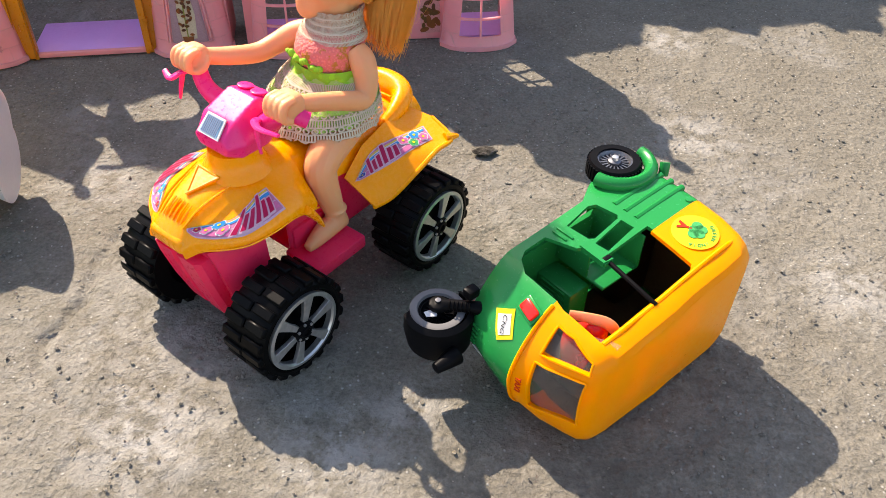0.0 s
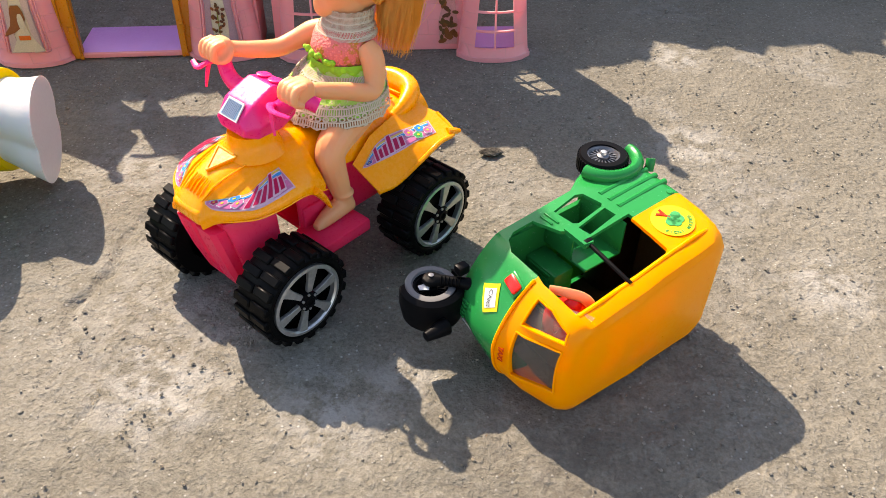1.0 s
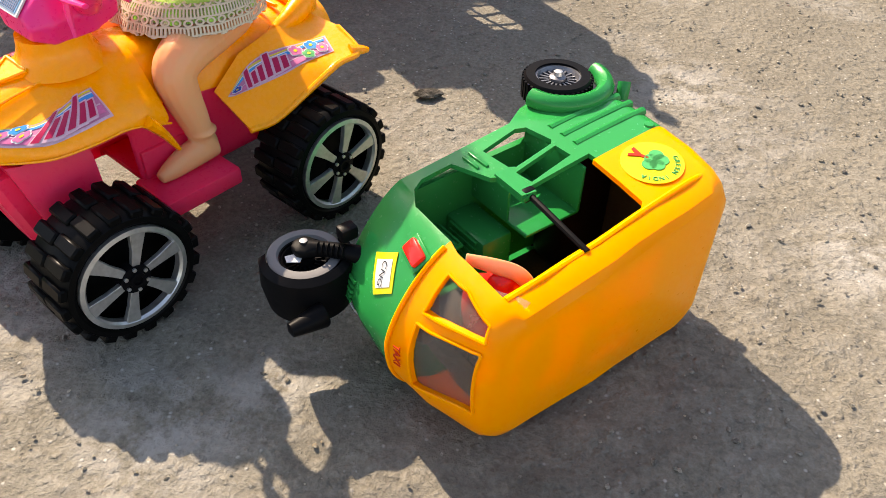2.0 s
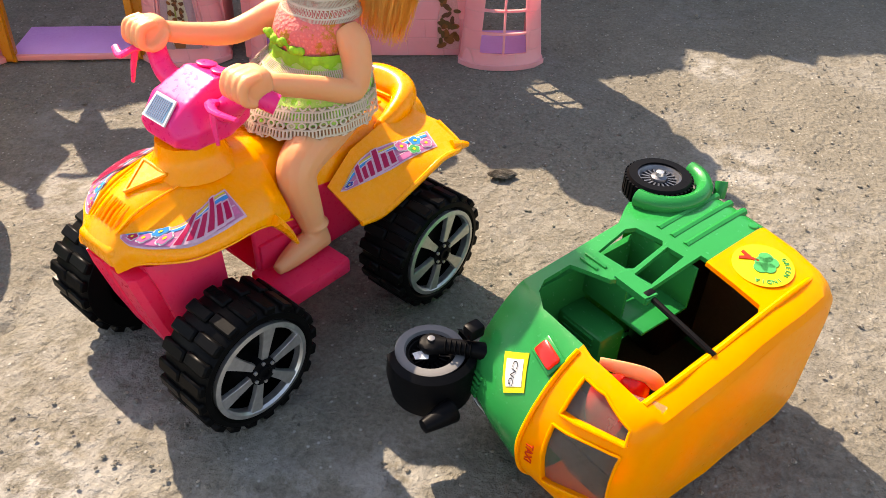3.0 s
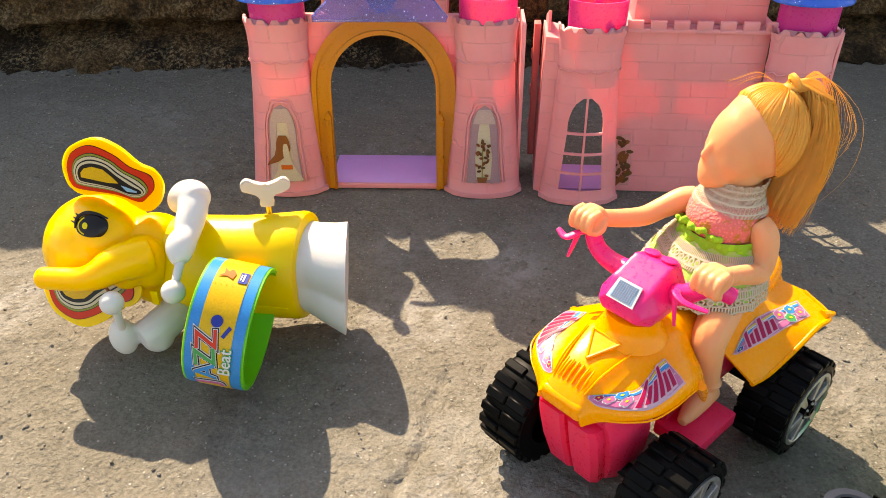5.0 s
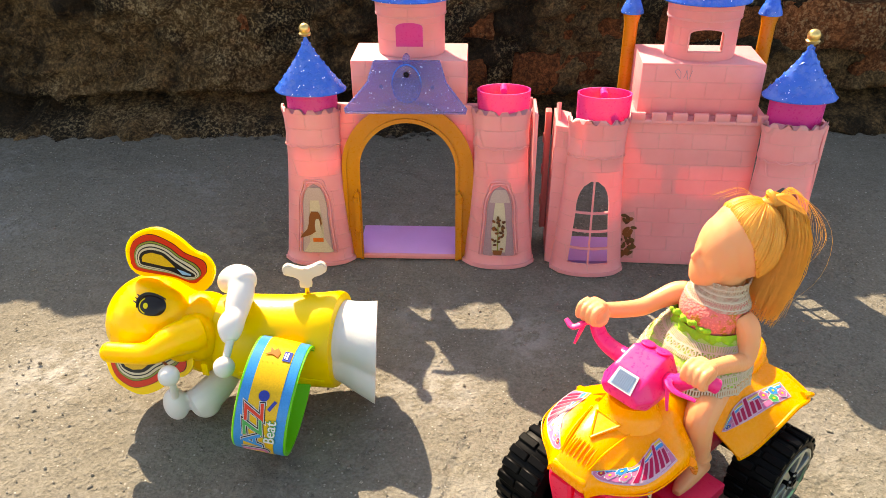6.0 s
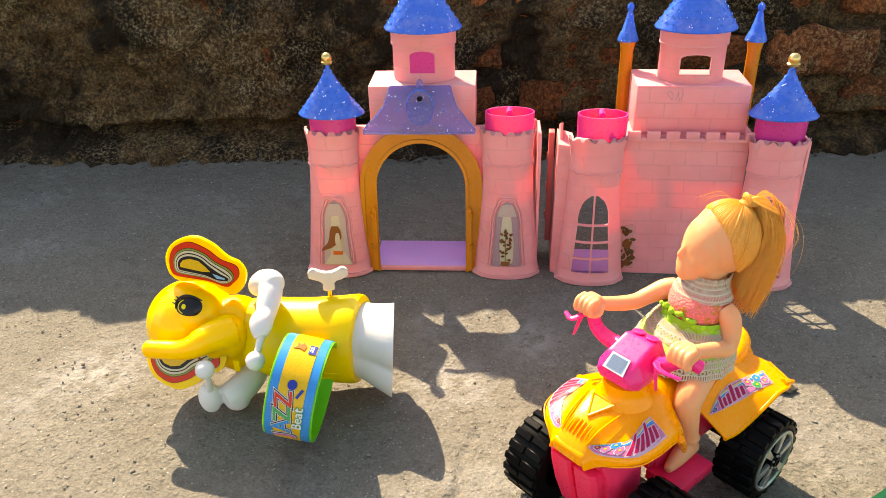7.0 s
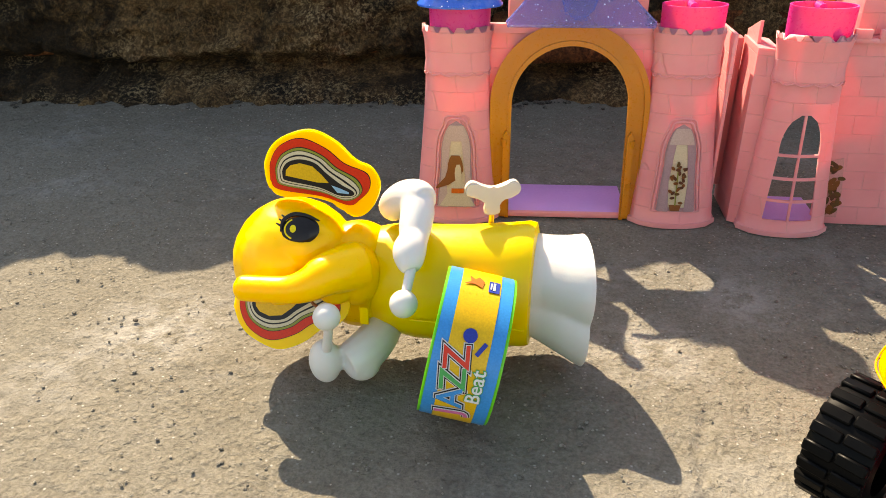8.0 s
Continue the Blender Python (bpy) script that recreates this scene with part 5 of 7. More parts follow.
    # front stickers on both fenders
    for s in (1, -1):
        lower = [(0.0770, 0.0125), (0.0755, 0.0190), (0.0695, 0.0282), (0.0595, 0.0368), (0.0460, 0.0398), (0.0325, 0.0398)]
        upper = [(0.0762, 0.0118), (0.0675, 0.0190), (0.0575, 0.0265), (0.0475, 0.0265), (0.0395, 0.0255), (0.0325, 0.0255)]
        script_sticker(fr, fr, [(x, s * y) for x, y in lower], [(x, s * y) for x, y in upper], (0, 0, -1), (0.52, 0.96), ((0.13, 0.5, I_CRIMSON), (0.24, 0.42, I_PINK), (0.32, 0.72, I_BLUE), (0.40, 0.35, I_PINK)))
    # pink chassis, bumper, footrests
    ch = part("chassis", box((-0.030, 0, 0.037), (0.100, 0.044, 0.003), 0.001), M_QPINK, root, "translucent pink chassis")
    for s in (-1, 1):
        part("chassis_side", blend([box((0.008, s * 0.0215, 0.055), (0.030, 0.0032, 0.036), 0.001), box((0.038, s * 0.0215, 0.0715), (0.060, 0.0032, 0.009), 0.001), box((-0.043, s * 0.0225, 0.053), (0.084, 0.0032, 0.04), 0.001)], 0.0011, 2), M_QPINK, ch)
    bu = part("bumper", shell(loft([[(x, y, z) for x, y in ((0.042, -w), (0.042, w), (xf - 0.005, w), (xf, w * 0.85), (xf, 0.0), (xf, -w * 0.85), (xf - 0.005, -w))] for z, w, xf in ((0.016, 0.017, 0.060), (0.022, 0.022, 0.063), (0.036, 0.0265, 0.067), (0.050, 0.0275, 0.070), (0.067, 0.0265, 0.0735), (0.0735, 0.0225, 0.0745))], cap=False), 0.002), M_QPINK, root, "pink front bumper", 40)
    for s in (-1, 1):
        plate = loft([[(xf - 0.009, s * 0.0012, z), (xf - 0.009, s * w, z), (xf - 0.003, s * w, z), (xf, s * (w - 0.003), z), (xf, s * 0.0030, z), (xf - 0.002, s * 0.0012, z)][::s] for z, w, xf in ((0.018, 0.0150, 0.0690), (0.021, 0.0170, 0.0710), (0.040, 0.0195, 0.0765), (0.060, 0.0200, 0.0810), (0.0690, 0.0190, 0.0825))])
        part("bumper_plate", plate, M_QPINK, bu, "", 30)
    for s in (-1, 1):
        part("footrest", box((0.006, s * 0.0345, 0.0375), (0.040, 0.028, 0.009), 0.0016), M_QPINK, root)
        part("footrest_bracket", box((0.004, s * 0.022, 0.045), (0.034, 0.006, 0.022), 0.001), M_QPINK, root)
    for x in (0.0573, -0.0573):
        part("axle", tube([(x, -0.05, WHEEL_R), (x, 0.05, WHEEL_R)], 0.0045, 10), M_BLACK, root)
    for x in (0.0573, -0.0573):
        add_wheel(root, Matrix.Translation((x, 0.0672 if x > 0 else 0.0705, WHEEL_R)), "chunky black tyre on a silver rim")
        add_wheel(root, Matrix.Translation((x, -0.0550, WHEEL_R)) @ pose(0, 0, 0, 0, 0, 180), "chunky black tyre on a silver rim")
    # handlebar cowl
    cw = part("handlebar_cowl", blend([
        loft([[(0.049, 1.03 * y, z - 0.0005) for y, z in ((-0.010, 0.113), (0.010, 0.113), (0.0130, 0.118), (0.009, 0.1225), (-0.009, 0.1225), (-0.0130, 0.118))],
              [(0.041, 1.03 * y, z - 0.0005) for y, z in ((-0.0145, 0.110), (0.0145, 0.110), (0.0175, 0.119), (0.0115, 0.1300), (-0.0115, 0.1300), (-0.0175, 0.119))],
              [(0.024, 1.03 * y, z - 0.0005) for y, z in ((-0.0145, 0.110), (0.0145, 0.110), (0.0175, 0.120), (0.0105, 0.1365), (-0.0105, 0.1365), (-0.0175, 0.120))],
              [(0.011, 1.03 * y, z - 0.0005) for y, z in ((-0.012, 0.113), (0.012, 0.113), (0.014, 0.121), (0.0085, 0.1325), (-0.0085, 0.1325), (-0.014, 0.121))]])], 0.0011, 2), M_HPINK, root, "hot-pink faceted handlebar cowl", 60)
    cw.location = (-0.0045, -0.001, 0.0015)
    part("steering_neck", tube([(0.032, 0, 0.098), (0.032, 0, 0.105), (0.032, 0, 0.112)], [0.020, 0.0155, 0.014], 24), M_ORANGE, root)
    part("dial", join(*[moved(revolve([(0.0036, 0), (0.0042, 0.0003), (0.0044, 0.0012), (0.0036, 0.0016), (0, 0.0012)], 20), pose(0.0175, y, 0.1342, 0, -14, 0)) for y in (-0.0052, 0.0052)]), M_HPINK, cw)
    scr = facing((0.0454, 0.0, 0.1259), (0, 1, 0), (-0.73, 0, 0.68)) @ Matrix.Diagonal((0.88, 0.72, 1, 1))
    sp = part("screen_sticker", moved(prism([(-0.0092, -0.0082), (0.0092, -0.0082), (0.0080, 0.0082), (-0.0080, 0.0082)], 0.0008), scr), I_WHITE, cw, "white-framed printed display sticker")
    part("screen", moved(prism([(-0.0074, -0.0066), (0.0074, -0.0066), (0.0065, 0.0066), (-0.0065, 0.0066)], 0.0011), scr), I_SKY, sp)
    part("screen_line", moved(join(*[box((0, -0.006 + 0.0015 * k, 0.0012), (0.0125, 0.00045, 0.0003)) for k in range(9)], *[box((-0.006 + 0.0015 * k, 0, 0.0012), (0.00035, 0.012, 0.0003)) for k in range(9)]), scr), I_GREYBLUE, sp)
    bars = {-1: [(0.018, -0.012, 0.122), (0.016, -0.028, 0.121), (0.016, -0.038, 0.125), (0.014, -0.0445, 0.133), (0.010, -0.0475, 0.1405)],
            1: [(0.018, 0.010, 0.122), (0.022, 0.020, 0.128), (0.0215, 0.027, 0.1345), (0.018, 0.0335, 0.1375), (0.0125, 0.0405, 0.1335)]}
    levers = {-1: [(0.014, -0.0445, 0.133), (0.023, -0.0465, 0.1345), (0.0285, -0.0510, 0.1315), (0.0270, -0.0580, 0.1330)],
              1: [(0.021, 0.020, 0.129), (0.0295, 0.0200, 0.1335), (0.0335, 0.0270, 0.1335), (0.0315, 0.0390, 0.1335)]}
    for s in (-1, 1):
        hb = part("handlebar", tube(bars[s], [0.006, 0.0056, 0.0050, 0.0046, 0.0044], 12), M_HPINK, root)
        part("brake_lever", tube(levers[s], [0.0026, 0.0024, 0.0022, 0.0016], 8, flat=0.6), M_HPINK, hb)
        x, y, z = levers[s][1]
        part("lever_strut", tube([(x, y, z), (x + 0.002, y + s * 0.002, z - 0.009), (x + 0.003, y + s * 0.004, z - 0.017)], [0.0016, 0.0013, 0.0008], 6), M_HPINK, hb)


# ---- doll on the quad: one plain mesh ----
def limb(points, radii):
    return tube(points, radii, 14, 6)


HEAD = Matrix.Translation((-0.0569, -0.0005, 0.1787)) @ pose(0, 0, 0, 0, -6, -35) @ Matrix.Diagonal((0.85, 0.96, 1.0, 1.0))


def build_doll():
    face = [
        ellipsoid((-0.006, 0, 0.006), (0.0262, 0.0232, 0.0258), None, 32, 22),
        ellipsoid((0.0075, 0, -0.001), (0.0182, 0.0196, 0.0230), None, 32, 22),
        ellipsoid((0.0130, 0, -0.0168), (0.0150, 0.0140, 0.0110)),
        ellipsoid((0.0030, 0, -0.0160), (0.0165, 0.0168, 0.0118)),
        ellipsoid((0.0190, 0, -0.0212), (0.0086, 0.0080, 0.0068)),
        ellipsoid((0.0190, 0, -0.0125), (0.0088, 0.0110, 0.0085)),
        tube([(0.0232, 0, 0.002), (0.0258, 0, -0.003), (0.0288, 0, -0.0080), (0.0282, 0, -0.0102)], [0.0018, 0.0022, 0.0024, 0.0018], 10),
    ]
    for s in (-1, 1):
        face.append(ellipsoid((0.0118, s * 0.0088, -0.0070), (0.0112, 0.0098, 0.0120)))
    skull = blend([moved(f, HEAD) for f in face], 0.0008, 22)
    skin_parts = [
        tube([(-0.050, 0, 0.145), (-0.0535, 0, 0.156), (-0.055, 0, 0.168)], [0.0125, 0.0118, 0.012], 18),
        ellipsoid((-0.046, 0, 0.134), (0.0145, 0.0190, 0.017)),
        ellipsoid((-0.048, 0, 0.112), (0.017, 0.021, 0.018)),
        # arms
        limb([(-0.046, 0.0185, 0.1415), (-0.0455, 0.0245, 0.1360), (-0.0430, 0.0285, 0.1250), (-0.037, 0.0300, 0.1180), (-0.018, 0.0305, 0.1265), (0.000, 0.0312, 0.1345), (0.012, 0.0318, 0.1395)], [0.0066, 0.0076, 0.0068, 0.0060, 0.0054, 0.0050, 0.0046]),
        limb([(-0.046, -0.0185, 0.1415), (-0.041, -0.0250, 0.1385), (-0.031, -0.0310, 0.1345), (-0.020, -0.0350, 0.1320), (-0.004, -0.0400, 0.1350), (0.008, -0.0445, 0.1385)], [0.0066, 0.0074, 0.0062, 0.0058, 0.0053, 0.0048]),
        box((0.0175, 0.0322, 0.1425), (0.0140, 0.0150, 0.0125), 0.0042, 3),
        box((0.0140, -0.0465, 0.1405), (0.0140, 0.0140, 0.0125), 0.0042, 3),
    ]
    for s in (1, -1):
        skin_parts += [
            limb([(-0.046, s * 0.012, 0.098), (-0.028, s * 0.0195, 0.0968), (-0.0110, s * 0.0250, 0.0940), (-0.0035, s * 0.0270, 0.0885), (-0.0030, s * 0.0280, 0.080), (-0.0055, s * 0.0295, 0.066), (-0.0072, s * 0.0305, 0.056), (-0.0080, s * 0.0310, 0.050)], [0.0122, 0.0116, 0.0106, 0.0098, 0.0090, 0.0074, 0.0062, 0.0066]),
            ellipsoid((-0.0075, s * 0.0305, 0.0580), (0.0076, 0.0076, 0.0022)),
            limb([(-0.012, s * 0.0310, 0.0490), (0.001, s * 0.0315, 0.0484), (0.012, s * 0.0322, 0.0464), (0.0190, s * 0.0328, 0.0452)], [0.0064, 0.0064, 0.0048, 0.0028]),
        ]
    for s, hx, hy, hz in ((1, 0.0175, 0.0322, 0.1425), (-1, 0.0140, -0.0465, 0.1405)):
        for k in range(4):
            y = hy - 0.0058 + 0.0039 * k
            skin_parts.append(limb([(hx, y, hz + 0.0048), (hx + 0.0072, y, hz + 0.0038), (hx + 0.0088, y, hz - 0.0030), (hx + 0.0030, y, hz - 0.0068)], [0.0020, 0.0021, 0.0020, 0.0018]))
        skin_parts.append(limb([(hx - 0.004, hy - s * 0.006, hz), (hx + 0.001, hy - s * 0.0085, hz - 0.004), (hx + 0.006, hy - s * 0.0075, hz - 0.0055)], [0.0026, 0.0024, 0.0019]))
    body = inked(join(skull, blend(skin_parts, 0.0008, 2)), 0)
    # swept-back hair on the skull, gathered at the crown into a ponytail
    rnd = random.Random(2)
    tie = Vector((-0.0125, 0.0, 0.0318))
    c = Vector((-0.0060, 0, 0.0055))
    line = spline([Vector(p) for p in ((0.0125, 0, 0.0262), (0.0098, 0.0125, 0.0222), (0.0020, 0.0205, 0.0125), (-0.0035, 0.0228, 0.0010), (-0.0085, 0.0222, -0.0080), (-0.0170, 0.0165, -0.0185), (-0.0225, 0.0, -0.0205))], 40)
    rim = [Vector((p.x, p.y, p.z)) for p in line] + [Vector((p.x, -p.y, p.z)) for p in line[-2:0:-1]]
    cols = []
    for i, start in enumerate(rim):
        lift = 0.0008 + rnd.uniform(-0.00022, 0.00022) + 0.0004 * noise.noise((i * 0.31, 2, 5))
        jut = Vector((rnd.uniform(-0.0005, 0.0005), 0, rnd.uniform(-0.0005, 0.0005)))
        col = []
        for q in range(15):
            t = q / 14
            d = (start + jut).lerp(tie, t) - c
            r = 1.0 / math.sqrt((d.x / (0.0266 + lift)) ** 2 + (d.y / (0.0236 + lift)) ** 2 + (d.z / (0.0262 + lift)) ** 2)
            swell = 1.0 if q else 0.965
            p = c + d * r * swell
            col.append(p.lerp(tie, max(0.0, (t - 0.88) / 0.12) ** 2))
        cols.append(col)
    hair = [loft(cols + cols[:1], cap=False, ring_closed=False)]
    hair.append(ellipsoid(tie + Vector((-0.0005, 0, -0.0015)), (0.0046, 0.0050, 0.0034)))
    # ponytail: a soft core with many loose threads over it
    mid = [Vector(p) for p in ((-0.0135, 0, 0.0305), (-0.0215, 0, 0.0345), (-0.0315, 0.001, 0.0310), (-0.0375, 0.002, 0.0150), (-0.0370, 0.003, -0.0060), (-0.0330, 0.004, -0.0270), (-0.0300, 0.005, -0.0460))]
    wide = [0.0040, 0.0075, 0.0120, 0.0155, 0.0172, 0.0178, 0.0165]
    hair.append(tube(mid[:-1], [w * 0.32 for w in wide[:-2]] + [0.003], 14, 4))
    paths = []
    for i in range(2600):
        a, rr = rnd.uniform(0, 2 * math.pi), math.sqrt(rnd.uniform(0.15, 1.0))
        stop = rnd.uniform(0.74, 1.0)
        ph, amp = rnd.uniform(0, 6.3), rnd.uniform(0.0002, 0.0013)
        pts = []
        for q in range(11):
            f = q / 10 * stop * (len(mid) - 1)
            k = min(int(f), len(mid) - 2)
            t = f - k
            m = mid[k].lerp(mid[k + 1], t)
            w = (wide[k] * (1 - t) + wide[k + 1] * t) * rr
            out = Vector((math.cos(a) * w * 0.82, math.sin(a) * w, 0.22 * math.cos(a) * w))
            g = q / 10
            pts.append(m + out + Vector((math.sin(ph + 5 * g), math.cos(1.7 * ph + 6 * g), 0.3 * math.sin(ph + 4 * g))) * amp * (0.3 + 2.2 * g))
        paths.append((pts, rnd.uniform(0.00014, 0.00034)))
    # stray threads that stand out behind and over the head
    for i in range(36):
        a = rnd.uniform(0, 2 * math.pi)
        reach, drop = rnd.uniform(0.006, 0.017), rnd.uniform(0.02, 0.07)
        p = [tie + Vector((-0.006, 0, 0.003)), tie + Vector((-0.020, 0.006 * math.sin(a), 0.007)), tie + Vector((-0.026 - reach, reach * math.sin(a), -0.010)), tie + Vector((-0.027 - reach * 1.1, 1.2 * reach * math.sin(a), -0.012 - drop * 0.5)), tie + Vector((-0.024 - reach * 0.6 * math.cos(a), 1.1 * reach * math.sin(a), -0.012 - drop))]
        paths.append((spline(p, 4), 0.0001))
    for i in range(9):
        a = rnd.uniform(-1, 1)
        p = [tie + Vector((0.004, 0.004 * a, -0.001)), tie + Vector((0.016, 0.012 * a, 0.004)), tie + Vector((0.028, 0.018 * a, 0.001 + 0.004 * a)), tie + Vector((0.033, 0.02 * a, -0.004))]
        paths.append((spline(p, 5), 0.00007))
    hair.append(strands(paths))
    hairb = inked(join(*[moved(h, HEAD) for h in hair]), 1)
    tieb = inked(moved(revolve([(0.0036, -0.0022), (0.0056, -0.001), (0.0056, 0.001), (0.0036, 0.0022)], 18, 1, True), HEAD @ Matrix.Translation(tie + Vector((-0.003, 0, 0.002))) @ pose(0, 0, 0, 0, -62, 0)), 1)

    def dress(rows, index, frill=0.0, k=16, x0=-0.047, ragged=0.0):
        n = 96
        rings = []
        for j, (z, rx, ry, dx) in enumerate(rows):
            f = frill * (j / max(1, len(rows) - 1))
            ring = []
            for i in range(n):
                a = 2 * math.pi * i / n
                g = 1 + f * math.sin(k * a) + 0.35 * f * math.sin(2.3 * k * a + z * 900) + 0.012 * noise.noise((math.cos(a) * 3, math.sin(a) * 3, z * 160))
                drop = ragged * noise.noise((math.cos(a) * 9, math.sin(a) * 9, z * 50)) if j == len(rows) - 1 else 0.0
                ring.append((x0 + dx + rx * g * math.cos(a), ry * g * math.sin(a), z + 0.0012 * f * 10 * math.cos(k * a) + drop))
            rings.append(ring)
        return inked(shell(loft(rings, cap=False), 0.0007), index)

    collar = dress([(0.1455, 0.0172, 0.0208, -0.001), (0.1485, 0.0162, 0.0188, -0.002), (0.1515, 0.0150, 0.0164, -0.003), (0.1555, 0.0142, 0.0150, -0.004), (0.1590, 0.0142, 0.0150, -0.005), (0.1612, 0.0146, 0.0154, -0.0056)], 3, 0.02, 22)
    bodice = dress([(0.1530, 0.0120, 0.0140, -0.002), (0.1490, 0.0150, 0.0185, -0.001), (0.1440, 0.0180, 0.0206, 0.001), (0.1385, 0.0198, 0.0206, 0.0025), (0.1325, 0.0192, 0.0202, 0.002), (0.1255, 0.0186, 0.0210, 0.0005), (0.118, 0.0190, 0.0222, 0.0)], 2, 0.01, 7)
    # skirt: stacked bands of lime cloth and cream lace, draped over the thighs
    cut_line = [(0.1300, 0.0198, 0.0222, 0.0015), (0.1266, 0.0214, 0.0244, 0.0025), (0.1225, 0.0246, 0.0278, 0.005), (0.1185, 0.0272, 0.0305, 0.0075), (0.1148, 0.0294, 0.0325, 0.0095), (0.1112, 0.0312, 0.0340, 0.0115), (0.1072, 0.0328, 0.0350, 0.0130), (0.1022, 0.0342, 0.0358, 0.0142)]

    def band(i0, i1, index, grow, frill, k, ragged=0.0):
        return dress([(z, rx + grow, ry + grow, dx) for z, rx, ry, dx in cut_line[i0:i1 + 1]], index, frill, k, ragged=ragged)

    skirt = [band(0, 6, 4, 0.0, 0.02, 11), band(1, 3, 3, 0.0012, 0.014, 19, 0.0008), band(4, 7, 3, 0.0012, 0.02, 15, 0.0022), dress([(0.1322, 0.0205, 0.0224, 0.0018), (0.1300, 0.0216, 0.0238, 0.002), (0.1268, 0.0214, 0.0240, 0.002)], 5, 0.045, 14)]
    bow = []
    for i in range(11):
        y = 0.009 - 0.0028 * i
        x = -0.0262 - 16 * y * y
        z = 0.1350 + rnd.uniform(-0.0022, 0.0022)
        bow.append(ellipsoid((x + rnd.uniform(0, 0.0025), y, z), (rnd.uniform(0.0016, 0.0026), rnd.uniform(0.0016, 0.0028), rnd.uniform(0.0012, 0.0026)), pose(0, 0, 0, rnd.uniform(-60, 60), rnd.uniform(-40, 40), 0), 12, 8))
    bowb = inked(blend(bow, 0.0007, 1), 5)
    bm = join(body, hairb, tieb, collar, bodice, *skirt, bowb)
    ob = part("doll", bm, [M_SKIN, M_HAIR, M_BODICE, M_LACE, M_GREENCLOTH, M_LIME], None, "", 50)
    ob.matrix_world = QUAD
    tagged(ob, "blond ponytailed vinyl doll in lace dress sitting on quad bike", "doll")


build_quad()
build_doll()


# ---- toy auto-rickshaw tipped on its side; x ahead, y to its left (down), z towards its roof ----
RICK = Matrix(((-0.722, 0, 0.692, -0.0062), (-0.692, 0, -0.722, -0.1768), (0, -1, 0, 0.0415), (0, 0, 0, 1)))
HALF_W = 0.0415
RICK_TABLE = [  # height, front, rear, half-width, corner
    (0.012, 0.010, -0.108, 0.034, -0.012),
    (0.020, 0.018, -0.114, 0.0395, -0.008),
    (0.034, 0.0265, -0.1175, 0.0412, -0.005),
    (0.050, 0.0300, -0.1175, 0.0415, -0.003),
    (0.068, 0.0295, -0.1160, 0.0415, -0.002),
    (0.084, 0.0260, -0.1145, 0.0415, -0.0005),
    (0.098, 0.0195, -0.1110, 0.0413, -0.0005),
    (0.1040, 0.0175, -0.1085, 0.0405, -0.0015),
    (0.1080, 0.0150, -0.1060, 0.0385, -0.004),
    (0.1100, 0.0105, -0.1020, 0.0345, -0.008),
]


SIDE_LOW = [(-0.2, 0.0425), (-0.1, 0.0425), (-0.07, 0.0405), (-0.037, 0.037), (0.0, 0.0335), (0.1, 0.0335)]
SIDE_TOP = [(-0.2, 0.0415), (-0.1, 0.0412), (-0.07, 0.0385), (-0.043, 0.0335), (0.0, 0.0290), (0.1, 0.0290)]


def side(x, z):
    """Half-width of the body, which narrows to the front and a little to the roof."""
    t = min(1.0, max(0.0, (z - 0.068) / 0.032))
    inset = HALF_W - lerp_table(RICK_TABLE, z)[2]
    return lerp_table(SIDE_LOW, x) * (1 - t) + lerp_table(SIDE_TOP, x) * t - inset


def under(z):
    """Half-width on the side that lies on the ground."""
    return lerp_table(RICK_TABLE, z)[2]


def nose(y, z):
    """x of the rickshaw's front skin."""
    xf, xr, w, xc = lerp_table(RICK_TABLE, z)
    w, g = side(xc, z), under(z)
    k = min(1.0, max(0.0, (z - 0.06) / 0.04))
    c = (g - w) / 2
    t = min(1.0, abs(y - c) / ((g + w) / 2))
    b = min(1.0, max(0.0, (z - 0.045) / 0.02)) if y > c else 0.0
    return xc + (xf - xc) * max(0.0, 1 - t ** (1.35 + 0.65 * k + b * 0.9)) ** (0.72 - 0.2 * k - b * 0.1)


def rick_ring(z):
    xf, xr, w, xc = lerp_table(RICK_TABLE, z)
    w0, g = side(xc, z), under(z)
    pts = []
    for i in range(25):
        y = (g - w0) / 2 + (g + w0) / 2 * math.sin(math.pi * (i / 24 - 0.5))
        pts.append((nose(y, z), y, z))
    r = 0.012
    xs = [xc + (xr + r - xc) * i / 7 for i in range(1, 7)]
    pts += [(x, g, z) for x in xs]
    w = side(xr + r, z)
    for i in range(9):
        a = math.pi / 2 * i / 8
        pts.append((xr + r - r * math.sin(a), g - r + r * math.cos(a), z))
    for i in range(9):
        a = math.pi / 2 * (1 - i / 8)
        pts.append((xr + r - r * math.sin(a), -(w - r + r * math.cos(a)), z))
    pts += [(x, -side(x, z), z) for x in xs[::-1]]
    k = 0.0011 * min(1.0, max(0.0, (z - 0.085) / 0.015))
    return [(x + k * noise.noise((x * 60, y * 60, z * 30)), y - abs(k * noise.noise((x * 45, y * 45, 3 + z * 30))) * (1 if y > 0 else -1), z + k * noise.noise((x * 40, y * 40, 7))) for x, y, z in pts]


def rick_shell(zs, thick, close_low, close_top):
    bm = loft([rick_ring(z) for z in zs], cap=False)
    bm.faces.ensure_lookup_table()
    bm.verts.ensure_lookup_table()
    n = len(rick_ring(zs[0]))
    if close_low:
        bm.faces.new(bm.verts[:n][::-1])
    bm.verts.ensure_lookup_table()
    if close_top:
        bm.faces.new([bm.verts[i] for i in range(n * (len(zs) - 1), n * len(zs))])
    return shell(bm, thick)


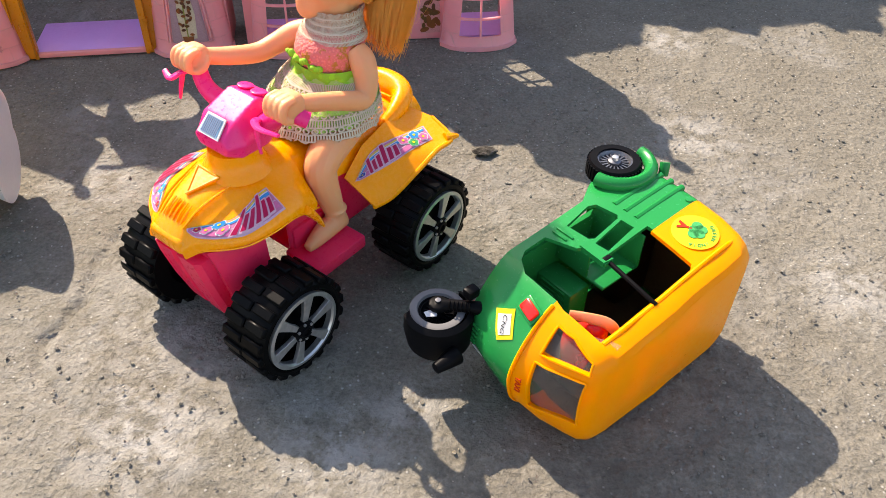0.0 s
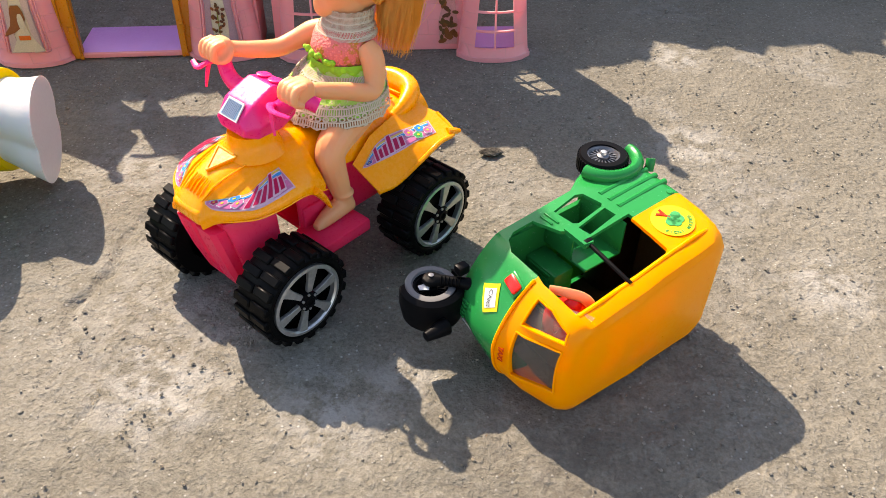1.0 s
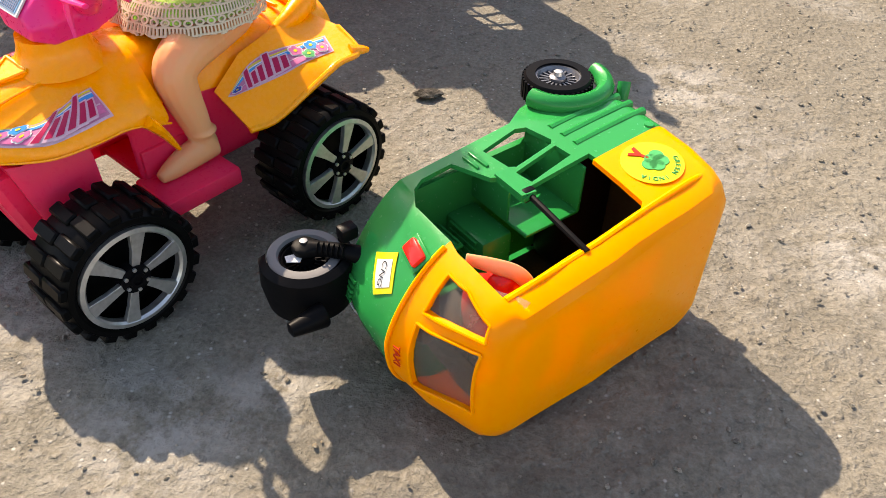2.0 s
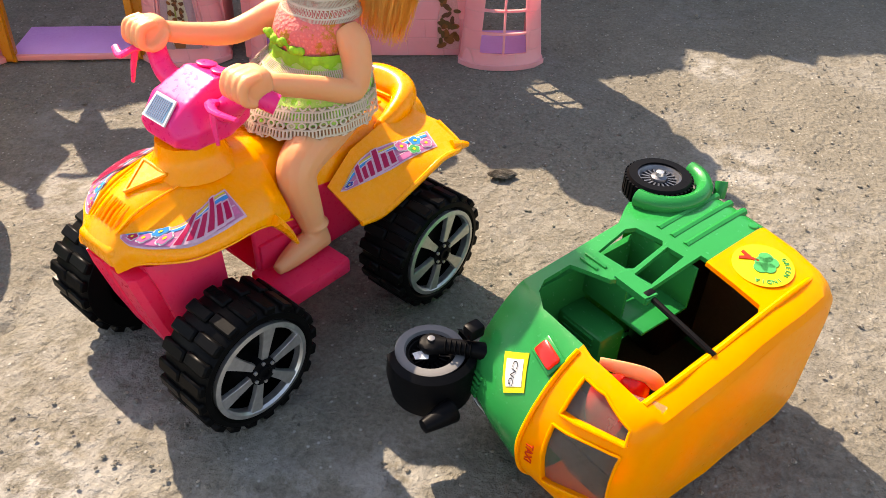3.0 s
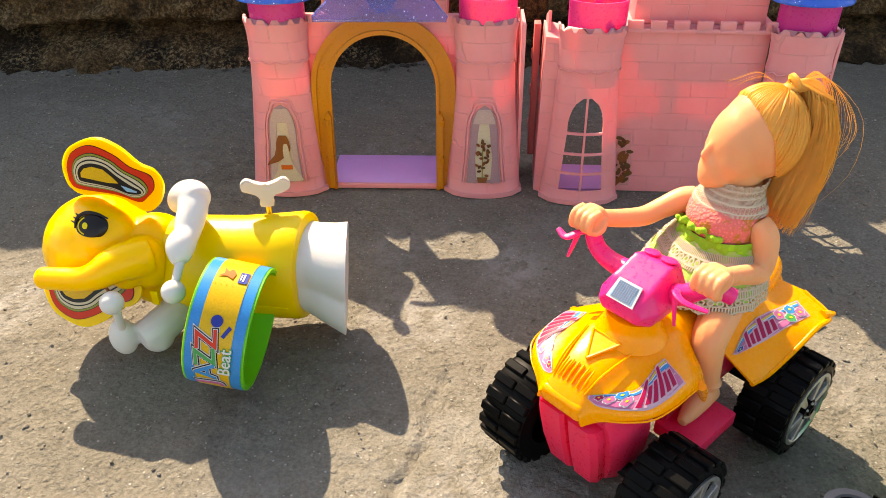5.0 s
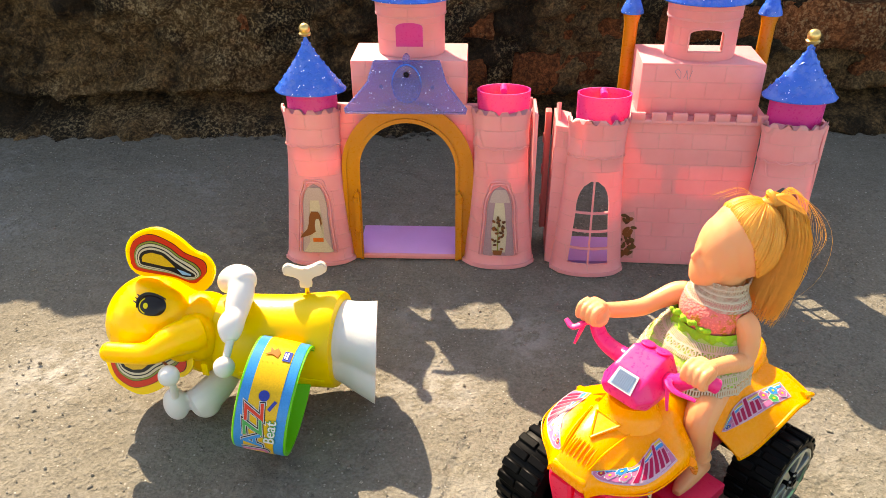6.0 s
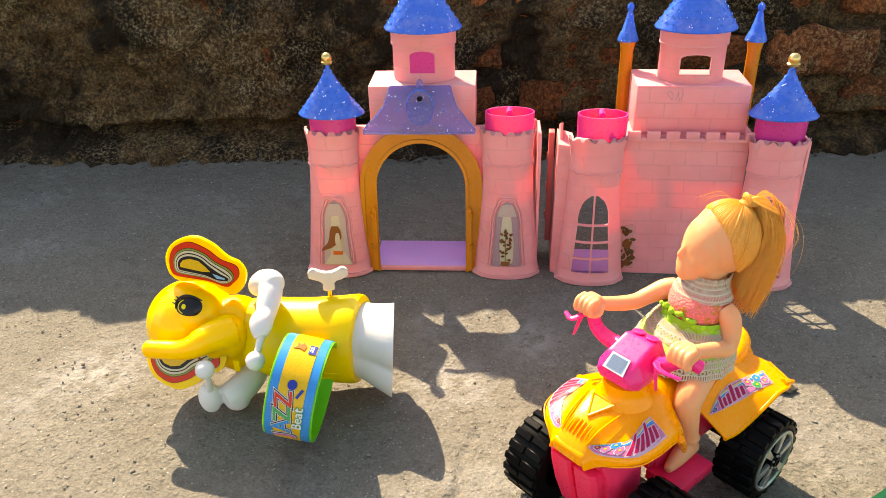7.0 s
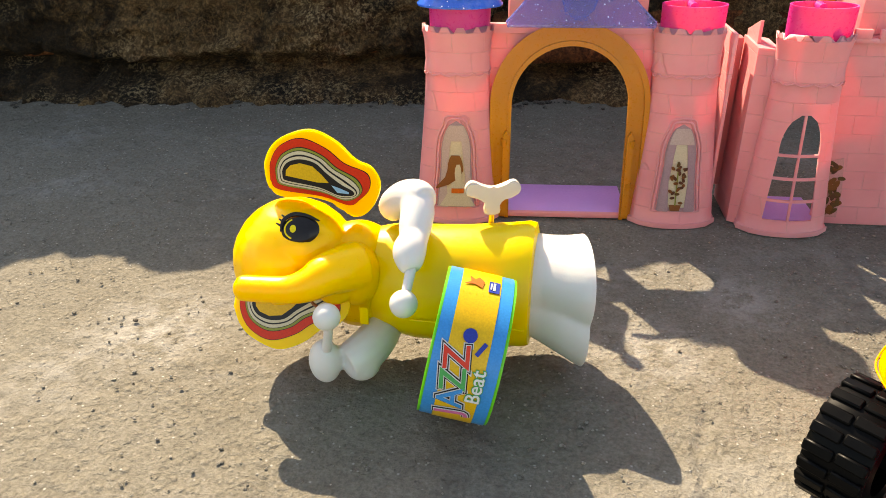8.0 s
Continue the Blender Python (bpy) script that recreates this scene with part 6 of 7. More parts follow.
def side_cutter(pts, y0, y1):
    """A cutter from an outline in x, z, from y0 to y1."""
    bm = prism(pts, abs(y1 - y0))
    moved(bm, pose(0, 0, 0, 90, 0, 0))
    return moved(bm, Matrix.Translation((0, max(y0, y1), 0)))


def on_nose(y, z, off=0.0003):
    """A pose for flat marks on the front skin; their x runs across to the vehicle's left, their y up."""
    e = 0.001
    o = Vector((nose(y, z), y, z))
    across = Vector((nose(y + e, z) - nose(y - e, z), 2 * e, 0)).normalized()
    up = Vector((nose(y, z + e) - nose(y, z - e), 0, 2 * e)).normalized()
    m = facing(o, across, up)
    out = m.to_3x3() @ Vector((0, 0, 1))
    if out.x < 0:
        m = facing(o, -across, up)
        out = m.to_3x3() @ Vector((0, 0, 1))
    return Matrix.Translation(out * off) @ m


def small_wheel(root, c, r, w, name, label, rim_mat=None):
    """Narrow toy wheel about y."""
    prof = [(r * 0.66, -w / 2), (r * 0.92, -w / 2), (r, -w * 0.32), (r, w * 0.32), (r * 0.92, w / 2), (r * 0.66, w / 2)]
    m = Matrix.Translation(c) @ pose(0, 0, 0, 90, 0, 0)
    ty = part(name, moved(revolve(prof, 40, 1, True), m), M_BLACK, root, label)
    lug = [moved(box((0, r * 1.0, 0), (r * 0.085, r * 0.06, w * 0.78), 0), pose(0, 0, 0, 0, 0, 360 * i / 40)) for i in range(40)]
    part("tread", moved(join(*lug), m), M_BLACK, ty)
    rim = revolve([(r * 0.68, -w * 0.42), (r * 0.68, w * 0.42), (r * 0.6, w * 0.42), (r * 0.5, w * 0.2), (r * 0.26, w * 0.2), (r * 0.24, w * 0.4), (r * 0.1, w * 0.48), (0, w * 0.48), (0, -w * 0.4), (r * 0.5, -w * 0.2), (r * 0.6, -w * 0.42)], 32, 1, False)
    ri = part("rim", moved(rim, m), rim_mat or M_GREY_RIM, ty, "dull moulded rim")
    sp = [moved(box((r * 0.42, 0, w * 0.24), (r * 0.3, r * 0.05, w * 0.12)), pose(0, 0, 0, 0, 0, 360 * i / 18)) for i in range(18)]
    part("spoke", moved(join(*sp), m), rim_mat or M_GREY_RIM, ri)
    part("axle_cap", moved(revolve([(0, w * 0.4), (r * 0.14, w * 0.4), (r * 0.12, w * 0.62), (0, w * 0.66)], 12), m), rim_mat or M_SILVER, ri)
    return ty


def build_rickshaw():
    root = thing("toy_auto_rickshaw", RICK, "green and yellow toy auto-rickshaw tipped on its side on cement", "toy vehicle")
    # lower green body
    low = rick_shell([0.012, 0.016, 0.020, 0.034, 0.042, 0.050, 0.060, 0.068], 0.0022, True, False)
    door = [(0.0005, 0.072), (-0.001, 0.044), (-0.006, 0.036), (-0.012, 0.0325), (-0.0265, 0.0325), (-0.0325, 0.050), (-0.0345, 0.0515), (-0.0345, 0.072)]
    hole1 = [(-0.041, 0.0345), (-0.0605, 0.0315), (-0.0645, 0.034), (-0.0665, 0.0475), (-0.0645, 0.0495), (-0.0445, 0.0515), (-0.042, 0.0495)]
    hole2 = [(-0.042, 0.054), (-0.065, 0.0515), (-0.0655, 0.060), (-0.043, 0.0625)]
    top_gap = [(-0.0405, 0.064), (-0.0715, 0.064), (-0.0715, 0.072), (-0.0405, 0.072)]
    low = cut(low, side_cutter([(-0.088, -0.01), (-0.088, 0.0115), (-0.062, 0.0262), (0.08, 0.0265), (0.08, -0.01)], -0.1, 0.1), *[side_cutter(p, -0.06, -0.020) for p in (door, hole1, hole2, top_gap)], *[side_cutter(p, 0.020, 0.06) for p in (door, hole1, top_gap)])
    gb = part("lower_body", low, M_GREEN, root, "glossy green lower body", 35)
    # yellow canopy
    top = rick_shell([0.068, 0.076, 0.084, 0.092, 0.098, 0.104, 0.108, 0.110], 0.0022, False, True)
    opening = [(-0.0015, 0.060), (0.0015, 0.074), (0.0005, 0.098), (-0.066, 0.098), (-0.0685, 0.096), (-0.0705, 0.060)]
    cutters = [side_cutter(opening, -0.06, -0.020), side_cutter(opening, 0.020, 0.06)]
    panes = ([(-0.0285, 0.0775), (-0.0278, 0.0880), (-0.0232, 0.1022), (-0.0180, 0.1038), (-0.0165, 0.0785)],
             [(-0.0122, 0.0780), (-0.0135, 0.1040), (0.0155, 0.1050), (0.0172, 0.0800)])
    for pts in panes:
        bm = prism(pts, 0.05)
        cutters.append(moved(bm, Matrix(((0, 0, 1, 0.0), (1, 0, 0, 0), (0, 1, 0, 0), (0, 0, 0, 1)))))
    canopy = part("canopy", cut(top, *cutters), M_YELLOW, root, "orange-yellow canopy with windscreen", 35)
    for pts, (y0, y1) in zip(panes, ((-0.0290, -0.0155), (-0.0145, 0.0182))):
        rings = []
        for z in [0.0765 + 0.0290 * k / 6 for k in range(7)]:
            ys = [y0 + (y1 - y0) * i / 8 for i in range(9)]
            rings.append([(nose(y, z) - 0.0024, y, z) for y in ys] + [(nose(y, z) - 0.0032, y, z) for y in ys[::-1]])
        ob = part("windscreen", loft(rings), M_PANE, canopy, "smoked plastic windscreen pane")
        ob.visible_shadow = False
        loop = []
        for (ya, za), (yb, zb) in zip(pts, pts[1:] + pts[:1]):
            for i in range(8):
                y, z = ya + (yb - ya) * i / 8, za + (zb - za) * i / 8
                loop.append(Vector((nose(y, z) + 0.0001, y, z)))
        part("windscreen_bead", tube(loop + loop[:1], 0.0007, 6), M_YELLOW, canopy)
    rimpts = [Vector((nose(y, 0.0685) + 0.0002, y, 0.0685)) for y in [0.0035 + 0.0355 * math.sin(math.pi * (i / 24 - 0.5)) for i in range(25)]]
    part("canopy_hem", tube(rimpts, 0.0011, 6), M_YELLOW, canopy)
    part("roof_edge", tube([(x, -side(x, 0.0995) + 0.0006, 0.0995) for x in (0.0, -0.02, -0.043, -0.068, -0.095)] + [(-0.107, -0.034, 0.0985)], 0.0013, 8), M_YELLOW, canopy)
    part("clear_tape", moved(box((0, 0, 0), (0.006, 0.0005, 0.022)), pose(-0.1125, 0.012, 0.089, 0, 0, 80)), M_YELLOW, canopy)
    # side rib plates, sill details
    for k in range(3):
        z = 0.0405 + 0.0075 * k
        part("sill_ridge", tube([(x, -side(x, z) + 0.0010, z) for x in (-0.072, -0.080, -0.088, -0.096, -0.104, -0.112)], 0.0019, 8), M_GREEN, gb)
    part("sill_ridge", box((-0.036, -0.0371, 0.038), (0.0016, 0.0012, 0.012), 0.0004), M_GREEN, gb)
    part("sill_ridge", box((-0.0325, -0.0367, 0.0375), (0.0014, 0.0012, 0.010), 0.0004), M_GREEN, gb)
    part("rivet", moved(revolve([(0, 0), (0.0022, 0), (0.002, 0.0008), (0, 0.001)], 14), pose(-0.1045, -0.0424, 0.0655, 90, 0, 0)), M_GREEN, gb)
    part("end_lug", tube([(-0.118, -0.037, 0.038), (-0.1195, -0.0415, 0.037), (-0.1205, -0.044, 0.036)], 0.003, 10), M_GREEN, gb)
    part("centre_post", side_cutter([(-0.0345, 0.050), (-0.034, 0.067), (-0.0405, 0.068), (-0.0425, 0.050)], -0.0378, -0.0345), M_GREEN, gb)
    arch = []
    for i in range(17):
        a = math.pi * (0.02 + 0.98 * i / 16)
        arch.append((-0.0985 + 0.0195 * math.cos(a), -0.0425, 0.0195 + 0.0185 * math.sin(a)))
    part("mudguard", moved(tube(arch, 0.0045, 10, 2, 0.9), Matrix.Identity(4)), M_GREEN, gb)
    part("mudguard", moved(tube([(x, -y, z) for x, y, z in arch], 0.0045, 10, 2, 0.9), Matrix.Identity(4)), M_GREEN, gb)
    # interior
    pan = part("floor_pan", moved(prism([(-0.104, -0.031), (-0.010, -0.029), (0.004, -0.022), (0.014, -0.010), (0.018, 0.003), (0.014, 0.014), (0.004, 0.028), (-0.010, 0.034), (-0.104, 0.035)], 0.003), pose(0, 0, 0.0285)), M_GREEN, root)
    part("pan_rib", join(*[box((-0.010 + 0.0024 * k, 0.0, 0.0319), (0.0009, 0.040 - 0.0016 * k, 0.0012)) for k in range(8)]), M_GREEN, pan)
    ds = part("driver_seat", box((-0.033, 0.008, 0.044), (0.016, 0.036, 0.026), 0.002), M_GREEN, root, "green moulded driver's seat box")
    part("seat_rib", join(*[box((-0.0247, -0.008 + 0.0035 * k, 0.044), (0.001, 0.0012, 0.018)) for k in range(10)]), M_GREEN, ds)
    for c, size in (((-0.0535, -0.0140, 0.0485), (0.0290, 0.0015, 0.0360)), ((-0.0680, -0.0252, 0.0485), (0.0015, 0.0225, 0.0360)), ((-0.0395, -0.0252, 0.0425), (0.0015, 0.0225, 0.0240))):
        part("sill_lining", box(c, size, 0.0004), M_GREEN, root, "shadowed green recess behind the sill openings")
    part("lining_rib", join(*[box((-0.0405, -0.0340 + 0.0016 * k, 0.0420), (0.0008, 0.0007, 0.0130)) for k in range(8)]), M_GREEN, root)
    part("door_panel", box((-0.0065, -0.0060, 0.0400), (0.0300, 0.0015, 0.0180), 0.0004), M_GREEN, root)
    part("panel_rib", join(*[box((-0.0005 - 0.0022 * k, -0.0072, 0.0400), (0.0009, 0.0012, 0.0150)) for k in range(10)]), M_GREEN, root)
    # side and back sheets are added, near-black, to paint the cabin's shade
    part("side_shade_sheet", box((-0.055, 0.0372, 0.065), (0.092, 0.002, 0.064), 0.0006), M_INNER, root)
    part("passenger_seat", box((-0.090, 0.002, 0.044), (0.03, 0.066, 0.02), 0.004), M_BLACK, root)
    part("back_shade_sheet", box((-0.1045, 0.002, 0.066), (0.003, 0.068, 0.060), 0.001), M_INNER, root)
    part("grab_bar", tube([(-0.0385, -0.036, 0.0655), (-0.037, -0.0345, 0.085), (-0.0365, -0.0325, 0.1005)], 0.0013, 8), M_BLACK, root, "thin black grab bar")
    part("bar_foot", box((-0.0385, -0.0355, 0.0655), (0.006, 0.005, 0.004), 0.001), M_BLACK, root)
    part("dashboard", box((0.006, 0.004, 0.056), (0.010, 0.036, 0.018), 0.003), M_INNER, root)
    part("driver_figure", join(inked(blend([ellipsoid((-0.010, -0.018, 0.086), (0.008, 0.009, 0.007)), ellipsoid((-0.006, -0.004, 0.08), (0.007, 0.018, 0.009))], 0.0012, 3), 0), inked(tube([(-0.001, -0.0295, 0.076), (-0.007, -0.0295, 0.085), (-0.012, -0.028, 0.091), (-0.016, -0.022, 0.094)], [0.0028, 0.0038, 0.0038, 0.003], 10, 5, 0.4), 1)), [M_RED, M_SKIN], root, "red and beige moulded seat figure")
    # wheels
    small_wheel(root, (-0.0965, -0.0415, 0.0180), 0.0155, 0.0115, "rear_wheel", "black rubber tyre")
    small_wheel(root, (-0.0965, 0.0365, 0.0185), 0.0185, 0.0095, "rear_wheel", "black rubber tyre")
    part("rear_axle", tube([(-0.0965, -0.04, 0.0185), (-0.0965, 0.036, 0.0185)], 0.002, 8), M_BLACK, root)
    fw = small_wheel(root, (0.0350, -0.0015, 0.0175), 0.0150, 0.0115, "front_wheel", "black front tyre", M_BLACK)
    # lighter grey ring paints the sun's sheen on the worn black tyre wall
    part("sidewall", moved(revolve([(0.0105, -0.0004), (0.0148, -0.0006), (0.0150, 0.0006), (0.0138, 0.0010), (0.0112, 0.0010)], 40, 1, True), pose(0.0350, -0.0078, 0.0175, 90, 0, 0)), M_SIDEWALL, fw, "worn grey sidewall ring with sun sheen in its colour")
    part("rim_mark", moved(prism([(0.0, 0.0), (0.0075, -0.002), (0.0085, 0.0015), (0.004, 0.0045)], 0.0003), pose(0.0350, -0.0085, 0.0170, 90, 0, 0)), I_WHITE, fw, "torn scrap of white paper")
    # mudguard: a deep arched hood over the wheel, closed on the side that lies down
    hood = []
    for k in range(25):
        t = radians(-28 + 216 * k / 24)
        out, inn = 0.0188 + 0.0012 * math.sin(t), 0.0168
        hood.append([(0.0350 + r * math.cos(t), y, 0.0175 + r * math.sin(t)) for r, y in ((out - 0.003, -0.0100), (out, -0.0080), (out + 0.0006, 0.002), (out - 0.001, 0.0125), (0.006, 0.0150), (0.006, 0.0130), (inn - 0.001, 0.0110), (inn, -0.0080))])
    mg = part("front_mudguard", loft(hood), M_BLACK, root, "glossy black front mudguard", 50)
    part("mudguard_stay", tube([(0.021, 0.004, 0.030), (0.016, 0.001, 0.036), (0.010, -0.002, 0.040)], [0.0085, 0.0085, 0.0075], 14), M_BLACK, mg)
    fk = part("fork", blend([tube([(0.0345, -0.0105, 0.0172), (0.0290, -0.0112, 0.0225), (0.0225, -0.0110, 0.0290), (0.0150, -0.0085, 0.0345)], [0.0042, 0.0034, 0.0036, 0.0044], 12), moved(revolve([(0, -0.0018), (0.0052, -0.0018), (0.0052, 0.0016), (0.0030, 0.0022), (0, 0.0022)], 20), pose(0.0345, -0.0112, 0.0172, 90, 0, 0))], 0.0008, 2), M_BLACK, root, "black fork link")
    part("spring_coil", join(*[moved(revolve([(0.0022, -0.0004), (0.0030, 0), (0.0022, 0.0004)], 14, 1, True), facing((0.0310 - 0.0014 * k, -0.0125, 0.0225 + 0.0016 * k), (1, 0, 1), (0, 1, 0))) for k in range(6)]), M_BLACK, fk)
    part("fork_pin", moved(revolve([(0, 0.0), (0.0016, 0.0), (0.0016, 0.0016), (0, 0.0018)], 12), pose(0.0345, -0.0132, 0.0172, 90, 0, 0)), M_GREY_RIM, fk)
    part("fork_lug", box((0.0200, -0.0190, 0.0270), (0.0075, 0.0060, 0.0062), 0.0012), M_BLACK, fk)
    part("headlamp", moved(revolve([(0, -0.011), (0.0030, -0.0100), (0.0042, -0.003), (0.0052, 0.004), (0.0048, 0.0048), (0.0042, 0.0042), (0.0, 0.0038)], 24), facing((0.0450, 0.004, 0.0405), (0, 0.5, -0.8), (0, -0.8, -0.5))), M_BLACK, root, "black cone headlamp with a grey lens")
    part("lens", moved(disc(0.0041, 0.0006, 24), facing((0.0450, 0.004, 0.0405), (0, 0.5, -0.8), (0, -0.8, -0.5)) @ pose(0, 0, 0.0040)), M_GREY_RIM, root)
    # lamps, stickers and writing on the front
    part("indicator_bezel", moved(box((0, 0, 0.0004), (0.0092, 0.0140, 0.0012), 0.0006), on_nose(-0.0262, 0.0605) @ pose(0, 0, 0, 0, 0, -14)), M_GREEN, gb)
    part("indicator", moved(box((0, 0, 0.0014), (0.0066, 0.0112, 0.003), 0.0012), on_nose(-0.0262, 0.0605) @ pose(0, 0, 0, 0, 0, -14)), M_RED, gb, "red indicator lamp")
    plate = [(-0.0180, 0.0430), (-0.0080, 0.0530), (-0.0130, 0.0610), (-0.0232, 0.0530)]

    def on_plate(bm, off):
        """Lays flat marks made in the unit square on the sticker's place."""
        (ya, za), (yb, zb), (yc, zc), (yd, zd) = plate
        for v in bm.verts:
            s, t = v.co.x, v.co.y
            y = (ya * (1 - s) + yb * s) * (1 - t) + (yd * (1 - s) + yc * s) * t
            z = (za * (1 - s) + zb * s) * (1 - t) + (zd * (1 - s) + zc * s) * t
            out = on_nose(y, z).to_3x3() @ Vector((0, 0, 1))
            v.co = Vector((nose(y, z), y, z)) + out * (off + v.co.z)
        return bm

    def sheet(x0, y0, x1, y1):
        bm = bmesh.new()
        g = [[bm.verts.new((x0 + (x1 - x0) * i / 6, y0 + (y1 - y0) * j / 6, 0)) for i in range(7)] for j in range(7)]
        for j in range(6):
            for i in range(6):
                bm.faces.new((g[j][i], g[j][i + 1], g[j + 1][i + 1], g[j + 1][i]))
        return bm
    st = part("sticker", shell(on_plate(sheet(0, 0, 1, 1), 0.0004), 0.0003), I_LEMON, gb, "white square sticker with lemon border")
    part("sticker_field", on_plate(sheet(0.16, 0.14, 0.84, 0.86), 0.0006), I_WHITE, st)
    part("lettering", on_plate(moved(lettering("CNG", 0.3, 0.0), pose(0.5, 0.47, 0, 0, 0, -22)), 0.0009), I_BLACK, st)
    part("lettering", moved(lettering("TAXI", 0.0050, 0.0002), on_nose(0.0045, 0.0738, 0.0007)), I_RED, canopy, "orange-red lettering")
    m = on_nose(0.012, 0.040)
    pl = part("number_plate", moved(box((0, 0, 0.0003), (0.010, 0.0042, 0.0006)), m), I_WHITE, gb, "small white plate with dark bars")
    part("plate_bar", moved(join(*[box((-0.0034 + 0.0022 * k, 0, 0.0008), (0.0012, 0.0022, 0.0003)) for k in range(4)]), m), I_BLACK, pl)
    part("nose_vent", join(*[moved(box((0, 0, 0.0003), (0.0012, 0.006, 0.001)), on_nose(-0.004 + 0.002 * k, 0.0375)) for k in range(5)]), M_GREEN, gb)
    # round sticker on the rear panel
    e = 0.002
    spot = Vector((-0.0868, -side(-0.0868, 0.0835) - 0.0001, 0.0835))
    m = facing(spot, (2 * e, -side(-0.0868 + e, 0.0835) + side(-0.0868 - e, 0.0835), 0), (0, -side(-0.0868, 0.0835 + e) + side(-0.0868, 0.0835 - e), 2 * e))
    sk = part("sticker", moved(disc(0.0125, 0.0003, 40), m), I_LEMON, canopy, "round lemon sticker with a green tree")
    tree = []
    for x, z, r in ((-0.0034, 0.0008, 0.003), (0.0034, 0.0008, 0.003), (-0.0016, 0.0036, 0.0032), (0.002, 0.0036, 0.003), (0.0, 0.0, 0.0028)):
        tree.append(moved(disc(r, 0.0003, 16), pose(x, z, 0.0004)))
    part("tree_crown", moved(join(*tree), m @ pose(-0.0008, -0.0015, 0, 0, 0, 20)), I_GREEN, sk)
    part("tree_trunk", moved(join(moved(prism([(-0.0009, -0.007), (0.0009, -0.007), (0.0006, -0.001), (-0.0006, -0.001)], 0.0004), pose(0, 0, 0.0003)), moved(prism([(-0.0030, -0.0086), (-0.0016, -0.009), (0.0, -0.0066), (0.0016, -0.009), (0.0030, -0.0086), (0.0009, -0.0045), (-0.0009, -0.0045)], 0.0005), pose(0, 0, 0.0003))), m @ pose(-0.0008, -0.0015, 0, 0, 0, 20)), I_RED, sk)
    letters = []
    for i, ch in enumerate("GREEN INDIA"):
        if ch == " ":
            continue
        a = 68 - 13.5 * i
        letters.append(moved(lettering(ch, 0.0030), m @ pose(0, 0, 0.0004, 0, 0, a) @ pose(0, 0.0098, 0)))
    part("lettering", join(*letters), I_GREEN, sk, "small dark lettering round the edge")


# ---- toy elephant drummer lying on its side; u along it towards the feet, v away, z up ----
ELE = pose(-0.42, -0.1, 0, 0, 0, 5)


def dropped(target, p, d):
    """The place and normal where a ray through p along d meets a part."""
    from mathutils.bvhtree import BVHTree
    bm0 = bmesh.new()
    bm0.from_mesh(target.data)
    tree = BVHTree.FromBMesh(bm0)
    bm0.free()
    d = Vector(d).normalized()
    place, normal, _, _ = tree.ray_cast(Vector(p) - d * 0.1, d)
    return place, normal


def ear_outline(scale=1.0):
    pts = [(-0.0334, 0.0054), (-0.0289, 0.0150), (-0.0209, 0.0222), (-0.0042, 0.0273), (0.0108, 0.0215), (0.0224, 0.0112), (0.0322, 0.0068), (0.0370, -0.0041), (0.0311, -0.0184), (0.0204, -0.0240), (0.0110, -0.0171), (-0.0049, -0.0132), (-0.0248, -0.0144), (-0.0318, -0.0075)]
    sp = spline([(x, y, 0) for x, y in pts + pts[:1]], 5)[:-1]
    return [(p.x * scale, p.y * scale) for p in sp]


def smooth_loop(pts):
    return [(p.x, p.y) for p in spline([(x, y, 0) for x, y in pts + pts[:1]], 5)[:-1]]


# outer and inner edge of the printed ear rings
EAR_RINGS = (smooth_loop([(-0.0300, -0.0040), (-0.0290, 0.0070), (-0.0225, 0.0172), (-0.0090, 0.0226), (0.0060, 0.0172), (0.0165, 0.0092), (0.0300, 0.0040), (0.0312, -0.0050), (0.0250, -0.0125), (0.0180, -0.0165), (0.0020, -0.0122), (-0.0250, -0.0098)]),
             smooth_loop([(-0.0205, -0.0012), (-0.0203, 0.0030), (-0.0170, 0.0072), (-0.0100, 0.0092), (-0.0015, 0.0078), (0.0050, 0.0022), (0.0130, -0.0040), (0.0205, -0.0072), (0.0208, -0.0094), (0.0120, -0.0095), (0.0010, -0.0056), (-0.0180, -0.0028)]))


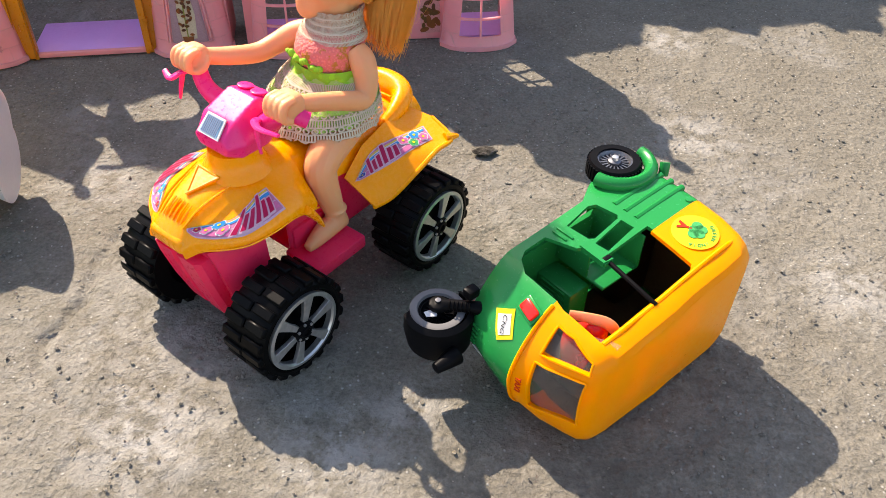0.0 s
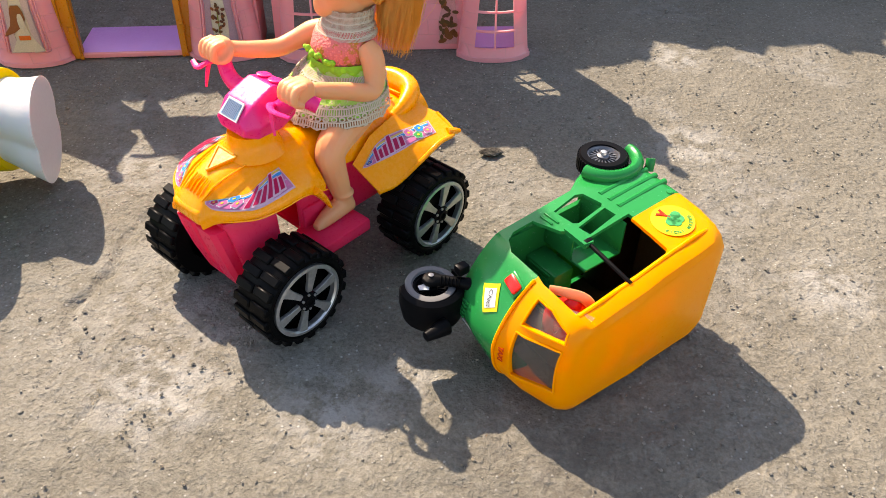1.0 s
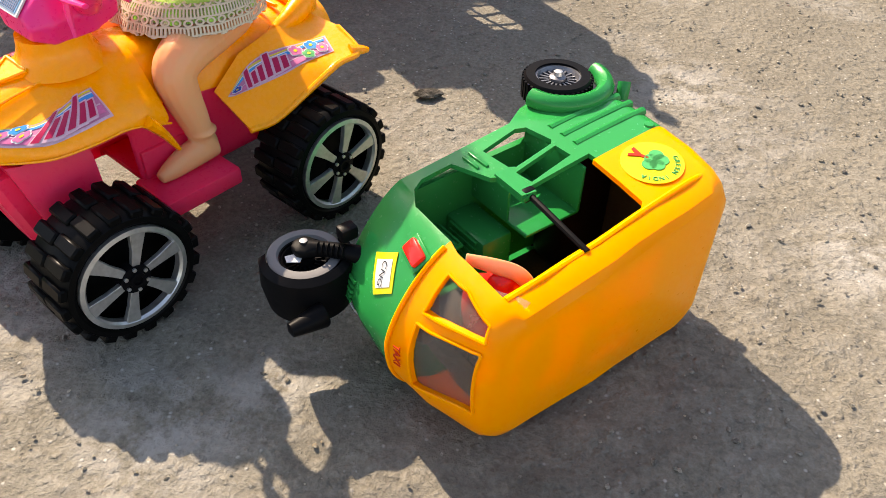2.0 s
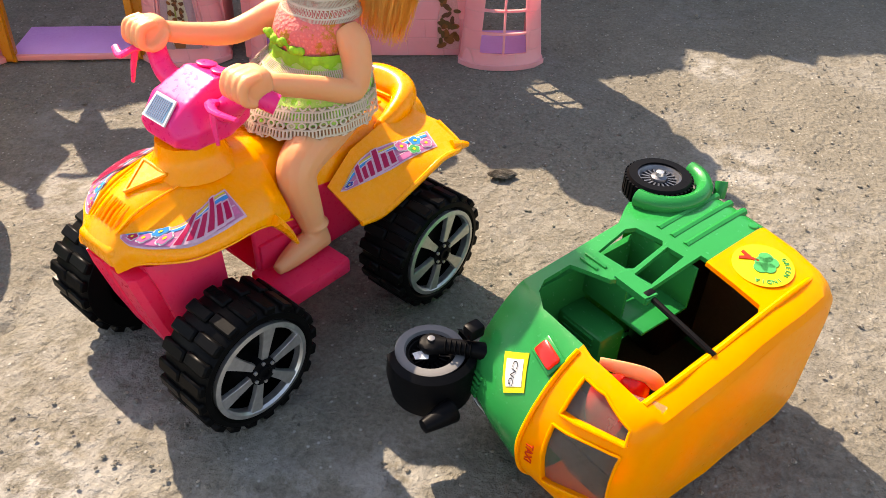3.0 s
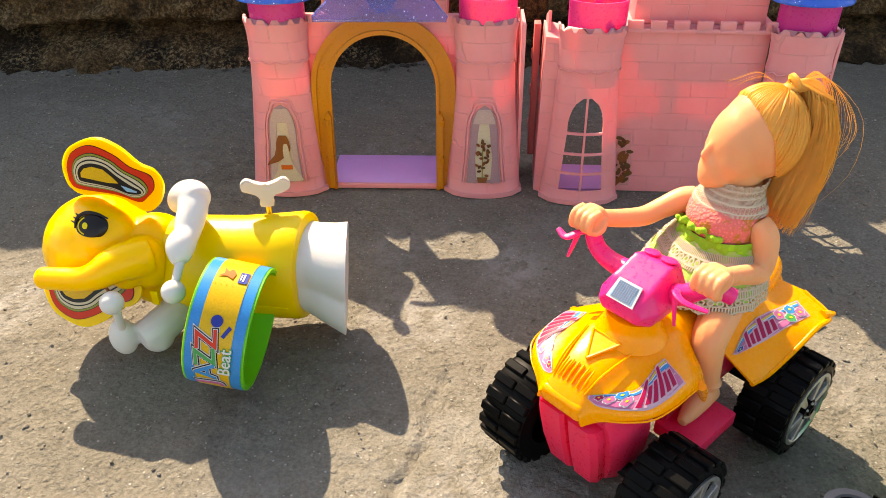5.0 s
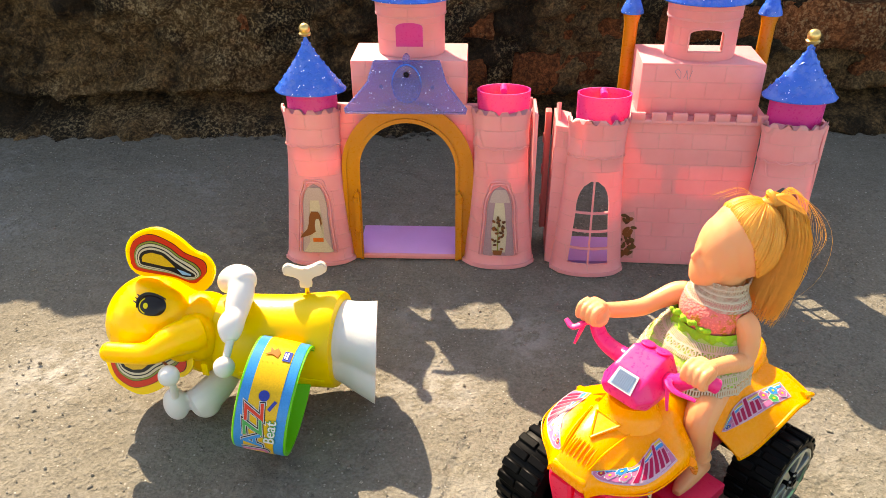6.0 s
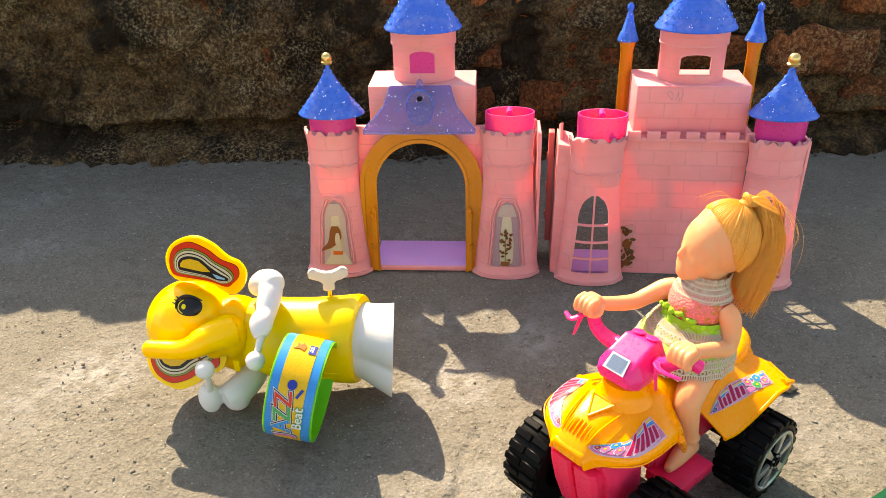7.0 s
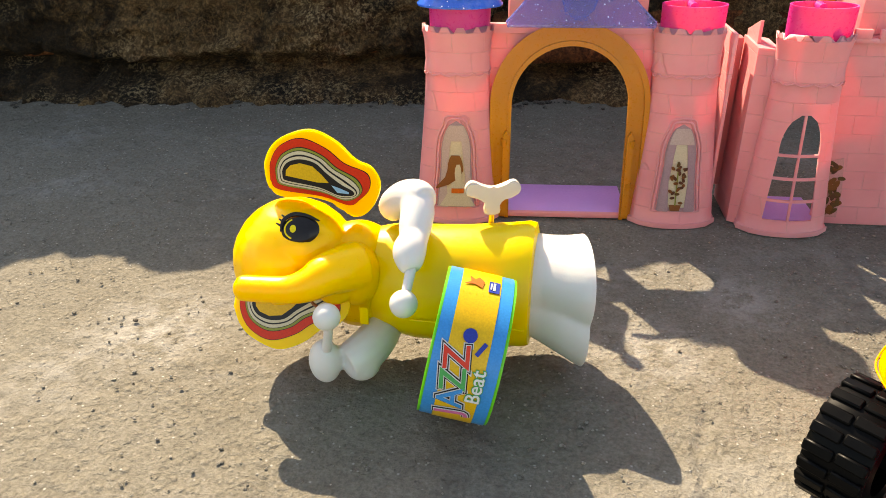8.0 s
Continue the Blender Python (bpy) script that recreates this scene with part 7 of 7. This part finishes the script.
def build_elephant():
    root = thing("toy_elephant", ELE, "yellow wind-up toy elephant drummer lying on its side on cement", "toy")
    head = blend([
        ellipsoid((-0.0775, -0.004, 0.062), (0.0388, 0.038, 0.0388)),
        ellipsoid((-0.066, -0.014, 0.078), (0.024, 0.022, 0.0218)),
        ellipsoid((-0.066, -0.006, 0.052), (0.028, 0.024, 0.026)),
        ellipsoid((-0.038, -0.002, 0.055), (0.028, 0.029, 0.034)),
        tube([(-0.030, -0.026, 0.075), (-0.0430, -0.0420, 0.0768), (-0.0520, -0.0500, 0.0735), (-0.0625, -0.0525, 0.0705), (-0.0760, -0.0530, 0.0695), (-0.0895, -0.0525, 0.0686)], [0.0140, 0.0122, 0.0098, 0.0082, 0.0077, 0.0075], 18),
        ellipsoid((-0.0898, -0.0525, 0.0686), (0.0062, 0.0076, 0.0076)),
        ellipsoid((-0.034, -0.025, 0.068), (0.016, 0.013, 0.020)),
        ellipsoid((-0.043, -0.036, 0.062), (0.010, 0.008, 0.008)),
    ], 0.0012, 4)
    hd = part("head", head, M_EYELLOW, root, "yellow head with a raised trunk", 80)
    part("mouth", tube([(-0.058, -0.0400, 0.0600), (-0.052, -0.0455, 0.0575), (-0.044, -0.0490, 0.0565)], [0.0006, 0.0011, 0.0006], 6), I_BROWN, hd)
    # eye
    spot, out = dropped(hd, (-0.0635, -0.026, 0.0945), (0.12, 0.86, -0.48))
    out = (out + Vector((0, -1.2, 0.6))).normalized()
    right = Vector((1, 0.15, 0)) - out * out.dot(Vector((1, 0.15, 0)))
    eye = facing(spot + out * 0.0006, right, out.cross(right)) @ Matrix.Diagonal((1.32, 1.2, 1, 1))
    ey = part("eye", moved(revolve([(0, -0.004), (0.0085, -0.0012), (0.0072, 0.0006), (0.004, 0.0014), (0, 0.0017)], 28, 0.82), eye), I_BLACK, hd, "black printed eye")
    part("eye_glint", moved(disc(0.0016, 0.0005, 16, 0.85, 1.15), eye @ pose(-0.0026, 0.0, 0.0014)), I_LEMON, ey)
    part("iris", moved(tube([(0.0062 * math.cos(math.radians(a)) - 0.0002, 0.0052 * math.sin(math.radians(a)), 0.0008) for a in range(120, 250, 10)], 0.00038, 6), eye), I_LEMON, ey)
    part("eyelid", moved(tube([(-0.0082, -0.0012, 0.0004), (-0.0074, 0.0042, 0.0004), (-0.0030, 0.0072, 0.0004), (0.0030, 0.0066, 0.0004), (0.0086, 0.0040, 0.0002)], [0.0005, 0.0009, 0.0011, 0.0008, 0.0004], 8), eye), I_BLACK, ey)
    part("eyelash", join(*[moved(tube([(-0.006 - 0.0008 * k, 0.0050 - 0.0018 * k, 0.0), (-0.0085 - 0.0012 * k, 0.0072 - 0.002 * k, -0.0006)], [0.0008, 0.0003], 6), eye) for k in range(3)]), I_BLACK, ey)
    # ears: thin plates with printed rings
    for centre, right, up, name in (((-0.0605, 0.002, 0.1165), (1, 0.0, 0.0), (0.0, 0.08, 1.0), "ear"), ((-0.0715, -0.036, 0.0500), (1, 0.0, -0.04), (0.0, -0.42, -0.90), "ear")):
        m = facing(centre, right, up)
        flip = (m.to_3x3() @ Vector((0, 0, 1))).y > 0
        ea = part(name, moved(prism(ear_outline(), 0.0035, 0.001), m @ pose(0, 0, -0.00175)), M_EYELLOW, hd, "flat ear with printed rainbow rings")
        s = -1 if flip else 1
        level = 0.0018
        for share, ink in ((0.0, I_BLACK), (0.03, I_RED), (0.40, I_BLACK), (0.43, I_OLIVE), (0.54, I_BLACK), (0.57, I_CREAM), (0.72, I_BLACK), (0.79, I_CREAM), (0.92, I_BLACK)):
            ring = [((1 - share) * a + share * c, (1 - share) * b + share * d) for (a, b), (c, d) in zip(*EAR_RINGS)]
            part("ear_print", moved(prism(ring, 0.00025), m @ pose(0, 0, s * level - (0.00025 if s < 0 else 0))), ink, ea)
            level += 0.00022
        part("ear_print", moved(prism([(0.0085, -0.0042), (0.0135, -0.0056), (0.0192, -0.0078), (0.0188, -0.0088), (0.0120, -0.0084)], 0.00025), m @ pose(0, 0, s * level - (0.00025 if s < 0 else 0))), I_SKY, ea)
        part("ear_print", moved(prism([(-0.0192, -0.0002), (-0.0188, 0.0032), (-0.0160, 0.0062), (-0.0100, 0.0080), (-0.0025, 0.0066), (0.0030, 0.0018), (0.0070, -0.0028), (0.0000, -0.0030)], 0.00025), m @ pose(0, 0, s * level - (0.00025 if s < 0 else 0))), I_YELLOW, ea)
    # trunk-yellow body
    rows = []
    for u, r, dz, dv in ((-0.032, 0.022, 0.055, 0.002), (-0.030, 0.029, 0.054, 0.002), (-0.018, 0.0335, 0.053, 0.001), (0.0, 0.0355, 0.0525, 0.0), (0.025, 0.0362, 0.052, 0.003), (0.050, 0.0382, 0.051, 0.008), (0.063, 0.0392, 0.051, 0.0105), (0.067, 0.0382, 0.051, 0.011), (0.068, 0.034, 0.051, 0.011)):
        rows.append([(u, dv + r * 0.92 * math.cos(2 * math.pi * i / 40), dz + r * math.sin(2 * math.pi * i / 40)) for i in range(40)])
    bd = part("body", loft(rows), M_EDYELLOW, root, "olive-yellow barrel body", 50)
    part("body_seam", moved(tube([(0.0, 0.0005, 0.0), (0.034, 0.0012, 0.0), (0.066, 0.002, -0.0005)], 0.0005, 5), Matrix.Translation((0, -0.0345, 0.046))), M_EDYELLOW, bd)
    # white feet
    def boot(rows):
        return loft([[(u, v + ry * math.cos(2 * math.pi * i / 36), z + rz * math.sin(2 * math.pi * i / 36)) for i in range(36)] for u, v, z, ry, rz in rows])

    ft = blend([
        boot([(0.064, 0.012, 0.0570, 0.029, 0.0250), (0.074, 0.011, 0.0580, 0.028, 0.0235), (0.086, 0.010, 0.0580, 0.030, 0.0245), (0.098, 0.009, 0.0580, 0.033, 0.0270), (0.116, 0.008, 0.0570, 0.036, 0.0295)]),
        boot([(0.064, 0.012, 0.0450, 0.029, 0.0240), (0.074, 0.009, 0.0410, 0.028, 0.0235), (0.086, 0.006, 0.0375, 0.029, 0.0250), (0.098, 0.005, 0.0335, 0.031, 0.0270), (0.116, 0.004, 0.0290, 0.034, 0.0285)]),
    ], 0.0013, 3)
    feet = cut(ft, moved(box((0.05, 0, 0), (0.1, 0.3, 0.3)), pose(0.1050, -0.032, 0.05, 0, 4, 13)), box((0.09, 0, -0.05), (0.3, 0.2, 0.1)))
    part("foot_base", feet, M_WHITE, root, "white flared feet", 45)
    # wind-up key
    key = part("key", moved(prism([(p.x, p.y) for p in spline([(-0.0155, 0.006, 0), (-0.0165, 0.011, 0), (-0.0125, 0.0145, 0), (-0.006, 0.012, 0), (0, 0.0105, 0), (0.006, 0.012, 0), (0.0125, 0.0145, 0), (0.0165, 0.011, 0), (0.0155, 0.006, 0), (0.009, 0.0035, 0), (0.0042, 0.002, 0), (0.0045, -0.006, 0), (-0.0045, -0.006, 0), (-0.0042, 0.002, 0), (-0.009, 0.0035, 0)], 3)], 0.0044, 0.001), facing((0.0390, 0.022, 0.0985), (0.9, 0.3, -0.02), (-0.08, 0.0, 1))), M_KEY, root, "ivory butterfly wind-up key")
    part("key_rod", tube([(0.0385, 0.022, 0.076), (0.0395, 0.022, 0.095)], 0.0018, 10), M_BRASS, key, "thin brass key rod")
    # upper arm with drumstick
    arm = blend([
        tube([(-0.0215, 0.012, 0.0930), (-0.0165, 0.009, 0.0985), (-0.0085, 0.003, 0.1055), (-0.0005, -0.003, 0.1090), (0.0040, -0.008, 0.1085)], [0.0080, 0.0100, 0.0108, 0.0108, 0.0090], 16),
        tube([(-0.0005, -0.005, 0.1080), (0.0015, -0.012, 0.1040), (0.0020, -0.021, 0.0985), (0.0030, -0.028, 0.0945)], [0.0098, 0.0098, 0.0092, 0.0078], 16),
        tube([(0.0030, -0.027, 0.0955), (0.0025, -0.037, 0.0930), (0.0045, -0.044, 0.0890), (0.0060, -0.047, 0.0865)], [0.0078, 0.0094, 0.0074, 0.0048], 16),
    ], 0.0011, 3)
    ar = part("arm", arm, M_WHITE, root, "white bent arm", 60)
    part("drumstick", tube([(0.0055, -0.046, 0.0880), (0.0045, -0.058, 0.0760)], [0.0030, 0.0026], 10), M_WHITE, ar)
    part("drumstick_ball", ellipsoid((0.0042, -0.0600, 0.0735), 0.0076), M_WHITE, ar)
    arm = blend([
        tube([(-0.018, -0.010, 0.030), (-0.021, -0.026, 0.027), (-0.026, -0.040, 0.0245), (-0.034, -0.048, 0.0215)], [0.010, 0.0120, 0.0125, 0.0110], 14),
        ellipsoid((-0.0460, -0.052, 0.0240), (0.0098, 0.0085, 0.0145)),
        ellipsoid((-0.027, -0.043, 0.0195), (0.0115, 0.0110, 0.0115)),
    ], 0.0012, 4)
    arm = cut(arm, box((0, 0, -0.05), (0.4, 0.4, 0.1)))
    ar = part("arm", arm, M_WHITE, root, "white bent arm hanging just over the ground", 60)
    part("drumstick", tube([(-0.044, -0.054, 0.032), (-0.0395, -0.060, 0.050), (-0.0385, -0.062, 0.057)], [0.003, 0.0026, 0.0026], 10), M_WHITE, ar)
    part("drumstick_ball", ellipsoid((-0.0382, -0.0635, 0.0625), 0.0076), M_WHITE, ar)
    part("strap_tag", box((-0.026, -0.036, 0.047), (0.005, 0.0015, 0.011), 0.0004), M_EYELLOW, hd)
    # drum
    R, W = 0.0395, 0.0372
    dm = Matrix.Translation((0.0375, -0.0560, 0.0490)) @ pose(0, 0, 0, 0, 0, 4) @ pose(0, 0, 0, 0, 11, 0) @ pose(0, 0, 0, 0, 90, 0)
    tilt = dm
    ring = revolve([(R - 0.0025, -W / 2), (R, -W / 2), (R, W / 2), (R - 0.0025, W / 2), (R - 0.0025, 0.001), (0, 0.001), (0, -0.001), (R - 0.0025, -0.001)], 64)
    dr = part("drum", moved(ring, tilt), M_LIMEGREEN, root, "lime-green drum shell with a printed wrapper")

    def band(z0, z1, a0, a1, off, mat, name, parent, label=""):
        n = max(2, int((a1 - a0) / 4))
        out = [[((R + off) * math.cos(radians(a0 + (a1 - a0) * i / n)), (R + off) * math.sin(radians(a0 + (a1 - a0) * i / n)), z) for z in (z0, z1)] for i in range(n + 1)]
        inn = [[((R + off - 0.0002) * math.cos(radians(a0 + (a1 - a0) * i / n)), (R + off - 0.0002) * math.sin(radians(a0 + (a1 - a0) * i / n)), z) for z in (z0, z1)] for i in range(n + 1)]
        return part(name, moved(loft([[a[0], a[1], b[1], b[0]] for a, b in zip(out, inn)]), tilt), mat, parent, label)

    wr = band(-W / 2 + 0.0015, W / 2 - 0.0015, 0, 359.5, 0.0004, I_BLUE, "wrapper", dr, "blue and orange printed paper wrapper")
    band(-W / 2 + 0.0082, W / 2 - 0.0082, 0, 359.5, 0.0007, I_YELLOW, "wrapper_band", wr)

    def bent(bm, angle, shift, off):
        """Wraps flat marks round the drum: their x runs round it, their y along its axis."""
        bmesh.ops.triangulate(bm, faces=[f for f in bm.faces if len(f.verts) > 4])
        for v in bm.verts:
            a = radians(angle) - v.co.x / R
            r = R + off + v.co.z
            z = shift - v.co.y
            v.co = Vector((r * math.cos(a), r * math.sin(a), z))
        return moved(bm, tilt)

    return wr, bent


build_rickshaw()
WRAPPER, bent = build_elephant()


def build_drum_print():
    """Wrapper print: red-green-blue word with dark outline, green word, plain badge and note shapes."""
    # angle 180 is the top of the drum, 270 its near side
    A0 = 268
    word = (("J", -0.0165, I_PINK), ("A", -0.0058, I_BLUE), ("Z", 0.0052, I_GREEN), ("Z", 0.0162, I_RED))
    for ch, x, ink in word:
        for bold, off, col in ((0.0017, 0.0011, I_WHITE), (0.0012, 0.0014, I_BLACK), (0.0006, 0.0017, I_WHITE), (0.0002, 0.0020, ink)):
            part("lettering", bent(moved(lettering(ch, 0.0185, 0.0001, 0.0, bold), pose(x, 0.0004 * x / 0.01, 0, 0, 0, 8)), A0, -0.0035, off), col, WRAPPER, "outlined colour lettering" if col is ink else "")
    part("lettering", bent(lettering("Beat", 0.0105, 0.0001, 0.0, 0.0005), A0 - 4, 0.0078, 0.0012), I_GREEN, WRAPPER)
    part("lettering", bent(lettering("Beat", 0.0105, 0.0001, 0.0, 0.0001), A0 - 4, 0.0078, 0.0015), I_WHITE, WRAPPER, "white lettering with green edge")
    part("printed_ball", bent(disc(0.0036, 0.0002, 16), A0 - 40, -0.0005, 0.0012), I_DKBLUE, WRAPPER)
    part("printed_stick", bent(moved(box((0, 0, 0), (0.0075, 0.0022, 0.0002)), pose(0, 0, 0, 0, 0, -30)), A0 - 32, 0.0062, 0.0012), I_DKBLUE, WRAPPER)
    part("printed_badge", bent(box((0, 0, 0), (0.009, 0.0056, 0.0002)), A0 - 84, 0.0068, 0.0012), I_DKBLUE, WRAPPER, "plain blue badge")
    part("printed_badge", bent(join(box((0, 0, 0), (0.0062, 0.0012, 0.0002)), box((0, 0.0016, 0), (0.005, 0.0008, 0.0002))), A0 - 84, 0.0068, 0.0014), I_WHITE, WRAPPER)
    part("printed_flame", bent(prism([(-0.004, -0.004), (0.001, -0.005), (0.005, -0.002), (0.002, 0.0), (0.005, 0.003), (0.0, 0.002), (-0.003, 0.005), (-0.002, 0.0)], 0.0002), A0 - 86, -0.0035, 0.0012), I_ORANGE, WRAPPER)
    part("printed_line", join(*[bent(box((0, -0.0085 + 0.0034 * k, 0), (0.03, 0.00025, 0.0002)), A0 - 52, 0.0, 0.0010) for k in range(6)]), I_LEMON, WRAPPER)


build_drum_print()
